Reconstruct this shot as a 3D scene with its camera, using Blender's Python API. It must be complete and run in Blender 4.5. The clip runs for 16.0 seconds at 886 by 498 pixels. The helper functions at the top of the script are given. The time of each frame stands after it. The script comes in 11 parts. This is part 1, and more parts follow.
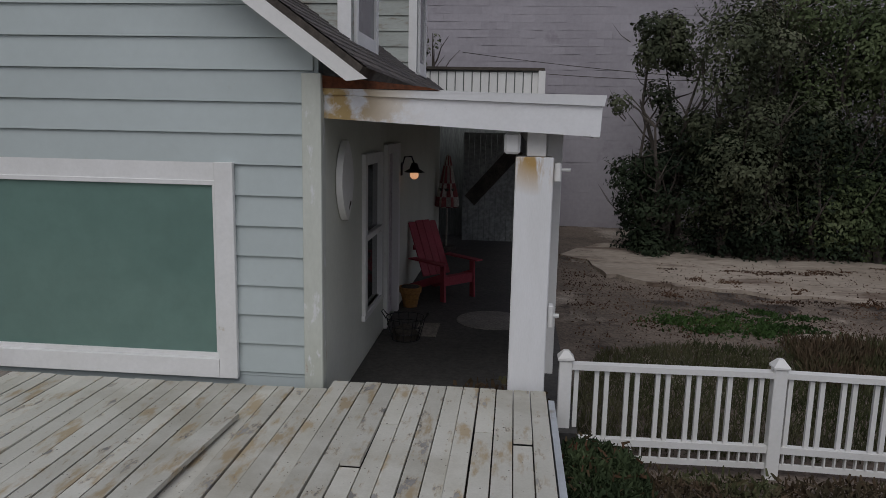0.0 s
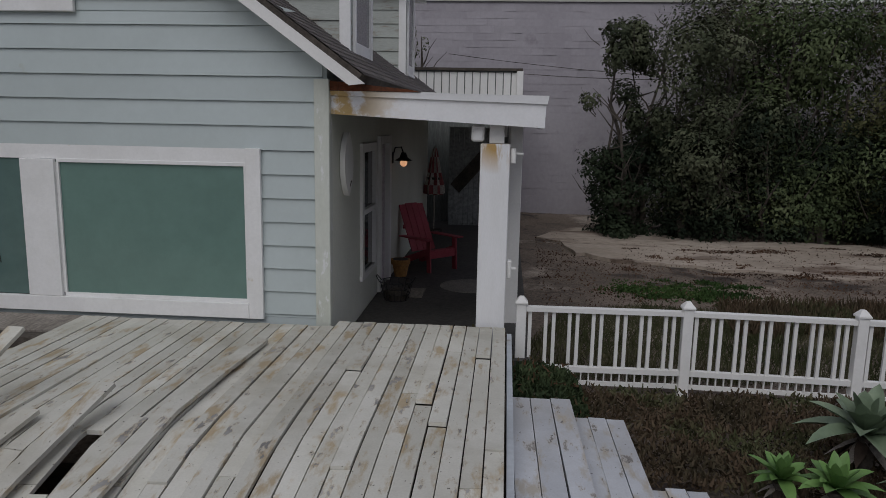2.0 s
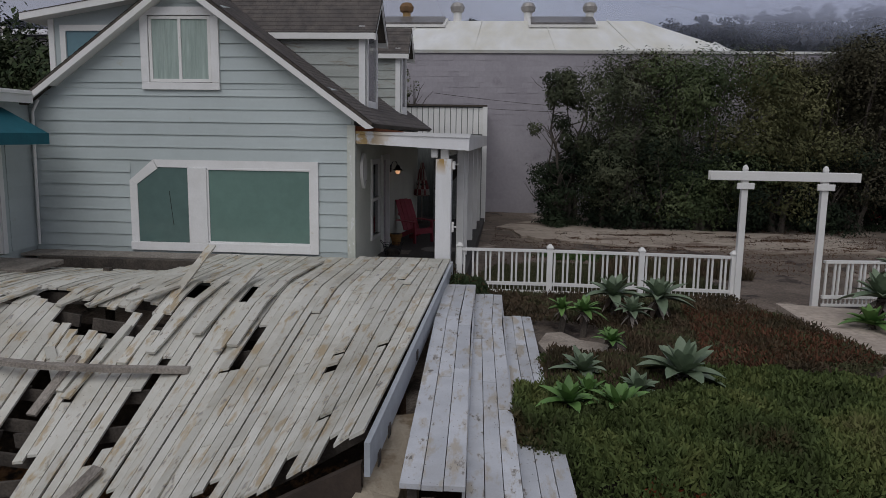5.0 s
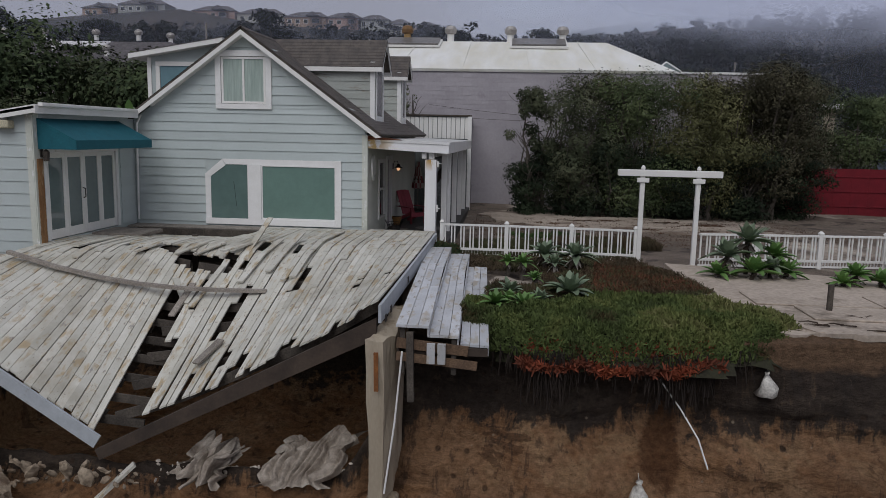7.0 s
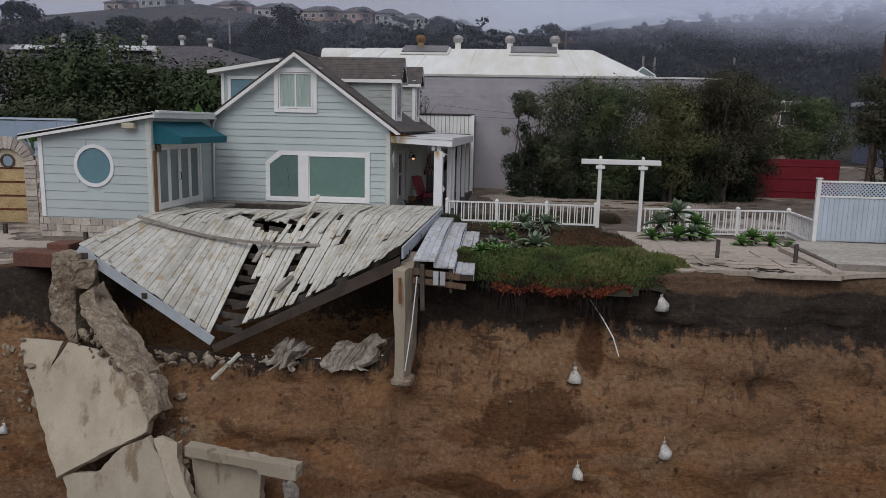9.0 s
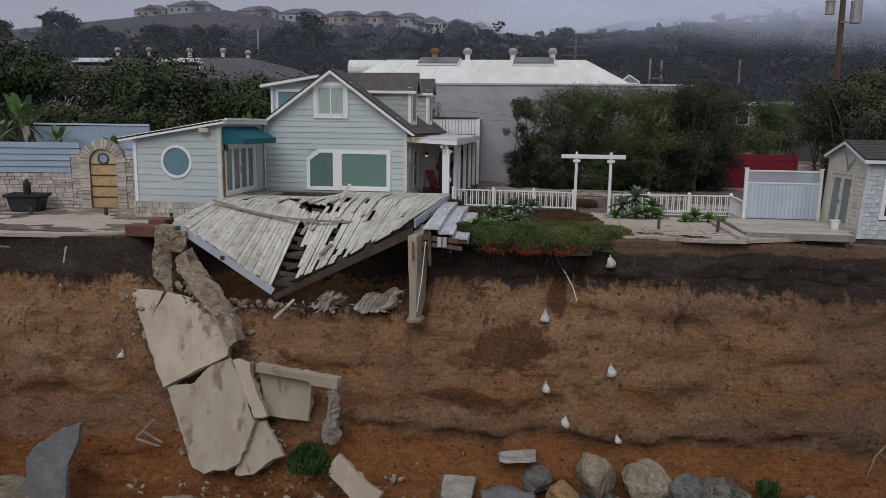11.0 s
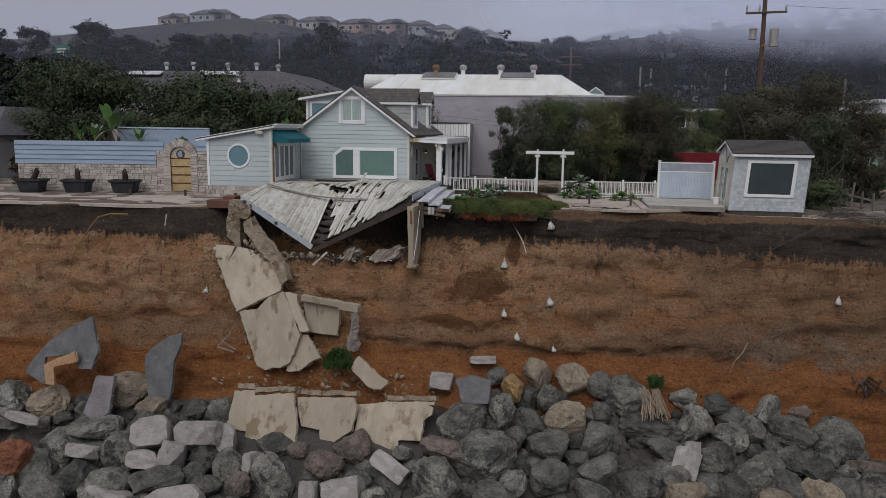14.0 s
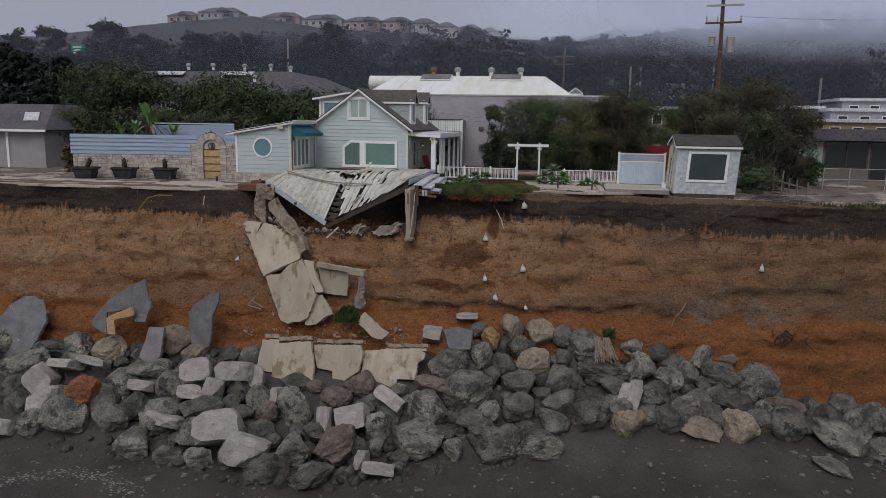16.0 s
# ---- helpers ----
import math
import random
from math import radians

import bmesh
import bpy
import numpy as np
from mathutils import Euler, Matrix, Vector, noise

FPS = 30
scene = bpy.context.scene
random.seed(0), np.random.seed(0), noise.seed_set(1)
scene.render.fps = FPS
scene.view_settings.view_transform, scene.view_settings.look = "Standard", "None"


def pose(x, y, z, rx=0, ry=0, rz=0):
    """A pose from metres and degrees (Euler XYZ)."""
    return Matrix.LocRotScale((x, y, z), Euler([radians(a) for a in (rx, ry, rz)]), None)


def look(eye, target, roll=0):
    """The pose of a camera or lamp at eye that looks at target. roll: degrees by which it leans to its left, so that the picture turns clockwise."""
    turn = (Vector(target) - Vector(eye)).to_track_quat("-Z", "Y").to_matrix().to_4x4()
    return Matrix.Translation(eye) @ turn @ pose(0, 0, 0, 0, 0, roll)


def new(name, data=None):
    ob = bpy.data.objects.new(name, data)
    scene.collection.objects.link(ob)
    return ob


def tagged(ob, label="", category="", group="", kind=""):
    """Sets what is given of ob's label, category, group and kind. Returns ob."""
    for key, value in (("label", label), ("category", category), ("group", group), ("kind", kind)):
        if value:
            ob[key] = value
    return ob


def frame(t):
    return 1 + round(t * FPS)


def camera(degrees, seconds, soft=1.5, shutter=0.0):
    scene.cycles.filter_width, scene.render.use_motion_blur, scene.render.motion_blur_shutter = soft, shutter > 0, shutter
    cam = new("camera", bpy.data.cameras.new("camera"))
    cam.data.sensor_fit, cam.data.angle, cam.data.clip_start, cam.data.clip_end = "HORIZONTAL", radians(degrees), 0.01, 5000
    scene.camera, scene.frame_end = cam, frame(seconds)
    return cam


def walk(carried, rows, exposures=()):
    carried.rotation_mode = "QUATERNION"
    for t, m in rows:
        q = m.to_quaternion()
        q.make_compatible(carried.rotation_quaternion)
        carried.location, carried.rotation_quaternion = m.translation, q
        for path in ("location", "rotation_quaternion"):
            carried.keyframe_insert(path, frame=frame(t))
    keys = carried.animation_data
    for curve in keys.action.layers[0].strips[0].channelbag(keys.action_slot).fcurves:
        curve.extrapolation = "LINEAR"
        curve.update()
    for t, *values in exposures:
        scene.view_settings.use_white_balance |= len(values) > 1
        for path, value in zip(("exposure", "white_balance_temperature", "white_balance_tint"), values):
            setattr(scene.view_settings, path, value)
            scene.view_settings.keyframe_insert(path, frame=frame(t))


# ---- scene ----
cam = camera(62.1, 16.0, soft=0.6)
PATH = [
    (0, (-0.641, -0.036, 2.248), (-0.822, 1.927, 1.910), 1.20),
    (0.5, (-0.575, -0.372, 2.283), (-0.745, 1.589, 1.931), 1.30),
    (1, (-0.474, -0.796, 2.275), (-0.645, 1.166, 1.923), 1.20),
    (1.5, (-0.441, -1.232, 2.251), (-0.601, 0.731, 1.902), 1.30),
    (2, (-0.348, -1.779, 2.231), (-0.510, 0.184, 1.884), 1.10),
    (2.5, (-0.233, -2.476, 2.259), (-0.397, -0.511, 1.923), 1.10),
    (3, (-0.103, -3.334, 2.287), (-0.267, -1.366, 1.965), 1.00),
    (3.5, (0.081, -4.424, 2.347), (-0.086, -2.457, 2.029), 1.00),
    (4, (0.341, -5.686, 2.351), (0.167, -3.717, 2.044), 0.90),
    (4.5, (0.597, -7.088, 2.375), (0.421, -5.119, 2.073), 0.80),
    (7, (1.821, -14.343, 2.680), (1.639, -12.375, 2.373), 1.20),
    (8, (2.150, -17.450, 2.715), (1.970, -15.483, 2.403), 1.12),
    (9, (2.702, -20.587, 2.915), (2.487, -18.626, 2.584), 1.20),
    (11.5, (4.406, -28.456, 3.031), (4.128, -26.503, 2.701), 0.80),
    (12, (4.784, -30.115, 3.044), (4.501, -28.162, 2.716), 0.90),
    (12.5, (5.210, -31.806, 3.039), (4.922, -29.854, 2.714), 0.80),
    (13, (5.717, -33.551, 3.047), (5.419, -31.600, 2.723), 0.80),
    (13.5, (6.184, -35.325, 3.058), (5.881, -33.375, 2.734), 0.80),
    (14, (6.638, -37.102, 3.058), (6.332, -35.152, 2.735), 0.80),
    (14.5, (7.095, -38.881, 3.074), (6.787, -36.931, 2.749), 0.80),
    (15, (7.591, -40.674, 3.040), (7.279, -38.725, 2.714), 0.90),
    (15.5, (8.068, -42.444, 3.053), (7.755, -40.496, 2.722), 0.90),
    (16, (8.485, -44.170, 3.076), (8.169, -42.223, 2.742), 0.90),
]
EXPOSURES = [(0, -0.50), (3.5, -0.54), (7.0, -0.26), (9.0, -0.10), (16.0, -0.12)]
walk(cam, [(t, look(eye, target, roll)) for t, eye, target, roll in PATH], EXPOSURES)

# ---- world and light: overcast, low marine cloud ----
world = bpy.data.worlds.new("overcast_sky")
scene.world = world
world.use_nodes = True
wn = world.node_tree
wn.nodes.clear()
w_out = wn.nodes.new("ShaderNodeOutputWorld")
w_bg = wn.nodes.new("ShaderNodeBackground")
w_sky = wn.nodes.new("ShaderNodeTexSky")
w_sky.sky_type, w_sky.sun_disc = "NISHITA", False
w_sky.sun_elevation, w_sky.sun_rotation = radians(48), radians(200)
w_sky.air_density, w_sky.dust_density = 1.0, 4.0
w_mix = wn.nodes.new("ShaderNodeMix")
w_mix.data_type = "RGBA"
w_mix.inputs[0].default_value = 0.93
w_mix.inputs[7].default_value = (4.68, 4.82, 5.85, 1)
wn.links.new(w_sky.outputs[0], w_mix.inputs[6])
wn.links.new(w_mix.outputs[2], w_bg.inputs[0])
w_bg.inputs[1].default_value = 0.080
wn.links.new(w_bg.outputs[0], w_out.inputs[0])

sun_data = bpy.data.lights.new("sun", "SUN")
sun_data.energy, sun_data.angle, sun_data.color = 1.5, radians(50), (0.98, 0.985, 1.0)
sun = new("sun", sun_data)
sun.matrix_world = look((-4, -30, 36), (0, 0, 0))

# ---- materials ----
MATS = {}


def mat(name, c1, c2=None, scale=2.0, fine=30.0, rough=0.8, bump=0.25, metal=0.0, rand=0.0, stain=None, stain_scale=1.2,
        stain_cut=0.62, stretch=(1, 1, 1), spec=0.35, fine_amt=0.35, bump_dist=0.01, obj=False, stain2=None, stain2_scale=2.0, stain2_cut=0.64, near=None):
    """A weathered surface: two tones by broad noise, fine grain, an optional stain colour, relief."""
    if name in MATS:
        return MATS[name]
    m = bpy.data.materials.new(name)
    MATS[name] = m
    m.use_nodes = True
    nt = m.node_tree
    p = nt.nodes["Principled BSDF"]
    p.inputs["Roughness"].default_value, p.inputs["Metallic"].default_value = rough, metal
    p.inputs["Specular IOR Level"].default_value = spec
    N, L = nt.nodes.new, nt.links.new
    geo = N("ShaderNodeTexCoord") if obj else N("ShaderNodeNewGeometry")
    src = geo.outputs["Object"] if obj else geo.outputs["Position"]
    info = N("ShaderNodeObjectInfo")
    mp = N("ShaderNodeMapping")
    mp.inputs["Scale"].default_value = stretch
    L(src, mp.inputs["Vector"])
    if obj:
        mul = N("ShaderNodeMath")
        mul.operation = "MULTIPLY"
        mul.inputs[1].default_value = 37.0
        L(info.outputs["Random"], mul.inputs[0])
        L(mul.outputs[0], mp.inputs["Location"])

    def noise_tex(sc, detail, rgh=0.6):
        n = N("ShaderNodeTexNoise")
        n.inputs["Scale"].default_value, n.inputs["Detail"].default_value, n.inputs["Roughness"].default_value = sc, detail, rgh
        L(mp.outputs[0], n.inputs["Vector"])
        return n

    def ramp(sock, a, b):
        r = N("ShaderNodeMapRange")
        r.inputs[1].default_value, r.inputs[2].default_value = a, b
        L(sock, r.inputs[0])
        return r.outputs[0]

    def mix(kind, fac, a, b):
        x = N("ShaderNodeMix")
        x.data_type, x.blend_type = "RGBA", kind
        for i, v in ((0, fac), (6, a), (7, b)):
            if isinstance(v, bpy.types.NodeSocket):
                L(v, x.inputs[i])
            else:
                x.inputs[i].default_value = v if i == 0 else (*v, 1)
        return x.outputs[2]
    big = noise_tex(scale, 5)
    small = noise_tex(fine, 4)
    c2 = c2 or tuple(v * 0.75 for v in c1)
    col = mix("MIX", ramp(big.outputs[0], 0.35, 0.65), c1, c2)
    if stain:
        st = noise_tex(stain_scale, 8, 0.65)
        amount = ramp(st.outputs[0], stain_cut, stain_cut + 0.1)
        if near:                                  # the stain gathers round one spot
            dist = N("ShaderNodeVectorMath")
            dist.operation = "DISTANCE"
            L(src, dist.inputs[0])
            dist.inputs[1].default_value = near[:3]
            fall = ramp(dist.outputs["Value"], near[3], near[3] * 0.25)
            pr = N("ShaderNodeMath")
            pr.operation = "MULTIPLY"
            L(amount, pr.inputs[0])
            L(fall, pr.inputs[1])
            amount = pr.outputs[0]
        col = mix("MIX", amount, col, stain)
    if stain2:
        st2 = noise_tex(stain2_scale, 7, 0.6)
        off = N("ShaderNodeVectorMath")
        off.inputs[1].default_value = (13.7, 5.1, 2.9)
        L(mp.outputs[0], off.inputs[0])
        L(off.outputs[0], st2.inputs["Vector"])
        col = mix("MIX", ramp(st2.outputs[0], stain2_cut, stain2_cut + 0.06), col, stain2)
    g = N("ShaderNodeMapRange")
    g.inputs[1].default_value, g.inputs[2].default_value = 0.3, 0.7
    g.inputs[3].default_value, g.inputs[4].default_value = 1 - fine_amt, 1 + fine_amt
    L(small.outputs[0], g.inputs[0])
    v = N("ShaderNodeHueSaturation")
    L(col, v.inputs["Color"])
    val = g.outputs[0]
    if rand:
        r = N("ShaderNodeMapRange")
        r.inputs[3].default_value, r.inputs[4].default_value = 1 - rand, 1 + rand
        L(info.outputs["Random"], r.inputs[0])
        mm = N("ShaderNodeMath")
        mm.operation = "MULTIPLY"
        L(val, mm.inputs[0])
        L(r.outputs[0], mm.inputs[1])
        val = mm.outputs[0]
    L(val, v.inputs["Value"])
    L(v.outputs[0], p.inputs["Base Color"])
    if bump:
        bp = N("ShaderNodeBump")
        bp.inputs["Strength"].default_value, bp.inputs["Distance"].default_value = bump, bump_dist
        ad = N("ShaderNodeMath")
        ad.operation = "ADD"
        L(big.outputs[0], ad.inputs[0])
        L(small.outputs[0], ad.inputs[1])
        L(ad.outputs[0], bp.inputs["Height"])
        L(bp.outputs[0], p.inputs["Normal"])
    return m


def glass_mat(name, tint, rough=0.05):
    """A pane backed by a blind: tinted and glossy."""
    m = mat(name, tint, tuple(v * 0.85 for v in tint), scale=0.8, fine=6, rough=rough, bump=0, spec=0.6, fine_amt=0.05)
    return m


SIDING = mat("painted_siding", (0.495, 0.552, 0.547), (0.455, 0.508, 0.498), scale=0.8, fine=16, rough=0.6, bump=0.05, rand=0.03,
             stain=(0.40, 0.42, 0.36), stain_scale=3.0, stain_cut=0.66, fine_amt=0.02, stain2=(0.30, 0.31, 0.29), stain2_scale=13, stain2_cut=0.755)
PORCHW = mat("cream_porch_wall", (0.70, 0.71, 0.63), (0.62, 0.63, 0.55), scale=0.8, fine=16, rough=0.6, bump=0.05, rand=0.02, fine_amt=0.03)
WHITE = mat("white_paint", (0.825, 0.815, 0.79), (0.755, 0.745, 0.71), scale=1.6, fine=30, rough=0.55, bump=0.06, rand=0.03,
            stain=(0.47, 0.36, 0.22), stain_scale=4.5, stain_cut=0.70, fine_amt=0.03, stain2=(0.22, 0.10, 0.05), stain2_scale=24, stain2_cut=0.765)
TRIM = mat("white_trim_worn", (0.84, 0.835, 0.825), (0.76, 0.755, 0.735), scale=1.8, fine=30, rough=0.55, bump=0.06,
           stain=(0.52, 0.44, 0.30), stain_scale=3.5, stain_cut=0.66, fine_amt=0.03, stain2=(0.20, 0.09, 0.04), stain2_scale=19, stain2_cut=0.745)
SHINGLE = mat("asphalt_shingle", (0.078, 0.070, 0.066), (0.125, 0.108, 0.096), scale=4, fine=60, rough=0.9, bump=0.5, rand=0.3)


def peeling_material(name, paint, paint2, bare, ochre, dirt, seed=0.0, worn=0.56):
    """Old paint on boards: sharp-edged peeled patches with ochre margins, dirt in broad drifts, dark nail heads."""
    m = bpy.data.materials.new(name)
    m.use_nodes = True
    nt = m.node_tree
    N, L = nt.nodes.new, nt.links.new
    p = nt.nodes["Principled BSDF"]
    p.inputs["Roughness"].default_value, p.inputs["Specular IOR Level"].default_value = 0.72, 0.3
    geo, info = N("ShaderNodeNewGeometry"), N("ShaderNodeObjectInfo")
    sh = N("ShaderNodeVectorMath")
    sh.operation = "MULTIPLY_ADD"
    L(info.outputs["Random"], sh.inputs[0])
    sh.inputs[1].default_value = (2.0, 7.0, 5.0)
    L(geo.outputs["Position"], sh.inputs[2])

    def nz(scale, detail, rgh, vec, stretch=(1, 1, 1)):
        mp = N("ShaderNodeMapping")
        mp.inputs["Scale"].default_value = stretch
        mp.inputs["Location"].default_value = (seed, scale, seed * 2)
        L(vec, mp.inputs["Vector"])
        n = N("ShaderNodeTexNoise")
        n.inputs["Scale"].default_value, n.inputs["Detail"].default_value, n.inputs["Roughness"].default_value = scale, detail, rgh
        L(mp.outputs[0], n.inputs["Vector"])
        return n.outputs[0]

    def ramp(sock, a, b, lo=0.0, hi=1.0):
        r = N("ShaderNodeMapRange")
        for i, v in enumerate((a, b, lo, hi)):
            r.inputs[i + 1].default_value = v
        L(sock, r.inputs[0])
        return r.outputs[0]

    def mix(fac, a, b, kind="MIX"):
        x = N("ShaderNodeMix")
        x.data_type, x.blend_type = "RGBA", kind
        L(fac, x.inputs[0])
        for i, v in ((6, a), (7, b)):
            if isinstance(v, bpy.types.NodeSocket):
                L(v, x.inputs[i])
            else:
                x.inputs[i].default_value = (*v, 1)
        return x.outputs[2]
    w = geo.outputs["Position"]
    own = sh.outputs[0]
    col = mix(ramp(nz(1.3, 4, 0.6, own), 0.38, 0.62), paint, paint2)
    col = mix(ramp(nz(0.55, 5, 0.65, w), 0.50, 0.66, 0.0, 0.75), col, dirt)
    col = mix(ramp(nz(3.0, 6, 0.62, own, (1.6, 0.5, 1)), worn - 0.01, worn + 0.075, 0.0, 0.75), col, ochre)
    chips = nz(6.0, 7, 0.68, own, (1.5, 0.55, 1))
    peel = ramp(chips, worn + 0.065, worn + 0.085)
    edge = ramp(chips, worn + 0.02, worn + 0.07, 0.0, 0.5)
    col = mix(edge, col, ochre)
    col = mix(peel, col, mix(ramp(nz(4.0, 3, 0.5, w), 0.42, 0.6), bare, tuple(v * 0.62 for v in bare)))
    col = mix(ramp(nz(34.0, 2, 0.5, own), 0.72, 0.74), col, (0.055, 0.04, 0.03))
    col = mix(ramp(nz(60.0, 3, 0.6, w), 0.3, 0.7, 0.0, 0.14), col, (0.2, 0.19, 0.17))
    tone = N("ShaderNodeHueSaturation")
    L(col, tone.inputs["Color"])
    L(ramp(info.outputs["Random"], 0.0, 1.0, 0.88, 1.10), tone.inputs["Value"])
    L(tone.outputs[0], p.inputs["Base Color"])
    bp = N("ShaderNodeBump")
    bp.inputs["Strength"].default_value, bp.inputs["Distance"].default_value = 0.5, 0.004
    bp.invert = True
    L(peel, bp.inputs["Height"])
    L(bp.outputs[0], p.inputs["Normal"])
    return m


DECKW = peeling_material("peeling_deck_paint", (0.64, 0.625, 0.56), (0.56, 0.545, 0.475), (0.37, 0.36, 0.34), (0.40, 0.29, 0.15), (0.37, 0.34, 0.27), 0.0, 0.556)
RAWWOOD = mat("weathered_wood", (0.30, 0.27, 0.235), (0.20, 0.175, 0.15), scale=3, fine=40, rough=0.85, bump=0.5, rand=0.15, stretch=(1, 0.3, 1))
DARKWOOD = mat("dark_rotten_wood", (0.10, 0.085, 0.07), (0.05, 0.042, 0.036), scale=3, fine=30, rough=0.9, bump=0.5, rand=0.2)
STEPW = peeling_material("grey_worn_step_paint", (0.59, 0.605, 0.63), (0.49, 0.505, 0.53), (0.30, 0.28, 0.26), (0.42, 0.36, 0.27), (0.40, 0.395, 0.39), 3.0, 0.545)
RIM = mat("blue_grey_rim_paint", (0.46, 0.49, 0.52), (0.38, 0.405, 0.43), scale=2, fine=20, rough=0.7, fine_amt=0.05, stain=(0.25, 0.2, 0.15), stain_cut=0.62)
CONC = mat("weathered_concrete", (0.44, 0.375, 0.285), (0.345, 0.29, 0.215), scale=0.55, fine=16, rough=0.9, bump=0.45, rand=0.08,
           stain=(0.36, 0.30, 0.225), stain_scale=0.9, stain_cut=0.49, stretch=(1.7, 1.7, 0.6), fine_amt=0.07, bump_dist=0.02, stain2=(0.235, 0.18, 0.115), stain2_scale=0.8, stain2_cut=0.575)
CONCD = mat("earth_stained_concrete", (0.34, 0.275, 0.20), (0.22, 0.17, 0.12), scale=1.8, fine=14, rough=0.92, bump=0.8, fine_amt=0.32, bump_dist=0.04,
            stain=(0.13, 0.09, 0.06), stain_scale=2.2, stain_cut=0.52, stain2=(0.42, 0.36, 0.28), stain2_scale=3.5, stain2_cut=0.62)
RUSTROD = mat("rusted_rod", (0.11, 0.055, 0.03), (0.06, 0.035, 0.022), scale=6, fine=30, rough=0.9)
CONCG = mat("grey_concrete", (0.175, 0.172, 0.172), (0.115, 0.112, 0.112), scale=1.5, fine=18, rough=0.9, bump=0.4, rand=0.15, fine_amt=0.2, stain=(0.26, 0.25, 0.24), stain_scale=2.4, stain_cut=0.6)
BLOCK = mat("grey_block_paint", (0.42, 0.395, 0.42), (0.37, 0.345, 0.37), scale=0.5, fine=9, rough=0.85, bump=0.2, rand=0.05,
            stain=(0.29, 0.265, 0.285), stain_scale=0.8, stain_cut=0.6, fine_amt=0.06)
ROOFW = mat("white_membrane_roof", (0.80, 0.80, 0.77), (0.68, 0.66, 0.57), scale=0.5, fine=4, rough=0.6, bump=0.05, stretch=(2, 0.4, 1), fine_amt=0.05)
DIRT = mat("bare_dirt_lot", (0.19, 0.15, 0.12), (0.11, 0.088, 0.07), scale=0.9, fine=22, rough=0.95, bump=0.6,
           stain=(0.42, 0.36, 0.30), stain_scale=0.3, stain_cut=0.54, fine_amt=0.4, stain2=(0.055, 0.043, 0.036), stain2_scale=1.1, stain2_cut=0.57, bump_dist=0.03)
SAND = mat("wet_dark_sand", (0.044, 0.037, 0.033), (0.066, 0.055, 0.048), scale=0.5, fine=9, rough=0.55, bump=0.6, fine_amt=0.3, bump_dist=0.05,
           stain=(0.15, 0.135, 0.12), stain_scale=7.0, stain_cut=0.70)


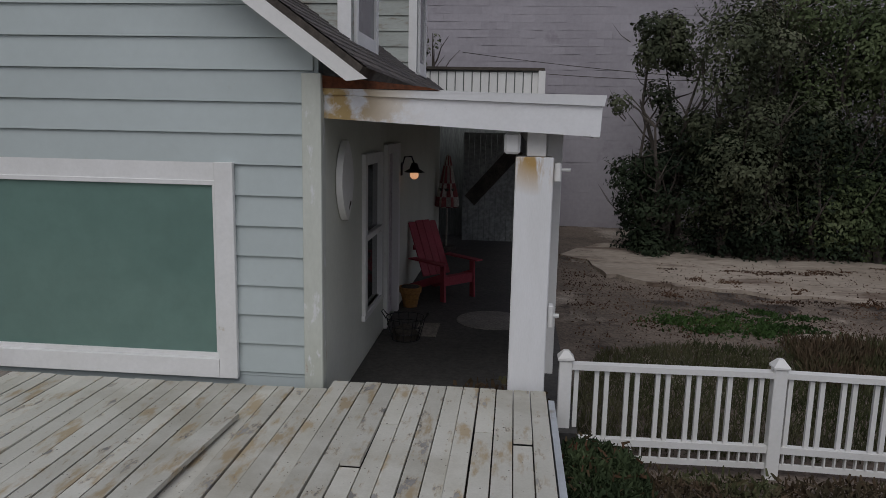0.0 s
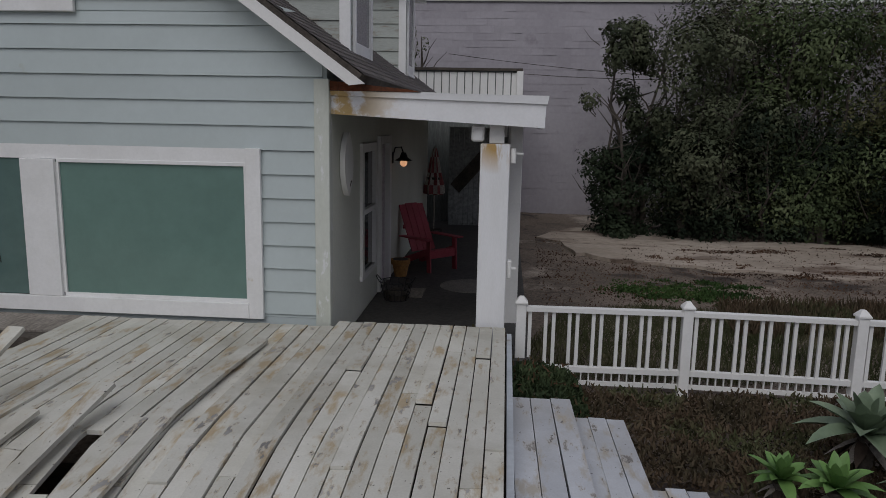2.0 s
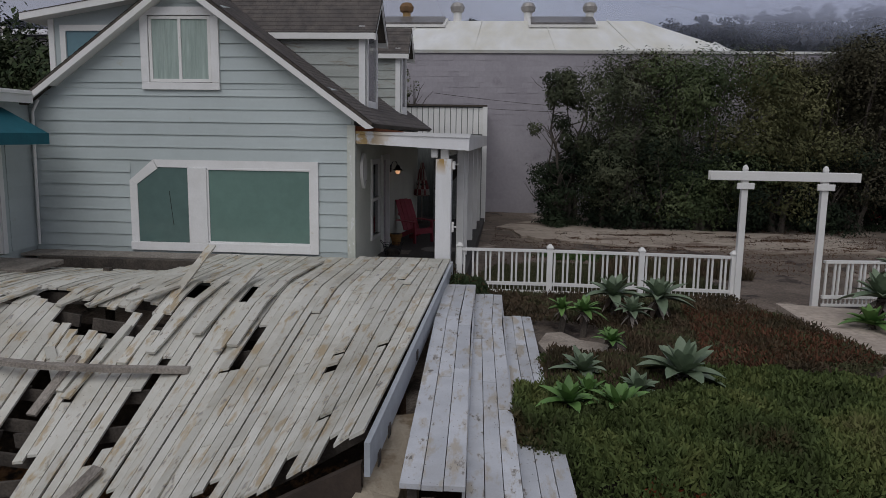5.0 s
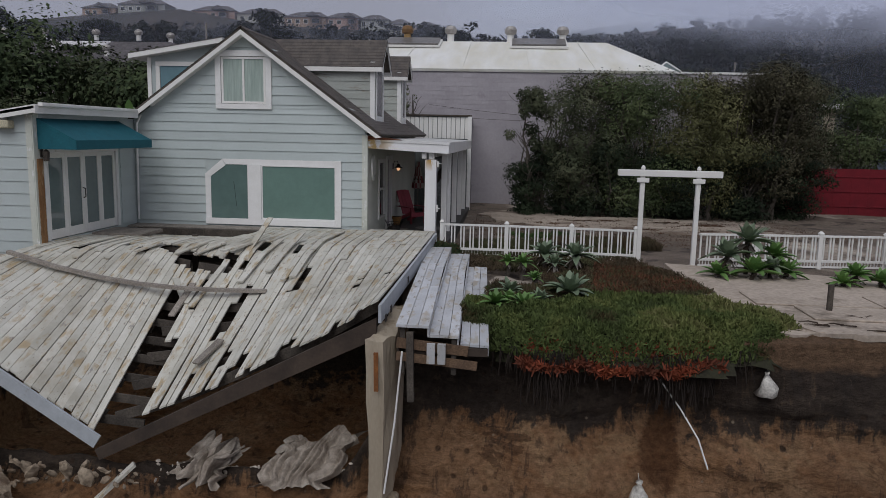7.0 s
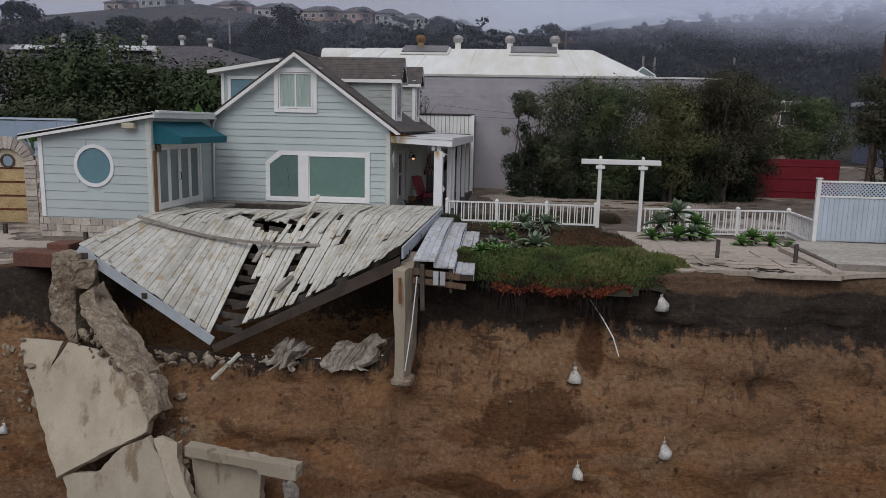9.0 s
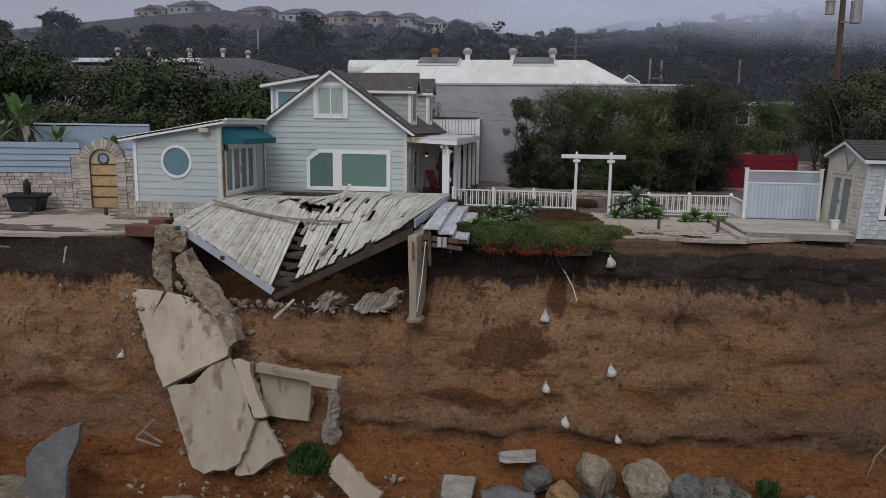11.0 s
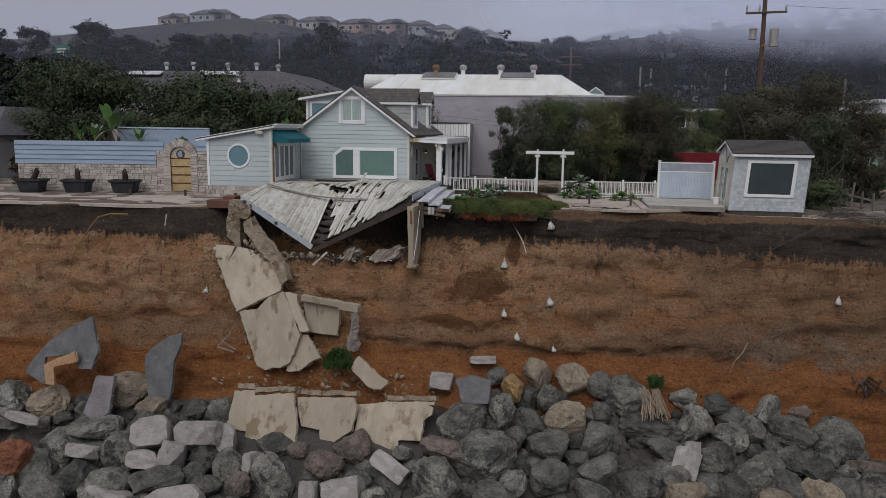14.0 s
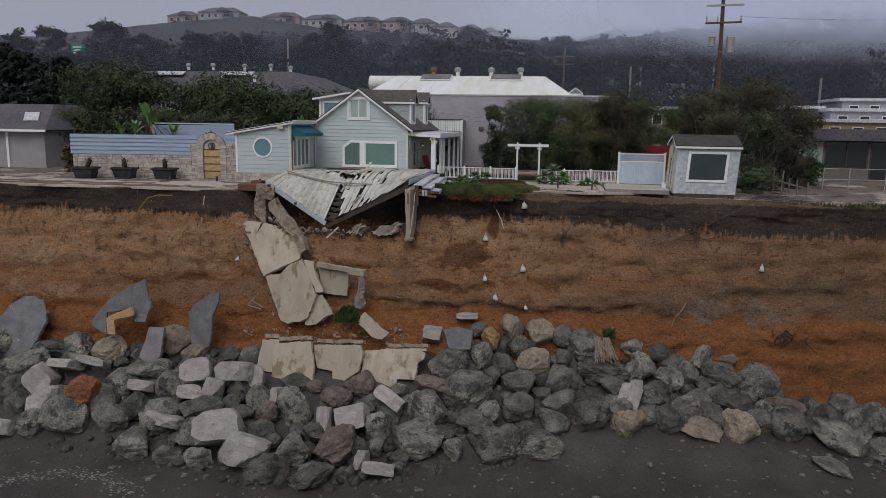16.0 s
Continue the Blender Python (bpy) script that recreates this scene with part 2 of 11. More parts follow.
def cliff_material():
    """Bedded cliff soil: charcoal topsoil, brown and ochre beds, pale washed patches, damp stains, rain rills, grit."""
    m = bpy.data.materials.new("cliff_soil")
    m.use_nodes = True
    nt = m.node_tree
    N, L = nt.nodes.new, nt.links.new
    p = nt.nodes["Principled BSDF"]
    p.inputs["Roughness"].default_value = 0.95
    p.inputs["Specular IOR Level"].default_value = 0.15
    geo = N("ShaderNodeNewGeometry")

    def tex(scale, stretch, detail=6, rgh=0.6, bend=0.0, shift=0.0):
        mp = N("ShaderNodeMapping")
        mp.inputs["Scale"].default_value = stretch
        mp.inputs["Location"].default_value = (shift, 0, shift * 0.37)
        L(geo.outputs["Position"], mp.inputs["Vector"])
        n = N("ShaderNodeTexNoise")
        for key, v in (("Scale", scale), ("Detail", detail), ("Roughness", rgh), ("Distortion", bend)):
            n.inputs[key].default_value = v
        L(mp.outputs[0], n.inputs["Vector"])
        return n.outputs[0]

    def rng_(sock, a, b, lo=0.0, hi=1.0):
        r = N("ShaderNodeMapRange")
        for i, v in ((1, a), (2, b), (3, lo), (4, hi)):
            r.inputs[i].default_value = v
        L(sock, r.inputs[0])
        return r.outputs[0]

    def mixc(fac, a, b, kind="MIX"):
        x = N("ShaderNodeMix")
        x.data_type, x.blend_type = "RGBA", kind
        for i, v in ((0, fac), (6, a), (7, b)):
            if isinstance(v, bpy.types.NodeSocket):
                L(v, x.inputs[i])
            else:
                x.inputs[i].default_value = v if i == 0 else (*v, 1)
        return x.outputs[2]

    def calc(kind, a, b):
        ml = N("ShaderNodeMath")
        ml.operation = kind
        for i, v in ((0, a), (1, b)):
            if isinstance(v, bpy.types.NodeSocket):
                L(v, ml.inputs[i])
            else:
                ml.inputs[i].default_value = v
        return ml.outputs[0]

    def add(a, b, k):
        return calc("ADD", a, calc("MULTIPLY", b, k))

    def spot(x, z, rx, rz):
        """Nearness to one place on the face, 1 in its middle and 0 at its rim."""
        dx = calc("DIVIDE", calc("SUBTRACT", sep.outputs[0], x), rx)
        dz = calc("DIVIDE", calc("SUBTRACT", sep.outputs[2], z), rz)
        d = calc("SQRT", calc("ADD", calc("MULTIPLY", dx, dx), calc("MULTIPLY", dz, dz)), 0.0)
        return rng_(d, 1.0, 0.2)
    sep = N("ShaderNodeSeparateXYZ")
    L(geo.outputs["Position"], sep.inputs[0])
    beds = tex(0.9, (0.05, 0.05, 1.0), 6, 0.6)
    lines = tex(2.2, (0.16, 0.16, 2.2), 10, 0.72, 0.6)
    broad = tex(0.30, (0.45, 0.45, 1.3), 7, 0.6, 0.4)
    ochre = tex(0.50, (0.40, 0.40, 1.3), 10, 0.62, 0.7, 3.0)
    wash = tex(1.0, (0.80, 0.80, 1.0), 11, 0.66, 0.9, 7.0)
    where = tex(0.16, (0.8, 0.8, 1.6), 4, 0.5, 0.0, 1.7)
    damp = tex(0.70, (0.5, 0.5, 1.2), 11, 0.66, 1.0, 11.0)
    rill = tex(2.8, (1.5, 1.5, 0.11), 7, 0.66, 0.2)
    drip = tex(4.2, (1.3, 1.3, 0.20), 6, 0.62, 0.2, 5.0)
    grit = tex(8.0, (1, 1, 1.3), 9, 0.75)
    clod = tex(2.2, (1, 1, 1.5), 10, 0.76)
    col = mixc(rng_(broad, 0.40, 0.60), (0.250, 0.150, 0.089), (0.282, 0.157, 0.085))
    col = mixc(rng_(beds, 0.52, 0.58, 0, 0.40), col, (0.190, 0.108, 0.058))
    col = mixc(rng_(ochre, 0.505, 0.575, 0, 0.75), col, (0.295, 0.140, 0.056))
    pale = calc("MULTIPLY", rng_(wash, 0.515, 0.540), rng_(where, 0.43, 0.52))
    col = mixc(calc("MULTIPLY", pale, 0.80), col, (0.345, 0.232, 0.132))
    col = mixc(rng_(damp, 0.540, 0.60, 0, 0.72), col, (0.155, 0.066, 0.028))
    col = mixc(rng_(lines, 0.620, 0.660, 0, 0.40), col, (0.115, 0.064, 0.036))
    col = mixc(rng_(rill, 0.59, 0.67, 0, 0.42), col, (0.135, 0.082, 0.050))
    col = mixc(rng_(drip, 0.61, 0.67, 0, 0.30), col, (0.380, 0.265, 0.160))
    # a paler loam bed above a red-brown one, greyer towards the far end
    zb = add(sep.outputs[2], tex(0.5, (0.4, 0.4, 0.8), 7, 0.62, 0.3, 9.0), 2.4)
    col = mixc(rng_(zb, -4.1, -3.4, 0, 0.50), col, mixc(rng_(clod, 0.42, 0.6), (0.345, 0.200, 0.110), (0.290, 0.155, 0.075)))
    col = mixc(rng_(zb, -3.9, -4.6, 0, 0.38), col, (0.165, 0.082, 0.042))
    col = mixc(calc("MULTIPLY", rng_(sep.outputs[0], 5.0, 13.0, 0, 0.70), rng_(where, 0.34, 0.54)), col, (0.140, 0.088, 0.056))
    scar = tex(1.5, (0.75, 0.75, 1.5), 10, 0.7, 0.8, 21.0)
    col = mixc(rng_(scar, 0.585, 0.605, 0, 0.62), col, (0.092, 0.048, 0.027))
    streak = calc("MULTIPLY", rng_(tex(2.0, (1.2, 1.2, 0.16), 8, 0.7, 0.3, 14.0), 0.56, 0.60), rng_(zb, -4.3, -2.6))
    col = mixc(calc("MULTIPLY", streak, 0.6), col, (0.070, 0.046, 0.034))
    # an iron-red seam low down, and grey clay at the far end
    zl = add(sep.outputs[2], tex(0.7, (0.6, 0.6, 0.8), 7, 0.65), 1.6)
    col = mixc(rng_(zl, -6.42, -6.60, 0, 0.85), col, mixc(rng_(clod, 0.44, 0.6), (0.265, 0.108, 0.038), (0.190, 0.072, 0.026)))
    clay = calc("MULTIPLY", spot(18.0, -7.0, 4.5, 1.6), rng_(wash, 0.46, 0.52))
    col = mixc(calc("MINIMUM", calc("MULTIPLY", clay, 1.5), 0.75), col, mixc(rng_(clod, 0.42, 0.6), (0.140, 0.105, 0.080), (0.225, 0.160, 0.110)))
    # seepage below the ice plant
    seep = calc("MAXIMUM", spot(3.2, -4.3, 2.6, 1.2), calc("MAXIMUM", spot(4.6, -2.7, 0.6, 1.5), spot(1.6, -5.9, 2.2, 0.5)))
    col = mixc(calc("MULTIPLY", rng_(add(add(calc("MULTIPLY", seep, 0.55), damp, 1.0), wash, 0.7), 1.12, 1.22), 0.8), col, (0.090, 0.040, 0.018))
    # charcoal topsoil with a ragged foot; under the deck it reaches lower, painting the cavity's shade
    cavity_shade = rng_(calc("ABSOLUTE", calc("ADD", sep.outputs[0], 4.8), 0.0), 5.2, 3.6, 0.0, 1.2)
    slope_ = rng_(sep.outputs[0], 8.0, 20.0, 0.0, 0.55)
    zz = add(add(add(add(sep.outputs[2], tex(0.8, (0.55, 0.55, 0.9), 11, 0.74, 0.6), 1.6), rill, 1.7), cavity_shade, 1.0), slope_, 1.0)
    dark = mixc(rng_(damp, 0.42, 0.6), (0.056, 0.045, 0.037), (0.031, 0.026, 0.023))
    dark = mixc(rng_(clod, 0.55, 0.66, 0, 0.6), dark, (0.105, 0.078, 0.059))
    dark = mixc(rng_(drip, 0.60, 0.66, 0, 0.45), dark, (0.120, 0.082, 0.056))
    col = mixc(rng_(zz, -0.80, -0.56, 0, 0.95), col, dark)
    top = add(add(sep.outputs[2], tex(1.3, (0.5, 0.5, 1.0), 7, 0.65), 0.7), rng_(sep.outputs[0], 4.0, 7.0, 0.0, 0.22), 1.0)
    col = mixc(rng_(top, -0.68, -0.58, 0, 0.65), col, (0.215, 0.132, 0.078))
    # pale grit and dark pits
    vo = N("ShaderNodeTexVoronoi")
    vo.inputs["Scale"].default_value = 5.5
    L(geo.outputs["Position"], vo.inputs["Vector"])
    sc = N("ShaderNodeSeparateColor")
    L(vo.outputs["Color"], sc.inputs[0])
    chip = calc("MULTIPLY", rng_(vo.outputs["Distance"], 0.20, 0.12), rng_(sc.outputs[0], 0.93, 0.96))
    col = mixc(calc("MULTIPLY", chip, 0.75), col, (0.36, 0.29, 0.215))
    pit = calc("MULTIPLY", rng_(vo.outputs["Distance"], 0.36, 0.20), rng_(sc.outputs[1], 0.90, 0.94))
    col = mixc(calc("MULTIPLY", pit, 0.7), col, (0.050, 0.031, 0.021))
    hsv = N("ShaderNodeHueSaturation")
    L(rng_(grit, 0.35, 0.65, 0.62, 1.36), hsv.inputs["Value"])
    L(col, hsv.inputs["Color"])
    L(hsv.outputs[0], p.inputs["Base Color"])
    bp = N("ShaderNodeBump")
    bp.inputs["Strength"].default_value, bp.inputs["Distance"].default_value = 1.0, 0.17
    h = add(add(add(clod, grit, 0.38), beds, 1.1), lines, -0.35)
    L(add(add(h, rill, -0.45), pit, -0.25), bp.inputs["Height"])
    L(bp.outputs[0], p.inputs["Normal"])
    return m


CLIFF = cliff_material()
ROCK = mat("riprap_stone", (0.245, 0.228, 0.190), (0.085, 0.081, 0.069), scale=1.1, fine=13, rough=0.7, bump=1.0, rand=0.42,
           stain=(0.34, 0.32, 0.275), stain_scale=3.6, stain_cut=0.61, fine_amt=0.5, bump_dist=0.09, obj=True, stain2=(0.055, 0.057, 0.049), stain2_scale=1.9, stain2_cut=0.545)
PATHC = mat("cracked_pale_path", (0.49, 0.415, 0.345), (0.38, 0.32, 0.262), scale=0.8, fine=10, rough=0.9, bump=0.4,
            stain=(0.20, 0.165, 0.13), stain_scale=0.7, stain_cut=0.6, fine_amt=0.2)
LEAF = mat("shrub_leaf", (0.055, 0.075, 0.032), (0.03, 0.045, 0.022), scale=1.2, fine=9, rough=0.6, bump=0, fine_amt=0.5)
FARLEAF = mat("far_tree_leaf", (0.035, 0.045, 0.03), (0.02, 0.028, 0.022), scale=0.06, fine=0.6, rough=0.9, bump=0, fine_amt=0.5)
HILL = mat("hillside_scrub", (0.050, 0.038, 0.028), (0.020, 0.021, 0.018), scale=0.02, fine=0.5, rough=0.95, bump=0, fine_amt=0.4)
BARK = mat("bark", (0.10, 0.085, 0.07), (0.06, 0.05, 0.042), scale=6, fine=40, rough=0.9, bump=0.6)
GREENGL = glass_mat("green_blind_glass", (0.155, 0.255, 0.22), 0.12)
DARKGL = glass_mat("dark_glass", (0.03, 0.035, 0.035), 0.05)
BLUEGL = glass_mat("blue_glass", (0.15, 0.27, 0.31), 0.1)
TEAL = mat("teal_canvas", (0.012, 0.12, 0.155), (0.010, 0.10, 0.13), scale=3, fine=30, rough=0.75, bump=0.1, fine_amt=0.12)
REDP = mat("red_paint", (0.20, 0.012, 0.022), (0.15, 0.010, 0.018), scale=2, fine=20, rough=0.6, bump=0.1, fine_amt=0.12)
PINK = mat("faded_red_paint", (0.34, 0.055, 0.075), (0.28, 0.045, 0.06), scale=3, fine=30, rough=0.6, bump=0.15, fine_amt=0.12)


# ---- builders ----
def mesh_of(bm, name, material, smooth=False):
    bmesh.ops.recalc_face_normals(bm, faces=bm.faces)
    me = bpy.data.meshes.new(name)
    bm.to_mesh(me)
    bm.free()
    if smooth:
        me.polygons.foreach_set("use_smooth", [True] * len(me.polygons))
    for k in material if isinstance(material, (list, tuple)) else [material]:
        me.materials.append(k)
    return me


def part(name, bm, material, parent=None, label="", smooth=False, mw=None):
    ob = new(name, mesh_of(bm, name, material, smooth) if isinstance(bm, bmesh.types.BMesh) else bm)
    if mw is not None:
        ob.matrix_basis = mw
    if parent is not None:
        ob.parent = parent
    if label:
        tagged(ob, label)
    return ob


def thing(name, label, category, group="", kind="", m=None):
    ob = new(name)
    ob.empty_display_size = 0.1
    if m is not None:
        ob.matrix_basis = m
    return tagged(ob, label, category, group, kind)


def hexa(bm, v):
    """A solid from 8 corners: four below (or behind) in a ring, four above in the same order."""
    q = [bm.verts.new(p) for p in v]
    for f in ((0, 1, 2, 3), (7, 6, 5, 4), (0, 4, 5, 1), (1, 5, 6, 2), (2, 6, 7, 3), (3, 7, 4, 0)):
        bm.faces.new([q[i] for i in f])
    return q


def box(x0, x1, y0, y1, z0, z1, bevel=0.0, bm=None):
    own = bm if bm is not None else bmesh.new()
    q = hexa(own, [(x0, y0, z0), (x1, y0, z0), (x1, y1, z0), (x0, y1, z0), (x0, y0, z1), (x1, y0, z1), (x1, y1, z1), (x0, y1, z1)])
    if bevel:
        ed = {e for v in q for e in v.link_edges}
        bmesh.ops.bevel(own, geom=list(ed), offset=bevel, segments=1, affect="EDGES")
    return own


def bar(a, b, w, h, bm=None, up=(0, 0, 1)):
    """A straight timber from a to b, w wide and h high."""
    own = bm if bm is not None else bmesh.new()
    a, b = Vector(a), Vector(b)
    d = (b - a).normalized()
    s = d.cross(Vector(up))
    s = s.normalized() if s.length > 1e-4 else Vector((1, 0, 0))
    u = s.cross(d)
    c = [(-w / 2, -h / 2), (w / 2, -h / 2), (w / 2, h / 2), (-w / 2, h / 2)]
    hexa(own, [a + s * i + u * j for i, j in c] + [b + s * i + u * j for i, j in c])
    return own


def tube(pts, r, seg=8, bm=None, cap=True):
    """A round tube through pts; r is one radius or one for each point."""
    own = bm if bm is not None else bmesh.new()
    pts = [Vector(p) for p in pts]
    rs = r if isinstance(r, (list, tuple)) else [r] * len(pts)
    rings = []
    for i, p in enumerate(pts):
        d = (pts[min(i + 1, len(pts) - 1)] - pts[max(i - 1, 0)]).normalized()
        s = d.orthogonal().normalized() if abs(d.z) < 0.99 else Vector((1, 0, 0))
        if i and rings:
            s = (s0 - d * s0.dot(d)).normalized()
        s0 = s
        u = d.cross(s)
        rings.append([own.verts.new(p + (s * math.cos(k * math.tau / seg) + u * math.sin(k * math.tau / seg)) * rs[i]) for k in range(seg)])
    for a, b in zip(rings, rings[1:]):
        for k in range(seg):
            own.faces.new((a[k], a[(k + 1) % seg], b[(k + 1) % seg], b[k]))
    if cap:
        own.faces.new(rings[0])
        own.faces.new(rings[-1][::-1])
    return own


def ribbon(pts, w, h, bm=None):
    """One bent timber of w x h through pts, as a single skin."""
    own = bm if bm is not None else bmesh.new()
    pts = [Vector(p) for p in pts]
    loops = []
    for i, p in enumerate(pts):
        d = (pts[min(i + 1, len(pts) - 1)] - pts[max(i - 1, 0)]).normalized()
        s = d.cross(Vector((0, 0, 1))).normalized()
        u = s.cross(d)
        loops.append([own.verts.new(p + s * a + u * b) for a, b in ((-w / 2, -h / 2), (w / 2, -h / 2), (w / 2, h / 2), (-w / 2, h / 2))])
    for a, b in zip(loops, loops[1:]):
        for i in range(4):
            own.faces.new((a[i], a[(i + 1) % 4], b[(i + 1) % 4], b[i]))
    own.faces.new(loops[0][::-1])
    own.faces.new(loops[-1])
    return own


def slab(outline, thick, bm=None, normal=None):
    """A flat polygon in space made thick along its normal (downwards from the outline)."""
    own = bm if bm is not None else bmesh.new()
    pts = [Vector(p) for p in outline]
    if normal is None:
        n = Vector((0, 0, 0))
        for i in range(len(pts)):
            a, b = pts[i], pts[(i + 1) % len(pts)]
            n += Vector(((a.y - b.y) * (a.z + b.z), (a.z - b.z) * (a.x + b.x), (a.x - b.x) * (a.y + b.y)))
        n.normalize()
    else:
        n = Vector(normal).normalized()
    top = [own.verts.new(p) for p in pts]
    bot = [own.verts.new(p - n * thick) for p in pts]
    own.faces.new(top)
    own.faces.new(bot[::-1])
    for i in range(len(pts)):
        j = (i + 1) % len(pts)
        own.faces.new((top[j], top[i], bot[i], bot[j]))
    return own


def lerp_table(table, x):
    """Piecewise linear value at x of rows (x, value)."""
    return float(np.interp(x, [r[0] for r in table], [r[1] for r in table]))

# ---- ground: beach, cliff, plateau and hills in one sheet ----
EDGE_Y = [(-60, -3.5), (-26, -3.8), (-17, -3.6), (-12, -3.5), (-10.2, -2.4), (-9.5, 0.0), (-9.0, 4.6), (-1.6, 4.8), (-0.8, 3.2), (-0.3, -1.0), (0.6, -1.2),
          (2.5, -1.75), (5, -1.7), (8, -1.3), (13, -0.75), (16, -0.45), (19, -0.4), (22, -0.6), (30, 0.4), (60, 2.0)]
EDGE_Z = [(-60, -0.95), (-20, -0.95), (-13, -0.95), (-9.5, -1.0), (-8.8, -1.5), (-1.2, -1.5), (-0.4, -0.95), (1, -0.85), (5, -0.75), (7, -0.77), (11, -0.82), (14, -0.95), (19, -1.05),
          (24, -1.2), (40, -1.3)]
SHELF_Y = [(-60, -3.7), (-12, -3.8), (-9.9, -3.4), (-9.0, -2.6), (-6.0, -2.6), (-3.0, -2.7), (-0.8, -2.7), (-0.3, -1.4), (2.5, -1.9), (8, -1.6), (19, -0.7), (60, 1.8)]
SHELF_Z = [(-60, -2.2), (-11, -2.2), (-9.5, -2.6), (-8, -3.1), (-4, -3.2), (-1, -3.2), (-0.2, -2.2), (8, -2.1), (60, -2.4)]
TOE_Y = [(-60, -7.2), (-18, -6.9), (-10, -6.2), (-5, -5.6), (0, -5.0), (5, -4.5), (12, -3.9), (18, -3.2), (24, -2.6), (60, -1.0)]
TOE_Z = [(-60, -10.2), (-18, -9.6), (-8, -9.2), (2, -9.2), (10, -9.6), (16, -10.6), (21, -11.6), (30, -12.4), (60, -12.9)]
HILL_Z = [(-600, 44), (-240, 38), (-185, 40.5), (-160, 43.6), (-130, 44.4), (-100, 42.0), (-60, 40.5), (-22, 37.0), (7, 37.0), (45, 43), (100, 50), (180, 57), (300, 60), (700, 64)]


def cliff_profile(x):
    ey, ez = lerp_table(EDGE_Y, x), lerp_table(EDGE_Z, x)
    sy, sz = lerp_table(SHELF_Y, x), lerp_table(SHELF_Z, x)
    ty, tz = lerp_table(TOE_Y, x), lerp_table(TOE_Z, x)
    h = lerp_table(HILL_Z, x)
    left = max(0.0, min(1.0, (-8.0 - x) / 4))
    g = -0.78 - 0.12 * left
    return [(-900, -14.2, 3), (-60, -14.0, 8), (-22, -13.5, 10), (ty - 6.5, -13.1, 12), (ty, tz, 40), (sy, sz, 18), (ey, ez, 9), (ey + 0.5, ez + 0.1, 6),
            (ey + 3.0, g, 14), (max(10.0, ey + 4), -0.76, 8), (19, -0.46, 6), (34, -0.3, 6), (60, 0.6, 6), (120, 7, 6), (200, 0.6 * h, 8), (252, h * 0.985, 5), (290, h, 3), (420, h * 1.03, 3), (1500, h, 1)]


from mathutils.bvhtree import BVHTree


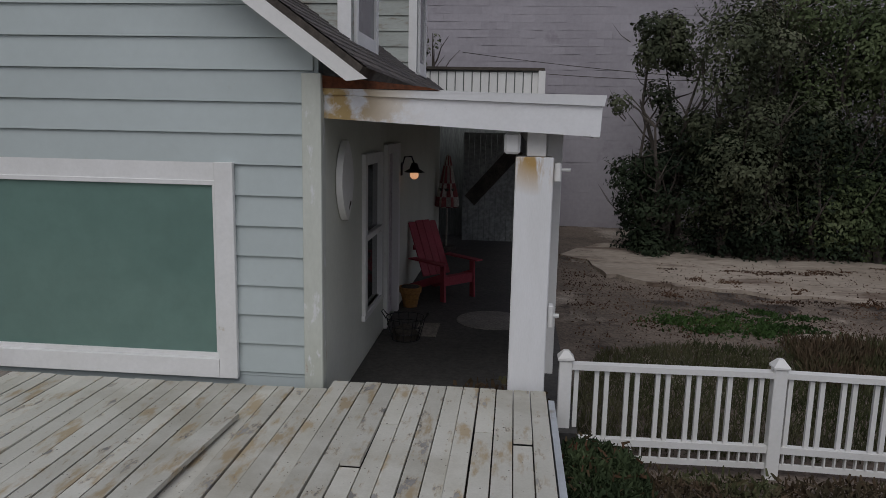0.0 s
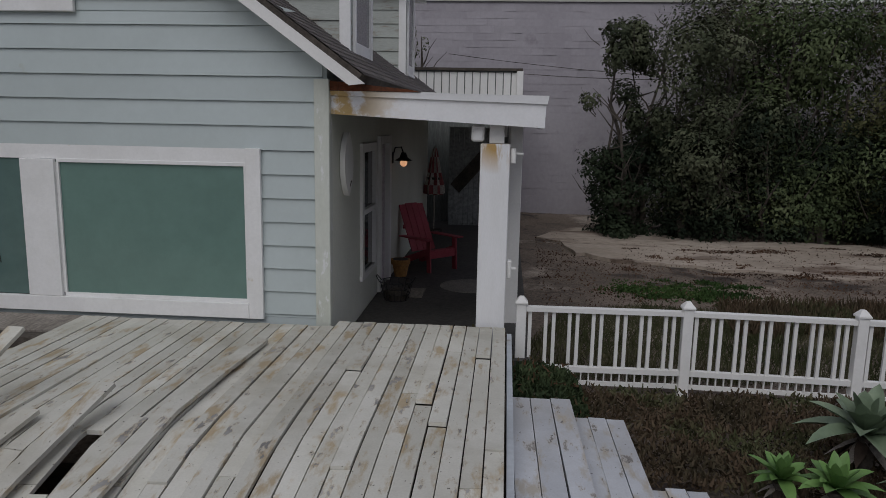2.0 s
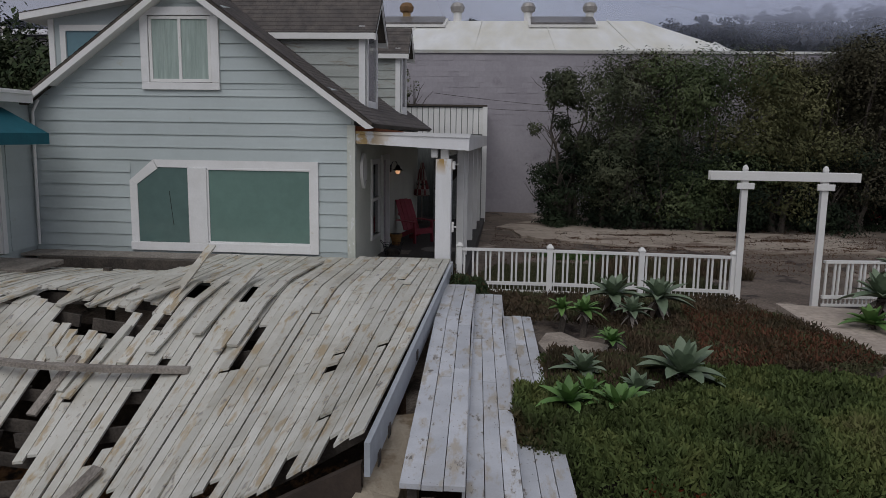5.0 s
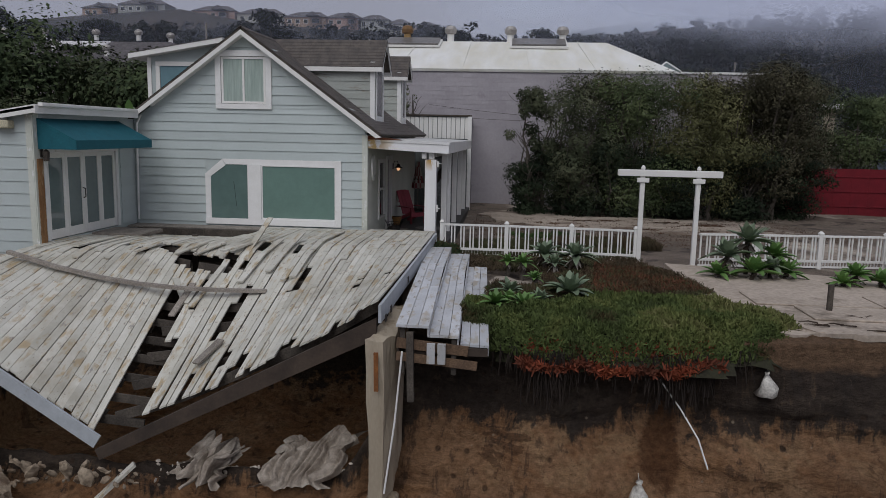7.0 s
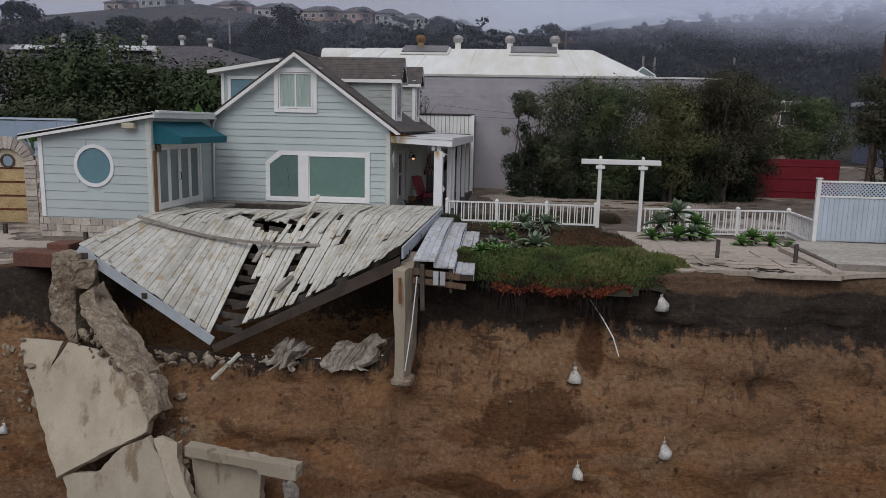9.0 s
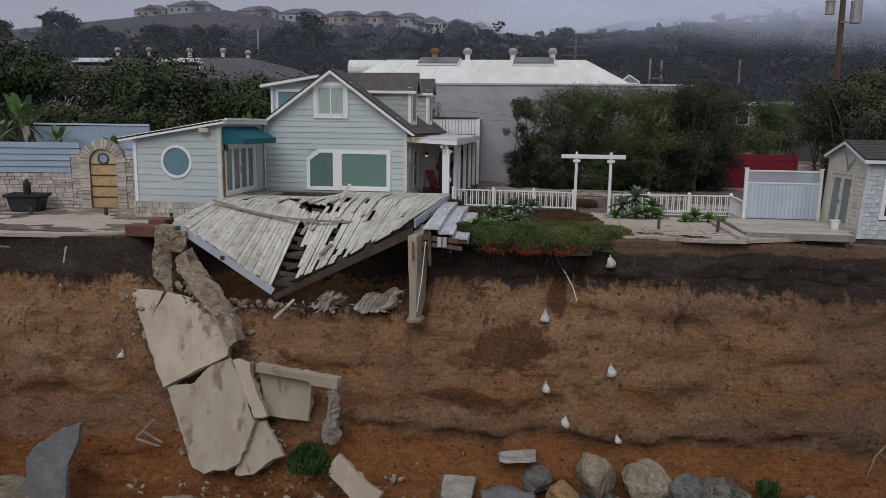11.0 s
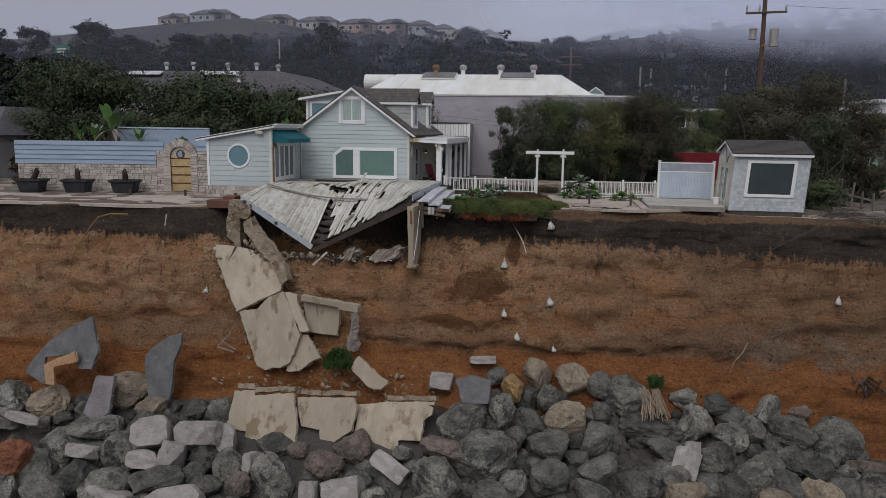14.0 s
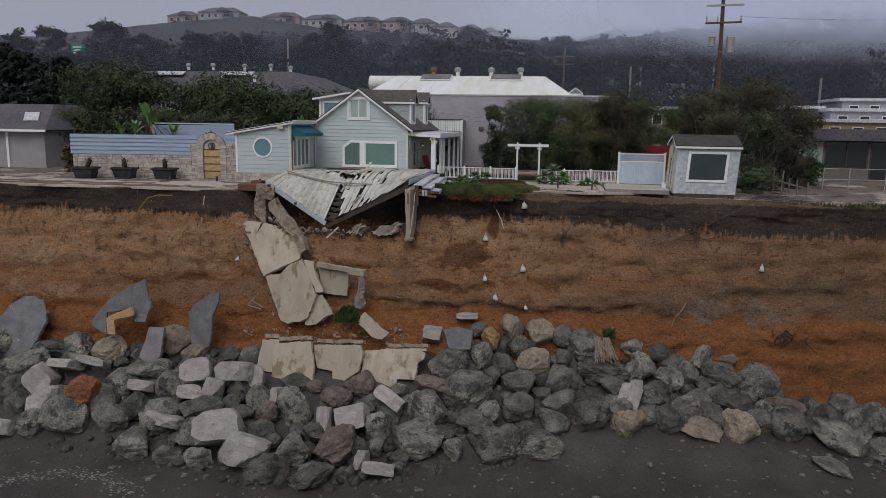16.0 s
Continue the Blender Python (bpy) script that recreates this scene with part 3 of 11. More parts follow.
def build_ground():
    xs = sorted(set([-900, -600, -400, -300, -220, -160, -120, -90, -75] + [round(v, 3) for v in np.arange(-64, -34, 2.5)]
                    + [round(v, 3) for v in np.arange(-34, 34, 0.25)] + [round(v, 3) for v in np.arange(34, 66, 2.5)] + [75, 90, 120, 160, 220, 300, 400, 600, 900]))
    verts, faces, mats, cols = [], [], [], None
    for x in xs:
        prof = cliff_profile(x)
        col = []
        for (y0, z0, n), (y1, z1, _) in zip(prof, prof[1:]):
            for k in range(n):
                f = k / n
                hollow = 1.9 * math.sin(math.pi * f) ** 0.7 if n == 18 and -9.2 < x < -0.7 else 0.0
                col.append((y0 + (y1 - y0) * f, z0 + (z1 - z0) * f - hollow))
        col.append(prof[-1][:2])
        cols = len(col)
        for y, z in col:
            near = abs(x) < 66 and -40 < y < 60
            dx = dy = dz = 0.0
            if near:
                steep = max(0.0, min(1.0, (-1.0 - z) / 1.2)) * max(0.0, min(1.0, (z + 13.0) / 2.0))
                v = Vector((x, y * 0.6, z))
                n1 = noise.noise(v * 0.22 + Vector((3, 1, 7)))
                n2 = noise.noise(Vector((x * 0.7, y, z * 1.6)))
                n3 = noise.noise(Vector((x * 2.1, y * 2, z * 3.7)))
                gully = noise.noise(Vector((x * 0.55, 4.0, z * 0.08)))
                ledge = noise.noise(Vector((x * 0.12, 9.0, z * 1.1)))
                ledge = max(-1.0, min(1.0, ledge * 5.0))
                dy = steep * (0.5 * n1 + 0.22 * n2 + 0.15 * n3 + 0.36 * gully + 0.07 * ledge + 0.22 * (0.35 - abs(noise.noise(Vector((x * 1.1, 2.0, z * 0.35))))) + 0.06 * noise.noise(Vector((x * 4.3, y * 3, z * 5.0))))
                if -11.5 < x < 1.5 and z < -2.3:
                    dy = max(dy, -0.12)
                lip = -6.95 + 0.5 * noise.noise(Vector((x * 0.35, 5.0, 1.0)))
                run = max(0.0, min(1.0, (x + 4.0) / 2.0)) * max(0.0, min(1.0, (15.0 - x) / 3.0))
                dy += run * (0.30 * max(0.0, min(1.0, (lip - z) / 0.12)) * max(0.0, min(1.0, (z - lip + 1.6) / 1.2)))
                dz = (1 - steep) * (0.05 * n2 + 0.02 * n3) + steep * 0.08 * n3
            elif y > 110:
                dz = 5.0 * noise.noise(Vector((x * 0.012, y * 0.012, 1))) + 1.6 * noise.noise(Vector((x * 0.05, y * 0.05, 2)))
            verts.append((x + dx, y + dy, z + dz))
    for i in range(len(xs) - 1):
        for j in range(cols - 1):
            a = i * cols + j
            faces.append((a, a + cols, a + cols + 1, a + 1))
            yc = (verts[a][1] + verts[a + cols + 1][1]) / 2
            zc = (verts[a][2] + verts[a + cols + 1][2]) / 2
            if yc > 45:
                mats.append(3)
            elif zc < -12.2 or j < 32:
                mats.append(1)
            elif j < 33 + 40 + 18 + 9:
                mats.append(0)
            else:
                mats.append(2)
    me = bpy.data.meshes.new("ground")
    me.from_pydata(verts, [], faces)
    for m in (CLIFF, SAND, DIRT, HILL):
        me.materials.append(m)
    me.polygons.foreach_set("material_index", mats)
    me.polygons.foreach_set("use_smooth", [True] * len(faces))
    ob = new("ground", me)
    return tagged(ob, "eroded orange-brown sea cliff with dark sand beach and dirt plateau", "ground", kind="structure")


ground = build_ground()
GROUND_TREE = BVHTree.FromPolygons([v.co.copy() for v in ground.data.vertices], [tuple(p.vertices) for p in ground.data.polygons])


def cliff_face(x, z):
    """How far out the cliff's face stands at x and height z."""
    hit_ = GROUND_TREE.ray_cast(Vector((x, -40, z)), Vector((0, 1, 0)))
    return hit_[0].y if hit_[0] is not None else 0.0


def ground_at(x, y):
    hit_ = GROUND_TREE.ray_cast(Vector((x, y, 60)), Vector((0, 0, -1)))
    return hit_[0].z if hit_[0] is not None else -0.8

# ---- the cottage ----
FY, HX0, HX1, HY1 = 5.93, -9.04, -2.23, 16.0      # front wall, left and right walls, back
RX, RZ, PITCH = -5.65, 5.43, 0.725                # ridge, roof slope
COURSE = 0.2555
OPENINGS = [(-6.86, -2.95, 0.05, 1.87), (-6.48, -4.92, 3.29, 4.85)]
house = thing("cottage", "pale grey-green clapboard cottage with dark shingle roof, on the cliff edge", "house")


def gable_span(z):
    r = (RZ - z) / PITCH
    return max(HX0, RX - r), min(HX1, RX + r)


def plank(bm, x0, x1, x0b, x1b, z0, z1, y=FY, lap=0.030):
    hexa(bm, [(x0, y, z0), (x1, y, z0), (x1, y - lap, z0), (x0, y - lap, z0), (x0b, y, z1), (x1b, y, z1), (x1b, y - 0.007, z1), (x0b, y - 0.007, z1)])


def cut(spans, a, b):
    out = []
    for s, e in spans:
        if b <= s or a >= e:
            out.append((s, e))
            continue
        if s < a:
            out.append((s, a))
        if e > b:
            out.append((b, e))
    return out


rows = np.arange(-0.17, RZ - 0.1, COURSE)
for z0 in rows:
    z1 = min(z0 + COURSE - 0.003, RZ - 0.03)
    a0, b0 = gable_span(z0)
    a1, b1 = gable_span(z1)
    a0, b0, a1, b1 = a0 + 0.02, b0 - 0.04, a1 + 0.02, b1 - 0.04
    cuts = sorted({z0, z1, *[v for o in OPENINGS for v in o[2:] if z0 < v < z1]})
    for s, e in zip(cuts, cuts[1:]):
        mid, tall = (s + e) / 2, e - s
        hole = [o for o in OPENINGS if o[2] < mid < o[3]]
        spans = [(a0, b0)]
        for o in hole:
            spans = cut(spans, o[0], o[1])
        for p, q in spans:
            bm = bmesh.new()
            plank(bm, p, q, a1 if p == a0 else p, b1 if q == b0 else q, s, e - 0.001, lap=0.030 if s == z0 else 0.015)
            part("siding_plank", bm, SIDING, house)

# walls behind the siding, with their openings
bm = bmesh.new()
for x0, x1, z0, z1 in ((HX0, -6.86, -0.7, 2.8), (-2.95, HX1, -0.7, 2.8), (-6.86, -2.95, -0.7, 0.05), (-6.86, -2.95, 1.87, 2.8)):
    box(x0, x1, FY + 0.002, FY + 0.16, z0, z1, bm=bm)
for pts in ([(HX0 + 0.05, 2.8), (-6.48, 2.8), (-6.48, 4.72)], [(-4.92, 2.8), (HX1 - 0.05, 2.8), (-4.92, 4.80)], [(-6.48, 2.8), (-4.92, 2.8), (-4.92, 3.29), (-6.48, 3.29)],
            [(-6.48, 4.72), (-4.92, 4.80), (RX, 5.35)]):
    slab([(x, FY + 0.002, z) for x, z in pts], 0.15, bm=bm, normal=(0, -1, 0))
part("front_wall", bm, SIDING, house)
PORCH_OPEN = [(7.70, 8.78, 0.15, 1.87), (9.02, 10.0, -0.36, 1.94)]
for y0, y1, z0, z1 in ((FY + 0.16, 7.70, -0.7, 2.75), (8.78, 9.02, -0.7, 2.75), (10.0, HY1, -0.7, 2.75), (7.70, 8.78, -0.7, 0.15), (7.70, 8.78, 1.87, 2.75), (9.02, 10.0, 1.94, 2.75)):
    part("side_wall", box(HX1 - 0.15, HX1, y0, y1, z0, z1), PORCHW, house)
part("back_wall", box(HX0, HX1 - 0.15, HY1 - 0.15, HY1, -0.7, 2.8), SIDING, house)
part("back_wall", box(HX0, HX0 + 0.15, FY + 0.16, HY1 - 0.15, -0.7, 2.8), SIDING, house)
part("floor_slab", box(HX0 + 0.16, HX1 - 0.16, FY + 0.17, HY1 - 0.16, -0.3, -0.2), RAWWOOD, house)
part("attic_floor", box(HX0 + 0.16, HX1 - 0.16, FY + 0.17, HY1 - 0.16, 2.6, 2.7), RAWWOOD, house)
STAINY = mat("rust_streaked_trim", (0.60, 0.62, 0.56), (0.54, 0.56, 0.49), scale=1.5, fine=20, rough=0.6, bump=0.1, stain=(0.30, 0.14, 0.055), stain_scale=3.0,
             stain_cut=0.625, stretch=(2, 2, 0.8), fine_amt=0.04, stain2=(0.72, 0.73, 0.72), stain2_scale=5.0, stain2_cut=0.60)
part("corner_board", box(-2.36, -2.20, FY - 0.045, FY - 0.024, -0.17, 2.62, 0.004), STAINY, house, "corner board with rust streaks")
part("corner_board", box(-2.229, -2.20, FY - 0.023, FY + 0.10, -0.17, 2.62, 0.004), STAINY, house)
part("skirt_board", box(HX0, -2.18, FY - 0.03, FY, -0.32, -0.172, 0.004), RAWWOOD, house, "stained bare base board")


def roof_plane(side, y0, y1):
    """One slope of the main roof with its deck and courses of tabs."""
    s = 1 if side > 0 else -1
    run = 3.85
    bm = bmesh.new()
    a, b = Vector((RX, y0, RZ + 0.02)), Vector((RX + s * run, y0, RZ + 0.02 - run * PITCH))
    d = Vector((0, y1 - y0, 0))
    ring = [a, b, b + d, a + d]
    slab(ring if s > 0 else ring[::-1], 0.10, bm=bm, normal=(s * PITCH, 0, 1))
    part("roof_deck", bm, DARKWOOD, house)
    bm = bmesh.new()
    n = Vector((s * PITCH, 0, 1)).normalized()
    down = (b - a).normalized()
    L = (b - a).length
    rng = random.Random(3 + s)
    k = 0
    t = 0.0
    while t < L:
        off = rng.uniform(0, 0.3)
        y = y0 - off
        while y < y1:
            w = rng.uniform(0.26, 0.36)
            ya, yb = max(y0, y), min(y1, y + w - 0.006)
            if yb > ya + 0.02:
                lo = min(L + 0.02, t + 0.145 + rng.uniform(-0.008, 0.008))
                p = [a + down * t + n * 0.006, a + down * lo + n * (0.014 + rng.uniform(0, 0.004))]
                q = [bm.verts.new((v.x, yy, v.z)) for v, yy in ((p[0], ya), (p[1], ya), (p[1], yb), (p[0], yb))]
                e = [bm.verts.new((v.co.x, v.co.y, v.co.z - 0.012)) for v in (q[1], q[2])]
                bm.faces.new(q if s < 0 else q[::-1])
                bm.faces.new((q[1], e[0], e[1], q[2]))
            y += w
        t += 0.135
        k += 1
    tagged(part("shingles", bm, SHINGLE, house, "dark worn asphalt shingles"), kind="stuff")


roof_plane(1, 5.62, HY1 + 0.2)
roof_plane(-1, 5.62, HY1 + 0.2)
bm = bmesh.new()
for k in range(34):
    y = 5.6 + k * 0.31
    for s in (1, -1):
        slab([(RX, y, RZ + 0.06), (RX + s * 0.14, y, RZ + 0.06 - 0.14 * PITCH), (RX + s * 0.14, y + 0.30, RZ + 0.052 - 0.14 * PITCH), (RX, y + 0.30, RZ + 0.052)], 0.015, bm=bm, normal=(0, 0, 1))
part("ridge_cap", bm, SHINGLE, house)
# rake boards along both edges of the gable
for s in (1, -1):
    run = 3.88 if s > 0 else 3.05
    top, low = Vector((RX, 5.60, RZ - 0.10)), Vector((RX + s * run, 5.60, RZ - 0.10 - run * PITCH))
    bm = bmesh.new()
    foot = low + Vector((-s * 0.115 / PITCH, 0, 0.03)) if s > 0 else low + Vector((0, 0, -0.085))
    slab([top + Vector((0, 0, 0.05)), low + Vector((0, 0, 0.05)), foot, top + Vector((0, 0, -0.085))], 0.035, bm=bm, normal=(0, -1, 0))
    part("rake_board", bm, WHITE, house, "white painted rake board")
    bm = bmesh.new()
    inner = low + Vector((-s * 0.35, 0, 0.35 * PITCH))
    slab([top + Vector((0, 0.04, -0.04)), inner + Vector((0, 0.04, -0.04)), inner + Vector((0, 0.33, -0.04)), top + Vector((0, 0.33, -0.04))], 0.02, bm=bm, normal=(s * PITCH, 0, 1))
    part("soffit", bm, WHITE, house)


def window_at(parent, frame_pts, name="window"):
    w = new(name)
    w.parent = parent
    return w


def frame_strip(bm, x0, x1, z0, z1, y, d):
    box(x0, x1, y - d, y, z0, z1, 0.004, bm)


CURTAIN = mat("pale_curtain", (0.42, 0.50, 0.46), (0.34, 0.42, 0.38), scale=2, fine=6, rough=0.9, bump=0.6, stretch=(5, 1, 0.3), fine_amt=0.12, bump_dist=0.05)
# the big two-part window, its left corner cut off
big = window_at(house, None, "picture_window")
yo = FY - 0.05
bm = bmesh.new()
frame_strip(bm, -3.10, -2.94, 0.03, 1.89, yo + 0.02, 0.05)
part("window_frame", bm, TRIM, big)
bm = bmesh.new()
slab([(-6.36, yo + 0.02, 1.885), (-3.103, yo + 0.02, 1.885), (-3.103, yo + 0.02, 1.73), (-6.28, yo + 0.02, 1.73)], 0.05, bm=bm, normal=(0, -1, 0))
part("window_frame", bm, TRIM, big)
bm = bmesh.new()
frame_strip(bm, -6.88, -3.103, 0.03, 0.20, yo + 0.02, 0.05)
part("window_frame", bm, TRIM, big)
bm = bmesh.new()
frame_strip(bm, -5.63, -5.24, 0.203, 1.728, yo + 0.018, 0.045)
part("mullion", bm, TRIM, big)
bm = bmesh.new()
slab([(-6.88, yo + 0.02, 1.45), (-6.72, yo + 0.02, 1.38), (-6.72, yo + 0.02, 0.203), (-6.88, yo + 0.02, 0.203)], 0.05, bm=bm, normal=(0, -1, 0))
part("window_frame", bm, TRIM, big)
bm = bmesh.new()
slab([(-6.88, yo + 0.02, 1.452), (-6.364, yo + 0.02, 1.885), (-6.284, yo + 0.02, 1.70), (-6.72, yo + 0.02, 1.382)], 0.05, bm=bm, normal=(0, -1, 0))
part("window_frame", bm, TRIM, big)
part("infill", slab([(-6.9, FY - 0.004, 1.95), (-6.30, FY - 0.004, 1.95), (-6.75, FY - 0.004, 1.42), (-6.9, FY - 0.004, 1.32)], 0.02, normal=(0, -1, 0)), SIDING, big)
part("pane", box(-5.24, -3.10, FY - 0.012, FY, 0.20, 1.74), GREENGL, big, "green-blinded window pane")
part("pane", slab([(-6.72, FY - 0.012, 0.2), (-5.63, FY - 0.012, 0.2), (-5.63, FY - 0.012, 1.74), (-6.24, FY - 0.012, 1.74), (-6.72, FY - 0.012, 1.38)], 0.012, normal=(0, -1, 0)), glass_mat("dim_grey_green_glass", (0.115, 0.185, 0.17), 0.08), big, "dim pane with a drawn-back curtain behind")
for x0, x1, z0, z1 in ((-5.23, -3.11, 0.20, 0.24), (-5.23, -3.11, 1.695, 1.735), (-5.24, -5.205, 0.24, 1.695), (-3.135, -3.10, 0.24, 1.695)):
    part("glazing_bead", box(x0, x1, FY - 0.04, FY - 0.012, z0, z1, 0.003), TRIM, big)
# Thin dark strip for the slit in the curtain behind the pane.
part("crack", bar((-6.05, FY - 0.016, 1.25), (-5.98, FY - 0.016, 0.55), 0.004, 0.010), DARKGL, big)

# gable window
gw = window_at(house, None, "gable_window")
for x0, x1, z0, z1 in ((-6.50, -4.90, 4.70, 4.86), (-6.50, -4.90, 3.27, 3.41), (-6.50, -6.34, 3.412, 4.698), (-5.06, -4.90, 3.412, 4.698)):
    part("window_frame", box(x0, x1, FY - 0.075, FY - 0.025, z0, z1, 0.006), TRIM, gw)
for x0, x1, z0, z1 in ((-6.33, -6.27, 3.42, 4.69), (-5.13, -5.07, 3.42, 4.69), (-5.73, -5.67, 3.42, 4.69), (-6.27, -5.73, 4.63, 4.69), (-5.67, -5.13, 4.63, 4.69), (-6.27, -5.73, 3.42, 3.48), (-5.67, -5.13, 3.42, 3.48)):
    part("sash", box(x0, x1, FY - 0.05, FY - 0.01, z0, z1, 0.003), WHITE, gw)
part("pane", box(-6.27, -5.73, FY - 0.02, FY - 0.012, 3.48, 4.63), CURTAIN, gw, "curtained pane")
part("pane", box(-5.67, -5.13, FY - 0.02, FY - 0.012, 3.48, 4.63), CURTAIN, gw, "curtained pane")


def dormer(y0, y1, xf, zb, ze, zr):
    """A gabled dormer on the right slope: side wall, window front, small roof."""
    d = new("dormer")
    d.parent = house
    ym = (y0 + y1) / 2
    back = RX + 0.2
    for yy, s in ((y0, 1), (y1, -1)):
        z = zb - 0.1
        k = 0
        while z < ze - 0.02:
            bm = bmesh.new()
            xb = RX + (RZ - z) / PITCH
            xb1 = RX + (RZ - z - COURSE) / PITCH
            z1 = min(z + COURSE - 0.004, ze)
            xs, xs1 = max(back, min(xf, xb) - 0.2) - 1.0 * 0, max(back, xb1 - 0.2)
            hexa(bm, [(min(xb, xf) - 0.15, yy + 0.02 * s, z), (xf, yy + 0.02 * s, z), (xf, yy - 0.006 * s, z), (min(xb, xf) - 0.15, yy - 0.006 * s, z),
                      (min(xb1, xf) - 0.15, yy + 0.02 * s, z1), (xf, yy + 0.02 * s, z1), (xf, yy + 0.012 * s, z1), (min(xb1, xf) - 0.15, yy + 0.012 * s, z1)])
            part("siding_plank", bm, PEEL, d)
            z += COURSE
        part("corner_board", box(xf - 0.13, xf + 0.012, yy - 0.025 if s > 0 else yy, yy if s > 0 else yy + 0.025, zb - 0.08, ze, 0.004), TRIM, d)
    for a, b in ((y0 + 0.14, y0 + 0.22), (y1 - 0.12, y1)):
        part("window_frame", box(xf, xf + 0.045, a, b, zb, ze, 0.004), TRIM, d)
    part("front_board", box(xf - 0.02, xf + 0.008, y0 + 0.002, y0 + 0.138, zb, ze), PEEL, d)
    part("window_frame", box(xf, xf + 0.045, y0 + 0.222, y1 - 0.122, ze - 0.10, ze, 0.004), TRIM, d)
    part("sill_panel", box(xf, xf + 0.035, y0 + 0.222, y1 - 0.122, zb, zb + 0.17, 0.004), TRIM, d)
    part("window_sill", box(xf - 0.02, xf + 0.06, y0 + 0.14, y1, zb - 0.05, zb - 0.002, 0.004), TRIM, d)
    part("pane", box(xf - 0.01, xf + 0.012, y0 + 0.22, y1 - 0.12, zb + 0.17, ze - 0.102), mat("blinded_grey_pane", (0.17, 0.175, 0.18), (0.12, 0.125, 0.13), scale=1.2, fine=40, rough=0.15, bump=0, stretch=(1, 3, 0.2), spec=0.6), d)
    part("gable_front", slab([(xf, y0, ze), (xf, y1, ze), (xf, ym, zr - 0.05)], 0.1, normal=(1, 0, 0)), SIDING, d)
    slope = (zr - ze) / (ym - y0)
    for s in (-1, 1):
        ee = ym + s * ((ym - y0) + 0.14)
        ez = zr - slope * abs(ee - ym)
        xo = xf + 0.26
        part("roof_deck", slab([(back - 0.4, ym, zr), (xo, ym, zr), (xo, ee, ez), (back - 0.4, ee, ez)], 0.06, normal=(0, s * slope, 1)), DARKWOOD, d)
        bm = bmesh.new()
        rng = random.Random(int(y0 * 10) + s)
        L = math.hypot(ee - ym, ez - zr)
        t = 0.0
        while t < L:
            f0, f1 = t / L, min(1.02, (t + 0.15) / L)
            x = back - 0.4
            while x < xo:
                w = rng.uniform(0.26, 0.34)
                x1 = min(xo, x + w - 0.006)
                n0, n1 = 0.006, 0.024
                q = [bm.verts.new(v) for v in ((x, ym + (ee - ym) * f0, zr + (ez - zr) * f0 + n0), (x1, ym + (ee - ym) * f0, zr + (ez - zr) * f0 + n0),
                                               (x1, ym + (ee - ym) * f1, zr + (ez - zr) * f1 + n1), (x, ym + (ee - ym) * f1, zr + (ez - zr) * f1 + n1))]
                e = [bm.verts.new((v.co.x, v.co.y, v.co.z - 0.018)) for v in (q[2], q[3])]
                bm.faces.new(q)
                bm.faces.new((q[3], q[2], e[0], e[1]))
                x += w
            t += 0.14
        tagged(part("shingles", bm, SHINGLE, d), kind="stuff")
        part("eave_board", box(RX + 0.9, xo - 0.03, ee - 0.02, ee + 0.02, ez - 0.15, ez - 0.02, 0.003), WHITE, d)
        part("rake_board", slab([(xo, ym, zr - 0.04), (xo, ee, ez - 0.04), (xo, ee, ez - 0.17), (xo, ym, zr - 0.17)], 0.03, normal=(1, 0, 0)), WHITE, d)


PEEL = mat("peeling_side_paint", (0.43, 0.455, 0.425), (0.36, 0.38, 0.35), scale=1.6, fine=25, rough=0.7, bump=0.3, rand=0.06,
           stain=(0.27, 0.24, 0.195), stain_scale=3.2, stain_cut=0.565, stretch=(0.5, 1, 2.2), fine_amt=0.08)
dormer(7.65, 9.00, -2.35, 3.02, 4.76, 5.46)
dormer(12.75, 13.85, -2.35, 3.10, 4.89, 5.50)

# the low shed-roofed dormer on the left slope
ld = new("shed_dormer")
ld.parent = house
part("dormer_roof", slab([(-9.05, 5.95, 4.75), (-6.3, 5.95, 5.21), (-6.3, 12.0, 5.21), (-9.05, 12.0, 4.75)], 0.13, normal=(0, 0, 1)), WHITE, ld, "white-edged low dormer roof")
part("dormer_felt", slab([(-9.07, 5.94, 4.765), (-6.3, 5.94, 5.225), (-6.3, 12.0, 5.225), (-9.07, 12.0, 4.765)], 0.012, normal=(0, 0, 1)), SHINGLE, ld)
part("dormer_wall", slab([(-8.62, 6.30, 3.0), (-6.2, 6.30, 3.0), (-6.2, 6.30, 5.1), (-8.62, 6.30, 4.69)], 0.12, normal=(0, -1, 0)), SIDING, ld)
part("dormer_wall", box(-8.62, -8.5, 6.42, 11.9, 3.0, 4.65), SIDING, ld)
part("corner_board", box(-8.66, -8.54, 6.26, 6.30, 3.3, 4.68, 0.004), WHITE, ld)
for x0, x1, z0, z1 in ((-8.40, -6.6, 4.45, 4.57), (-8.40, -8.28, 3.4, 4.448)):
    part("window_frame", box(x0, x1, 6.24, 6.297, z0, z1, 0.004), WHITE, ld)
part("pane", box(-8.28, -6.6, 6.28, 6.296, 3.4, 4.45), BLUEGL, ld)

# ---- the wing with the round window ----
wing = thing("cottage_wing", "low pale clapboard wing with round window and glazed doors", "house")
WA, WB = Vector((-8.95, 1.45, 0)), Vector((-12.72, 1.45, 0))
wu = (WB - WA).normalized()
wn_out = Vector((wu.y, -wu.x, 0))
if wn_out.y > 0:
    wn_out = -wn_out
WL = (WB - WA).length


def wing_top(t):
    return 3.02 - 0.72 * t / WL


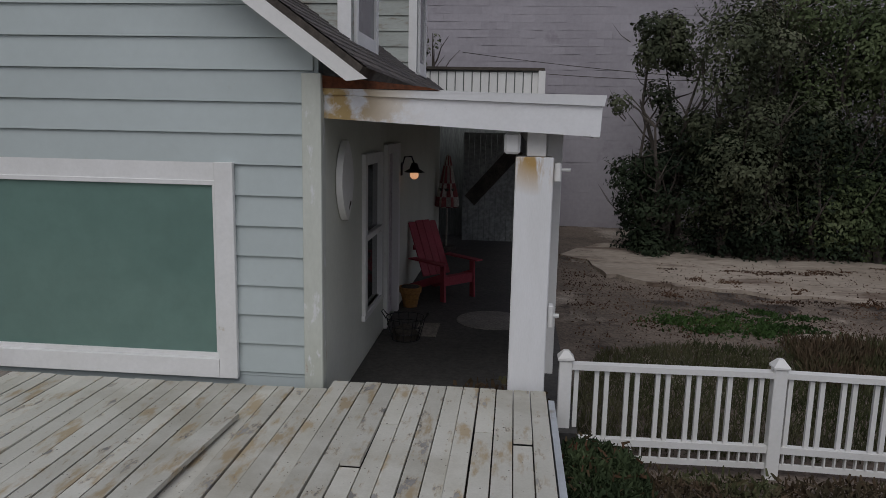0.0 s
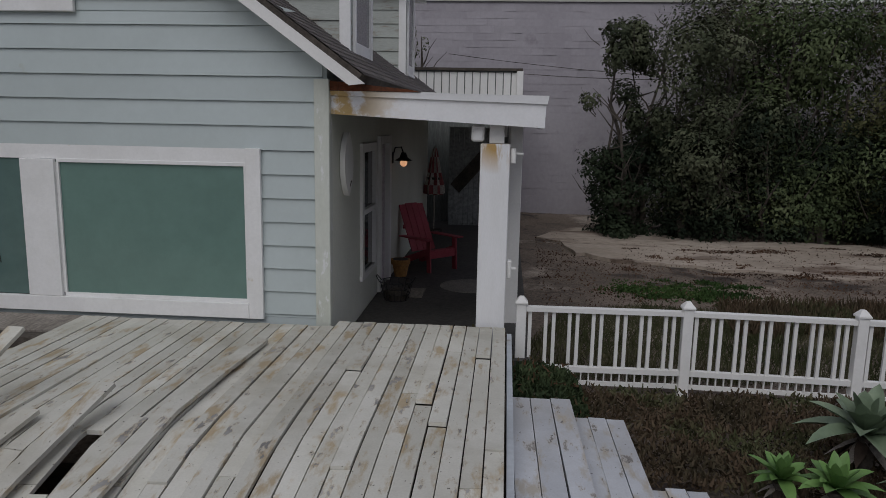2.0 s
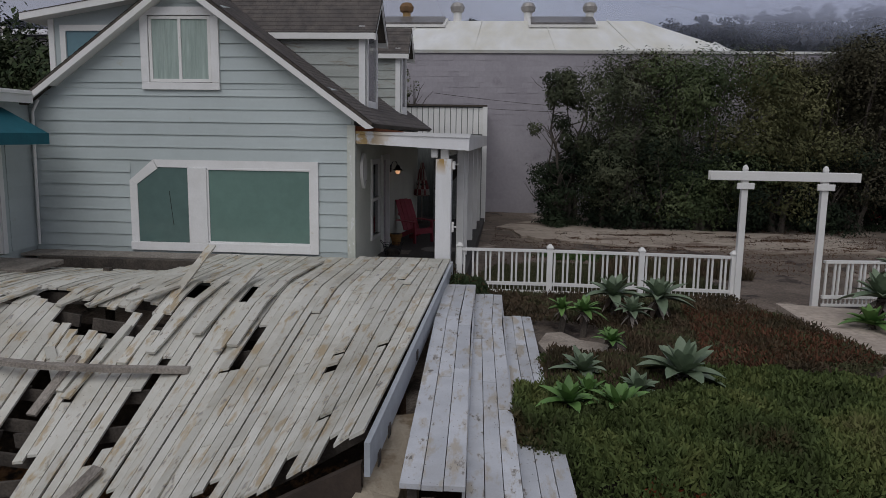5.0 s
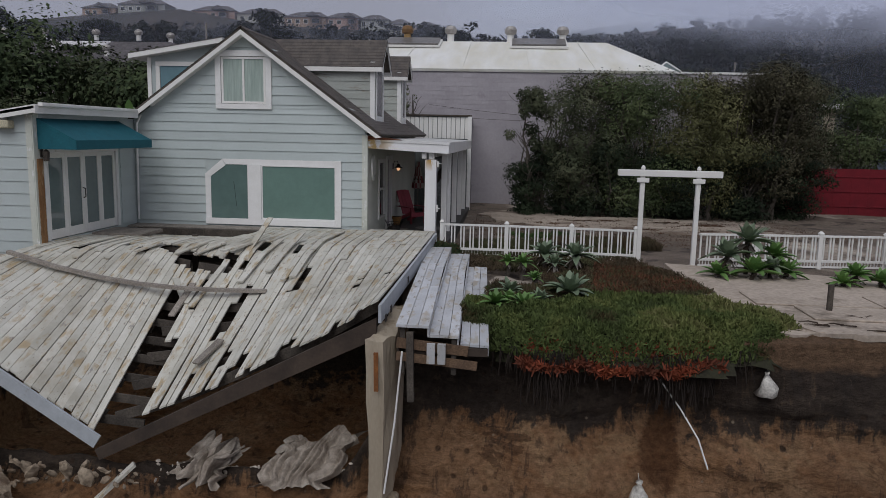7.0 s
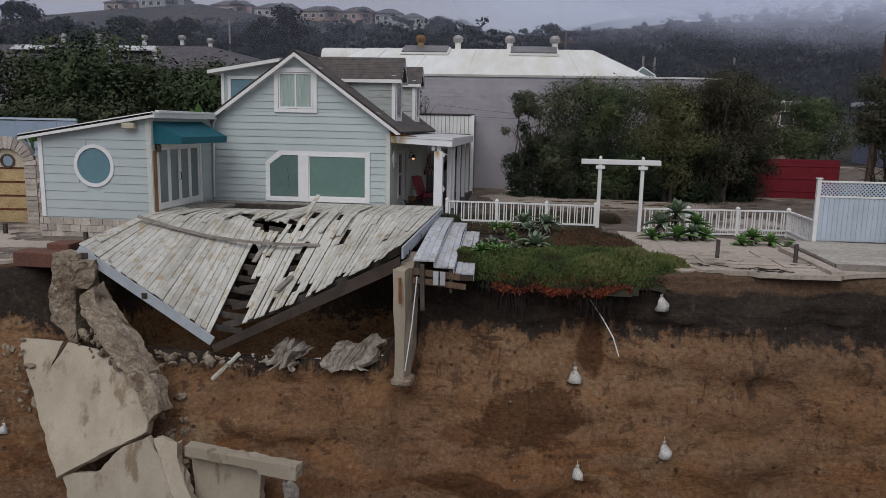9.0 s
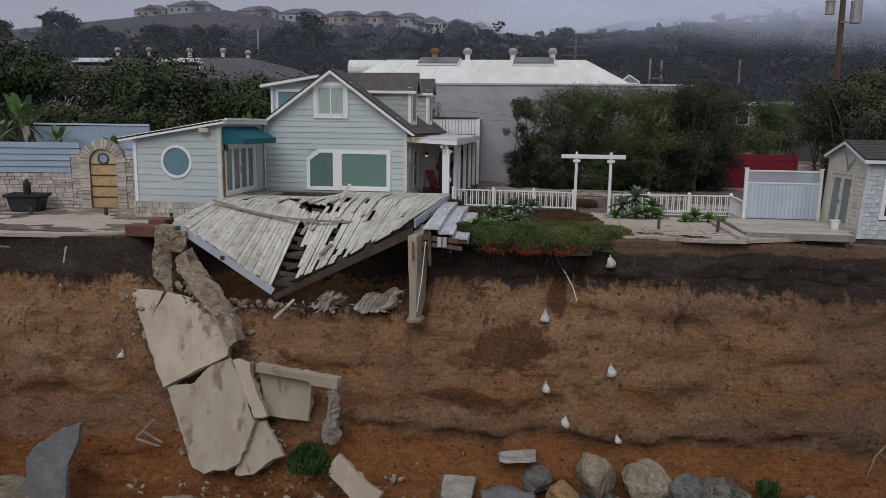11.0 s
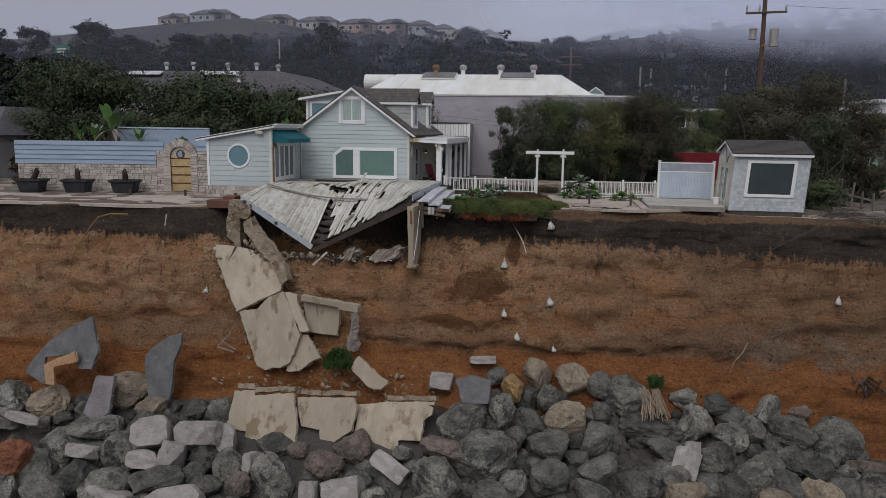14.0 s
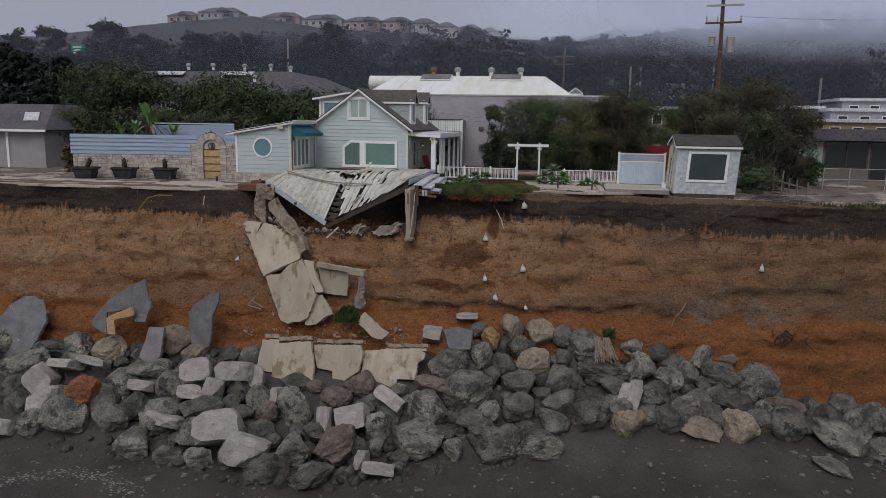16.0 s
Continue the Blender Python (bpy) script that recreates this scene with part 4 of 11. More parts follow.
PC, PR = 1.92, 0.62                              # the round window: along the wall, radius
PZ = 1.43
z = -0.22
while z < 3.0:
    z1 = z + COURSE + 0.02
    for k in (0,):
        t1 = min(WL, WL * (3.02 - min(z1, 3.0)) / 0.72) if z1 > 2.30 else WL
        t0z = min(WL, WL * (3.02 - z) / 0.72) if z > 2.30 else WL
        spans = [(0.0, t0z, t1)]
        if z1 > PZ - PR and z < PZ + PR:
            zm = max(z, min(z1, PZ))
            half = math.sqrt(max(0.0, PR * PR - (zm - PZ) ** 2)) - 0.02
            half = max(half, 0.0)
            spans = [(0.0, PC - half, PC - half), (PC + half, t0z, t1)] if half > 0.05 else spans
        for s, e0, e1 in spans:
            p = [WA + wu * s, WA + wu * e0, WA + wu * e1, WA + wu * s]
            bm = bmesh.new()
            lo, hi = wn_out * 0.024, wn_out * 0.006
            hexa(bm, [(*p[0].xy, z), (*p[1].xy, z), (*(p[1] + lo).xy, z), (*(p[0] + lo).xy, z), (*p[3].xy, z1 - 0.003), (*p[2].xy, z1 - 0.003), (*(p[2] + hi).xy, z1 - 0.003), (*(p[3] + hi).xy, z1 - 0.003)])
            part("siding_plank", bm, SIDING, wing)
    z = z1
# wall body as a ring round the porthole and plain walls elsewhere
bm = bmesh.new()
ring_i, ring_o = [], []
N = 32
for k in range(N):
    a = math.tau * k / N
    c, s = math.cos(a), math.sin(a)
    ti, zi = PC + (PR - 0.01) * c, PZ + (PR - 0.01) * s
    f = 1 / max(abs(c), abs(s))
    to, zo = PC + 0.80 * c * f, PZ + 0.80 * s * f
    ring_i.append((ti, zi))
    ring_o.append((to, zo))
for off in (0.0, 0.15):
    vi = [bm.verts.new((*(WA + wu * t - wn_out * off).xy, zz)) for t, zz in ring_i]
    vo = [bm.verts.new((*(WA + wu * t - wn_out * off).xy, zz)) for t, zz in ring_o]
    for k in range(N):
        bm.faces.new((vi[k], vi[(k + 1) % N], vo[(k + 1) % N], vo[k]))
for t0, t1, z0, z1 in ((0, PC - 0.8, -0.9, PZ + 0.8), (PC + 0.8, WL, -0.9, PZ + 0.8), (PC - 0.8, PC + 0.8, -0.9, PZ - 0.8), (0, WL, PZ + 0.8, 2.3)):
    a, b = WA + wu * t0, WA + wu * t1
    q = [a, b, b - wn_out * 0.15, a - wn_out * 0.15]
    hexa(bm, [(*v.xy, z0) for v in q] + [(*v.xy, z1) for v in q])
a, b = WA, WA + wu * (WL * 0.97)
q = [a, b, b - wn_out * 0.15, a - wn_out * 0.15]
hexa(bm, [(*v.xy, 2.3) for v in q] + [(*q[0].xy, 2.98), (*q[1].xy, 2.31), (*q[2].xy, 2.31), (*q[3].xy, 2.98)])
part("front_wall", bm, SIDING, wing)
# the round window
port = new("round_window")
port.parent = wing
bm = bmesh.new()
for r0, r1, d in ((PR - 0.06, PR + 0.05, 0.05),):
    rows_ = []
    for r, dd in ((r0, 0.0), (r0, d), (r1, d), (r1, 0.0)):
        rows_.append([bm.verts.new((*(WA + wu * (PC + r * math.cos(math.tau * k / 48)) + wn_out * dd).xy, PZ + r * math.sin(math.tau * k / 48))) for k in range(48)])
    for a, b in zip(rows_, rows_[1:]):
        for k in range(48):
            bm.faces.new((a[k], a[(k + 1) % 48], b[(k + 1) % 48], b[k]))
part("window_frame", bm, TRIM, port, smooth=False)
bm = slab([(*(WA + wu * (PC + PR * 0.96 * math.cos(math.tau * k / 48)) + wn_out * 0.016).xy, PZ + PR * 0.96 * math.sin(math.tau * k / 48)) for k in range(48)], 0.010, normal=tuple(wn_out))
part("pane", bm, BLUEGL, port, "pale blue round pane")
# corner boards, side wall towards the deck
for t in (0.0, WL - 0.14):
    a, b = WA + wu * t + wn_out * 0.03, WA + wu * (t + 0.14) + wn_out * 0.03
    q = [a, b, b + wn_out * 0.025, a + wn_out * 0.025]
    bm = bmesh.new()
    zt = wing_top(t) - 0.05
    hexa(bm, [(*v.xy, -0.22) for v in q] + [(*v.xy, zt) for v in q])
    part("corner_board", bm, STAINY if t == 0 else TRIM, wing)
DX = -8.95
bm = bmesh.new()
for y0, y1, z0, z1 in ((1.47, 1.72, -0.6, 3.02), (4.95, FY - 0.05, -0.6, 3.02), (1.72, 4.95, 2.18, 3.02), (1.72, 4.95, -0.6, 0.02)):
    box(DX - 0.15, DX, y0, y1, z0, z1, bm=bm)
part("side_wall", bm, SIDING, wing)
for k in range(11):
    z0 = 0.05 + k * COURSE
    if z0 > 2.9:
        break
    bm = bmesh.new()
    hexa(bm, [(DX, 5.08, z0), (DX, FY - 0.06, z0), (DX + 0.024, FY - 0.06, z0), (DX + 0.024, 5.08, z0), (DX, 5.08, z0 + 0.258), (DX, FY - 0.06, z0 + 0.258), (DX + 0.007, FY - 0.06, z0 + 0.258), (DX + 0.007, 5.08, z0 + 0.258)])
    part("siding_plank", bm, SIDING, wing)
part("corner_board", box(DX + 0.001, DX + 0.03, 1.40, 1.62, -0.3, 2.98, 0.004), STAINY, wing, "rust-streaked corner board")
GREYGL = glass_mat("grey_glass", (0.15, 0.19, 0.19), 0.06)
RUSTYB = mat("rusted_board", (0.34, 0.19, 0.085), (0.22, 0.11, 0.05), scale=3, fine=25, rough=0.9, bump=0.4, stretch=(2, 2, 0.4), fine_amt=0.25, stain=(0.50, 0.42, 0.30), stain_scale=2, stain_cut=0.58)
part("rusted_board", box(DX + 0.031, DX + 0.048, 1.47, 1.68, -0.02, 1.95, 0.003), RUSTYB, wing, "rust-brown stained board beside the glazed doors")
doors = new("glazed_doors")
doors.parent = wing
for y0, y1, z0, z1 in ((1.72, 1.84, 0.03, 2.18), (4.83, 4.95, 0.03, 2.18), (1.84, 4.83, 2.06, 2.18)):
    part("door_frame", box(DX - 0.08, DX + 0.035, y0, y1, z0, z1, 0.004), TRIM, doors)
for k in range(4):
    y0 = 1.845 + k * 0.7465
    y1 = y0 + 0.743
    leaf = new("door_leaf")
    leaf.parent = doors
    for a, b, z0, z1 in ((y0, y0 + 0.10, 0.04, 2.055), (y1 - 0.10, y1, 0.04, 2.055), (y0 + 0.102, y1 - 0.102, 0.04, 0.26), (y0 + 0.102, y1 - 0.102, 1.95, 2.055)):
        part("stile", box(DX - 0.05, DX - 0.005, a, b, z0, z1, 0.004), WHITE, leaf)
    part("pane", box(DX - 0.035, DX - 0.025, y0 + 0.10, y1 - 0.10, 0.26, 1.95), GREYGL, leaf)
    if k == 1:
        part("door_handle", tube([(DX, y1 - 0.05, 0.92), (DX + 0.06, y1 - 0.05, 0.95), (DX + 0.06, y1 - 0.05, 1.15), (DX, y1 - 0.05, 1.18)], 0.014), DARKWOOD, leaf)
# side and back walls, roof
bm = bmesh.new()
q = [WB + Vector((0, 0.16, 0)), Vector((-12.72, 8.5, 0)), Vector((-12.57, 8.5, 0)), WB + Vector((0.15, 0.16, 0))]
hexa(bm, [(*v.xy, -0.9) for v in q] + [(*v.xy, 2.28) for v in q])
part("end_wall", bm, SIDING, wing)
part("back_wall", box(-12.57, -9.05, 8.35, 8.5, -0.9, 2.3), SIDING, wing)
roof = [WA + wn_out * 0.25 + Vector((0.22, 0.0, 3.13)), Vector((-8.65, FY - 0.36, 3.13)), Vector((-9.1, FY + 0.02, 3.12)), Vector((-9.1, 8.6, 3.12)), Vector((-13.25, 8.6, 2.36)), WB + wn_out * 0.25 - Vector((0.53, 0.0, -2.35))]
part("roof", slab(roof, 0.06, normal=(0, 0, 1)), SHINGLE, wing, "dark felted low roof")
q0, q1, q2 = roof[0], roof[1], roof[5]
part("fascia", slab([q0 + Vector((0, 0, 0.03)), q2 + Vector((0, 0, 0.03)), q2 + Vector((0, 0, -0.15)), q0 + Vector((0, 0, -0.15))], 0.03, normal=tuple(wn_out)), WHITE, wing, "white fascia board")
part("fascia", slab([q0 + Vector((0.03, 0, 0.03)), q1 + Vector((0.03, 0, 0.03)), q1 + Vector((0.03, 0, -0.17)), q0 + Vector((0.03, 0, -0.17))], 0.03, normal=(1, 0, 0)), WHITE, wing)
part("gutter", box(-8.70, -8.58, 1.3, 5.5, 3.12, 3.20, 0.01), WHITE, wing, "white metal gutter")
part("downpipe", tube([(-8.68, 5.82, 3.05), (-8.80, 5.80, 2.8), (-8.84, 5.80, 0.1)], 0.03), WHITE, wing)
# stone footing under the wing
STONE = mat("veneer_stone", (0.52, 0.46, 0.40), (0.40, 0.35, 0.30), scale=2.5, fine=14, rough=0.9, bump=0.5, rand=0.22, fine_amt=0.2, stain=(0.26, 0.23, 0.2), stain_cut=0.66)
MORTAR = mat("mortar", (0.30, 0.27, 0.24), (0.24, 0.22, 0.2), scale=4, fine=20, rough=0.95)

# awning over the glazed doors
aw = thing("awning", "teal canvas awning over the glazed doors", "awning")
A0, A1 = 1.55, 5.05
part("canopy", slab([(DX + 0.03, A0, 2.86), (DX + 0.03, A1, 2.86), (DX + 0.95, A1, 2.38), (DX + 0.95, A0, 2.38)], 0.012, normal=(0.5, 0, 1)), TEAL, aw)
part("valance", box(DX + 0.945, DX + 0.957, A0, A1, 2.17, 2.375), TEAL, aw)
for y in (A0, A1):
    bm = bmesh.new()
    slab([(DX + 0.03, y, 2.85), (DX + 0.95, y, 2.37), (DX + 0.95, y, 2.17), (DX + 0.03, y, 2.17)], 0.012, bm=bm, normal=(0, -1 if y == A0 else 1, 0))
    part("side_panel", bm, TEAL, aw)
part("frame_bar", tube([(DX + 0.03, A0 + 0.03, 2.19), (DX + 0.93, A0 + 0.03, 2.19), (DX + 0.93, A1 - 0.03, 2.19), (DX + 0.03, A1 - 0.03, 2.19)], 0.012), RAWWOOD, aw)
fl = thing("flood_light", "small cream flood light fixed under the eave", "lamp")
pl = WA + wu * 0.62 + wn_out * 0.13
part("housing", box(pl.x - 0.20, pl.x + 0.20, pl.y - 0.12, pl.y + 0.12, 2.62, 2.80, 0.02), mat("cream_plastic", (0.55, 0.50, 0.36), rough=0.5), fl)
part("bracket", box(pl.x - 0.04, pl.x + 0.04, pl.y - 0.04, pl.y + 0.10, 2.79, 2.88), WHITE, fl)
wl = thing("wall_lantern", "small dark wall lantern beside the glazed doors", "lamp")
part("bracket", box(DX + 0.03, DX + 0.06, 1.60, 1.70, 1.98, 2.16, 0.005), DARKWOOD, wl)
part("lantern", tube([(DX + 0.15, 1.65, 1.9), (DX + 0.15, 1.65, 2.1), (DX + 0.15, 1.65, 2.16)], [0.06, 0.08, 0.02]), DARKWOOD, wl)
part("arm", tube([(DX + 0.05, 1.65, 2.1), (DX + 0.15, 1.65, 2.16)], 0.012), DARKWOOD, wl)

# ---- porch ----
porch = thing("porch", "white timber porch with posts along the cottage side", "porch")
PXR = 0.02
part("roof", slab([(-2.25, 6.02, 2.54), (PXR, 6.02, 2.47), (PXR, 16.6, 2.47), (-2.25, 16.6, 2.54)], 0.06, normal=(0, 0, 1)), mat("porch_roof_sheet", (0.62, 0.62, 0.60), (0.5, 0.5, 0.48), scale=1, fine=10, rough=0.6, bump=0.1, fine_amt=0.1), porch, "pale flat roof sheet")
RUSTB = mat("rust_stained_beam", (0.83, 0.83, 0.835), (0.77, 0.77, 0.765), scale=1.5, fine=30, rough=0.55, bump=0.06, stain=(0.50, 0.35, 0.15), stain_scale=3.5, stain_cut=0.40, fine_amt=0.03, near=(-2.2, 6.0, 2.36, 0.85), stain2=(0.40, 0.34, 0.28), stain2_scale=9, stain2_cut=0.70)
bm = bmesh.new()
hexa(bm, [(-2.20, 5.98, 2.265), (0.04, 5.98, 2.16), (0.04, 6.03, 2.16), (-2.20, 6.03, 2.265), (-2.22, 5.98, 2.455), (0.05, 5.98, 2.40), (0.05, 6.03, 2.40), (-2.22, 6.03, 2.455)])
part("front_fascia", bm, RUSTB, porch, "white beam with a rust stain")
bm = bmesh.new()
hexa(bm, [(-2.22, 5.955, 2.457), (0.06, 5.955, 2.402), (0.06, 6.03, 2.402), (-2.22, 6.03, 2.457), (-2.22, 5.945, 2.505), (0.075, 5.945, 2.487), (0.075, 6.03, 2.487), (-2.22, 6.03, 2.505)])
part("gutter", bm, RUSTB, porch)
bm = bmesh.new()
hexa(bm, [(-2.24, 5.935, 2.507), (-1.25, 5.935, 2.503), (-1.25, 6.2, 2.505), (-2.24, 6.2, 2.545), (-2.24, 5.935, 2.61), (-1.35, 5.935, 2.525), (-1.35, 6.2, 2.525), (-2.24, 6.2, 2.61)])
part("rusted_flashing", bm, mat("rust", (0.16, 0.05, 0.02), (0.08, 0.03, 0.015), scale=5, fine=30, rough=0.9, bump=0.5, fine_amt=0.4), porch, "rusted metal flashing")
part("side_fascia", box(PXR - 0.03, PXR + 0.02, 6.035, 16.6, 2.15, 2.465, 0.004), WHITE, porch)
part("side_beam", box(-0.50, -0.34, 6.42, 16.5, 2.05, 2.19, 0.004), WHITE, porch)
# Ceiling boards get a dark colour that holds the shade under the roof.
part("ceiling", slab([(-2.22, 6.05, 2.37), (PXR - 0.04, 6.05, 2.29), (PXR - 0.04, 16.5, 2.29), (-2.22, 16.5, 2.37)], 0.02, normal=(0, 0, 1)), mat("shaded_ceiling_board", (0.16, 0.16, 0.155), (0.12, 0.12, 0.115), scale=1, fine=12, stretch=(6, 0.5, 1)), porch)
part("post", box(-0.62, -0.305, 6.10, 6.40, -0.70, 1.985, 0.008), mat("rust_streaked_post", (0.83, 0.83, 0.835), (0.77, 0.77, 0.765), scale=1.5, fine=30, rough=0.55, bump=0.06, stain=(0.50, 0.32, 0.12), stain_scale=2.6, stain_cut=0.44, stretch=(3, 3, 0.6), fine_amt=0.03, near=(-0.46, 6.1, 2.0, 0.34)), porch, "square white post with a rust streak")
part("post_cap", box(-0.53, -0.37, 6.15, 6.35, 1.988, 2.27, 0.006), WHITE, porch)
part("conduit_box", box(-0.72, -0.585, 6.10, 6.28, 2.005, 2.18, 0.02), TRIM, porch)
part("bracket", box(-0.298, -0.24, 6.14, 6.30, 1.78, 1.94, 0.01), WHITE, porch)
part("hinge_pin", tube([(-0.26, 6.22, 1.88), (-0.16, 6.22, 1.88)], 0.015), WHITE, porch)
part("hinge_pin", tube([(-0.28, 6.22, 0.62), (-0.20, 6.22, 0.62)], 0.02), WHITE, porch)
part("bracket", box(-0.298, -0.25, 6.16, 6.28, 0.52, 0.72, 0.01), WHITE, porch)
for y in (7.6, 9.0, 11.5, 14.0, 16.3):
    part("post", box(-0.30, -0.14, y, y + 0.16, -0.70, 2.28, 0.006), WHITE, porch)
for y0, y1 in ((7.76, 8.98),):
    for k in range(9):
        yy = y0 + k * 0.137
        part("screen_board", box(-0.26, -0.235, yy, yy + 0.128, -0.60, 2.05, 0.003), WHITE, porch)
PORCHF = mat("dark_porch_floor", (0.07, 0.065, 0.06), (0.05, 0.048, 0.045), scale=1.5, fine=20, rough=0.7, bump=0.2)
tagged(part("porch_floor", box(-2.225, 0.0, 6.06, 17.2, -0.80, -0.38), PORCHF), "dark porch floor slab", "floor", kind="structure")
# the porch window and door
pw = window_at(house, None, "porch_window")
for y0, y1, z0, z1 in ((7.68, 7.80, 0.13, 1.90), (8.68, 8.80, 0.13, 1.90), (7.80, 8.68, 1.78, 1.90), (7.66, 8.82, 0.08, 0.15), (7.80, 8.68, 0.95, 1.02)):
    part("window_frame", box(HX1 - 0.05, HX1 + 0.04, y0, y1, z0, z1, 0.004), WHITE, pw)
part("pane", box(HX1 - 0.04, HX1 - 0.02, 7.8, 8.68, 0.15, 1.78), DARKGL, pw)
pd = window_at(house, None, "porch_door")
for y0, y1, z0, z1 in ((9.0, 9.13, -0.375, 1.97), (9.90, 10.04, -0.375, 1.97), (9.13, 9.9, 1.85, 1.97)):
    part("door_frame", box(HX1 - 0.05, HX1 + 0.05, y0, y1, z0, z1, 0.004), WHITE, pd)
part("door_leaf", box(HX1 - 0.10, HX1 - 0.04, 9.13, 9.9, -0.36, 1.85, 0.004), mat("pinkish_white_paint", (0.55, 0.48, 0.50), (0.48, 0.42, 0.44), scale=3, fine=20, rough=0.5), pd)

# ---- things on the porch ----
ch = thing("adirondack_chair", "faded red wooden adirondack chair on the porch", "chair", m=pose(-1.69, 11.07, -0.38, 0, 0, 47))
for k in range(4):
    x = -0.27 + k * 0.138
    part("back_slat", bar((x + 0.065, 0.10, 0.30), (x + 0.065, 0.48, 1.12 - 0.02 * abs(k - 1.5)), 0.128, 0.022, up=(0, -1, 0.4)), PINK, ch)
for k in range(5):
    y = -0.36 + k * 0.105
    part("seat_slat", bar((-0.28, y, 0.37 - 0.035 * k), (0.28, y, 0.37 - 0.035 * k), 0.095, 0.022), PINK, ch)
part("front_apron", box(-0.28, 0.28, -0.42, -0.40, 0.24, 0.37, 0.004), PINK, ch)
for s in (-1, 1):
    part("armrest", box(s * 0.36 - 0.07, s * 0.36 + 0.07, -0.48, 0.28, 0.56, 0.582, 0.005), PINK, ch)
    part("leg", bar((s * 0.30, -0.40, 0.0), (s * 0.30, -0.38, 0.56), 0.03, 0.09, up=(0, 1, 0)), PINK, ch)
    part("back_leg", bar((s * 0.29, 0.55, 0.02), (s * 0.29, -0.36, 0.36), 0.025, 0.11), PINK, ch)
part("back_rail", bar((-0.29, 0.32, 0.72), (0.29, 0.32, 0.72), 0.03, 0.07), PINK, ch)
BLACKM = mat("black_metal", (0.012, 0.012, 0.013), rough=0.45, bump=0)
TERRA = mat("ochre_terracotta", (0.38, 0.20, 0.06), (0.30, 0.15, 0.05), scale=5, fine=25, rough=0.8)
pot = thing("flower_pot", "small ochre terracotta pot by the porch door", "pot", m=pose(-2.05, 10.25, -0.38))
part("pot", tube([(0, 0, 0), (0, 0, 0.20), (0, 0, 0.21), (0, 0, 0.29)], [0.10, 0.14, 0.16, 0.165], 16), TERRA, pot)
part("soil", tube([(0, 0, 0.285), (0, 0, 0.295)], [0.14, 0.13], 16), DARKWOOD, pot)
bk = thing("wire_basket", "dark wire basket standing on the porch floor", "basket", m=pose(-1.88, 8.62, -0.38))
for h_, r_ in ((0.0, 0.17), (0.09, 0.20), (0.18, 0.225), (0.27, 0.24)):
    part("hoop", tube([(r_ * math.cos(math.tau * k / 18), r_ * math.sin(math.tau * k / 18), h_ + 0.008) for k in range(19)], 0.006, 5), BLACKM, bk)
for k in range(12):
    c_, s_ = math.cos(math.tau * k / 12), math.sin(math.tau * k / 12)
    part("upright", tube([(0.17 * c_, 0.17 * s_, 0.008), (0.24 * c_, 0.24 * s_, 0.278)], 0.005, 5), BLACKM, bk)
part("contents", tube([(0, 0, 0.01), (0, 0, 0.10), (0.02, 0, 0.17)], [0.15, 0.17, 0.06], 10), DARKWOOD, bk, "dark lump lying in the basket")
for s in (-1, 1):
    part("handle", tube([(s * 0.23, -0.08, 0.27), (s * 0.29, -0.05, 0.35), (s * 0.29, 0.05, 0.35), (s * 0.23, 0.08, 0.27)], 0.007), BLACKM, bk)
tagged(part("door_mat", box(-1.80, -1.52, 8.75, 9.35, -0.378, -0.365, 0.003), RAWWOOD), "worn brown door mat on the porch floor", "mat")
tagged(part("round_rug", tube([(-0.85, 9.66, -0.378), (-0.85, 9.66, -0.368)], [0.48, 0.47], 28), mat("pale_rug", (0.22, 0.20, 0.18), (0.17, 0.155, 0.14), scale=4, fine=30, rough=0.95)), "pale round rug on the dark porch floor", "rug")
lamp = thing("porch_lamp", "lit black goose-neck barn lamp on the porch wall", "lamp")
LY, LZ = 10.35, 1.52
part("wall_plate", box(HX1, HX1 + 0.03, LY - 0.06, LY + 0.06, LZ - 0.02, LZ + 0.16, 0.006), BLACKM, lamp)
part("arm", tube([(HX1 + 0.02, LY, LZ + 0.10), (HX1 + 0.06, LY, LZ + 0.24), (HX1 + 0.16, LY, LZ + 0.25), (HX1 + 0.20, LY, LZ + 0.14)], 0.012), BLACKM, lamp)
part("shade", tube([(HX1 + 0.20, LY, LZ + 0.16), (HX1 + 0.20, LY, LZ + 0.08), (HX1 + 0.20, LY, LZ + 0.03)], [0.04, 0.07, 0.15], 16, cap=False), BLACKM, lamp)
BULB = bpy.data.materials.new("warm_bulb")
BULB.use_nodes = True
BULB.node_tree.nodes["Principled BSDF"].inputs["Emission Color"].default_value = (1.0, 0.50, 0.25, 1)
BULB.node_tree.nodes["Principled BSDF"].inputs["Emission Strength"].default_value = 0.75
bm = bmesh.new()
bmesh.ops.create_uvsphere(bm, u_segments=14, v_segments=8, radius=0.062, matrix=pose(HX1 + 0.20, LY, LZ - 0.01))
part("glass_globe", bm, BULB, lamp, "glowing warm globe", smooth=True)
um = thing("patio_umbrella", "closed plaid red and white patio umbrella", "umbrella", m=pose(-1.98, 15.2, -0.38) @ Matrix.Diagonal((0.8, 0.8, 0.80, 1)))
part("pole", tube([(0, 0, 0), (0, 0, 2.5)], 0.022), RAWWOOD, um)
part("base", tube([(0, 0, 0), (0, 0, 0.10)], [0.26, 0.24], 18), DARKWOOD, um)
PLAID = [mat("plaid_red", (0.22, 0.06, 0.06), rough=0.9), mat("plaid_cream", (0.40, 0.36, 0.32), rough=0.9)]
bm = bmesh.new()
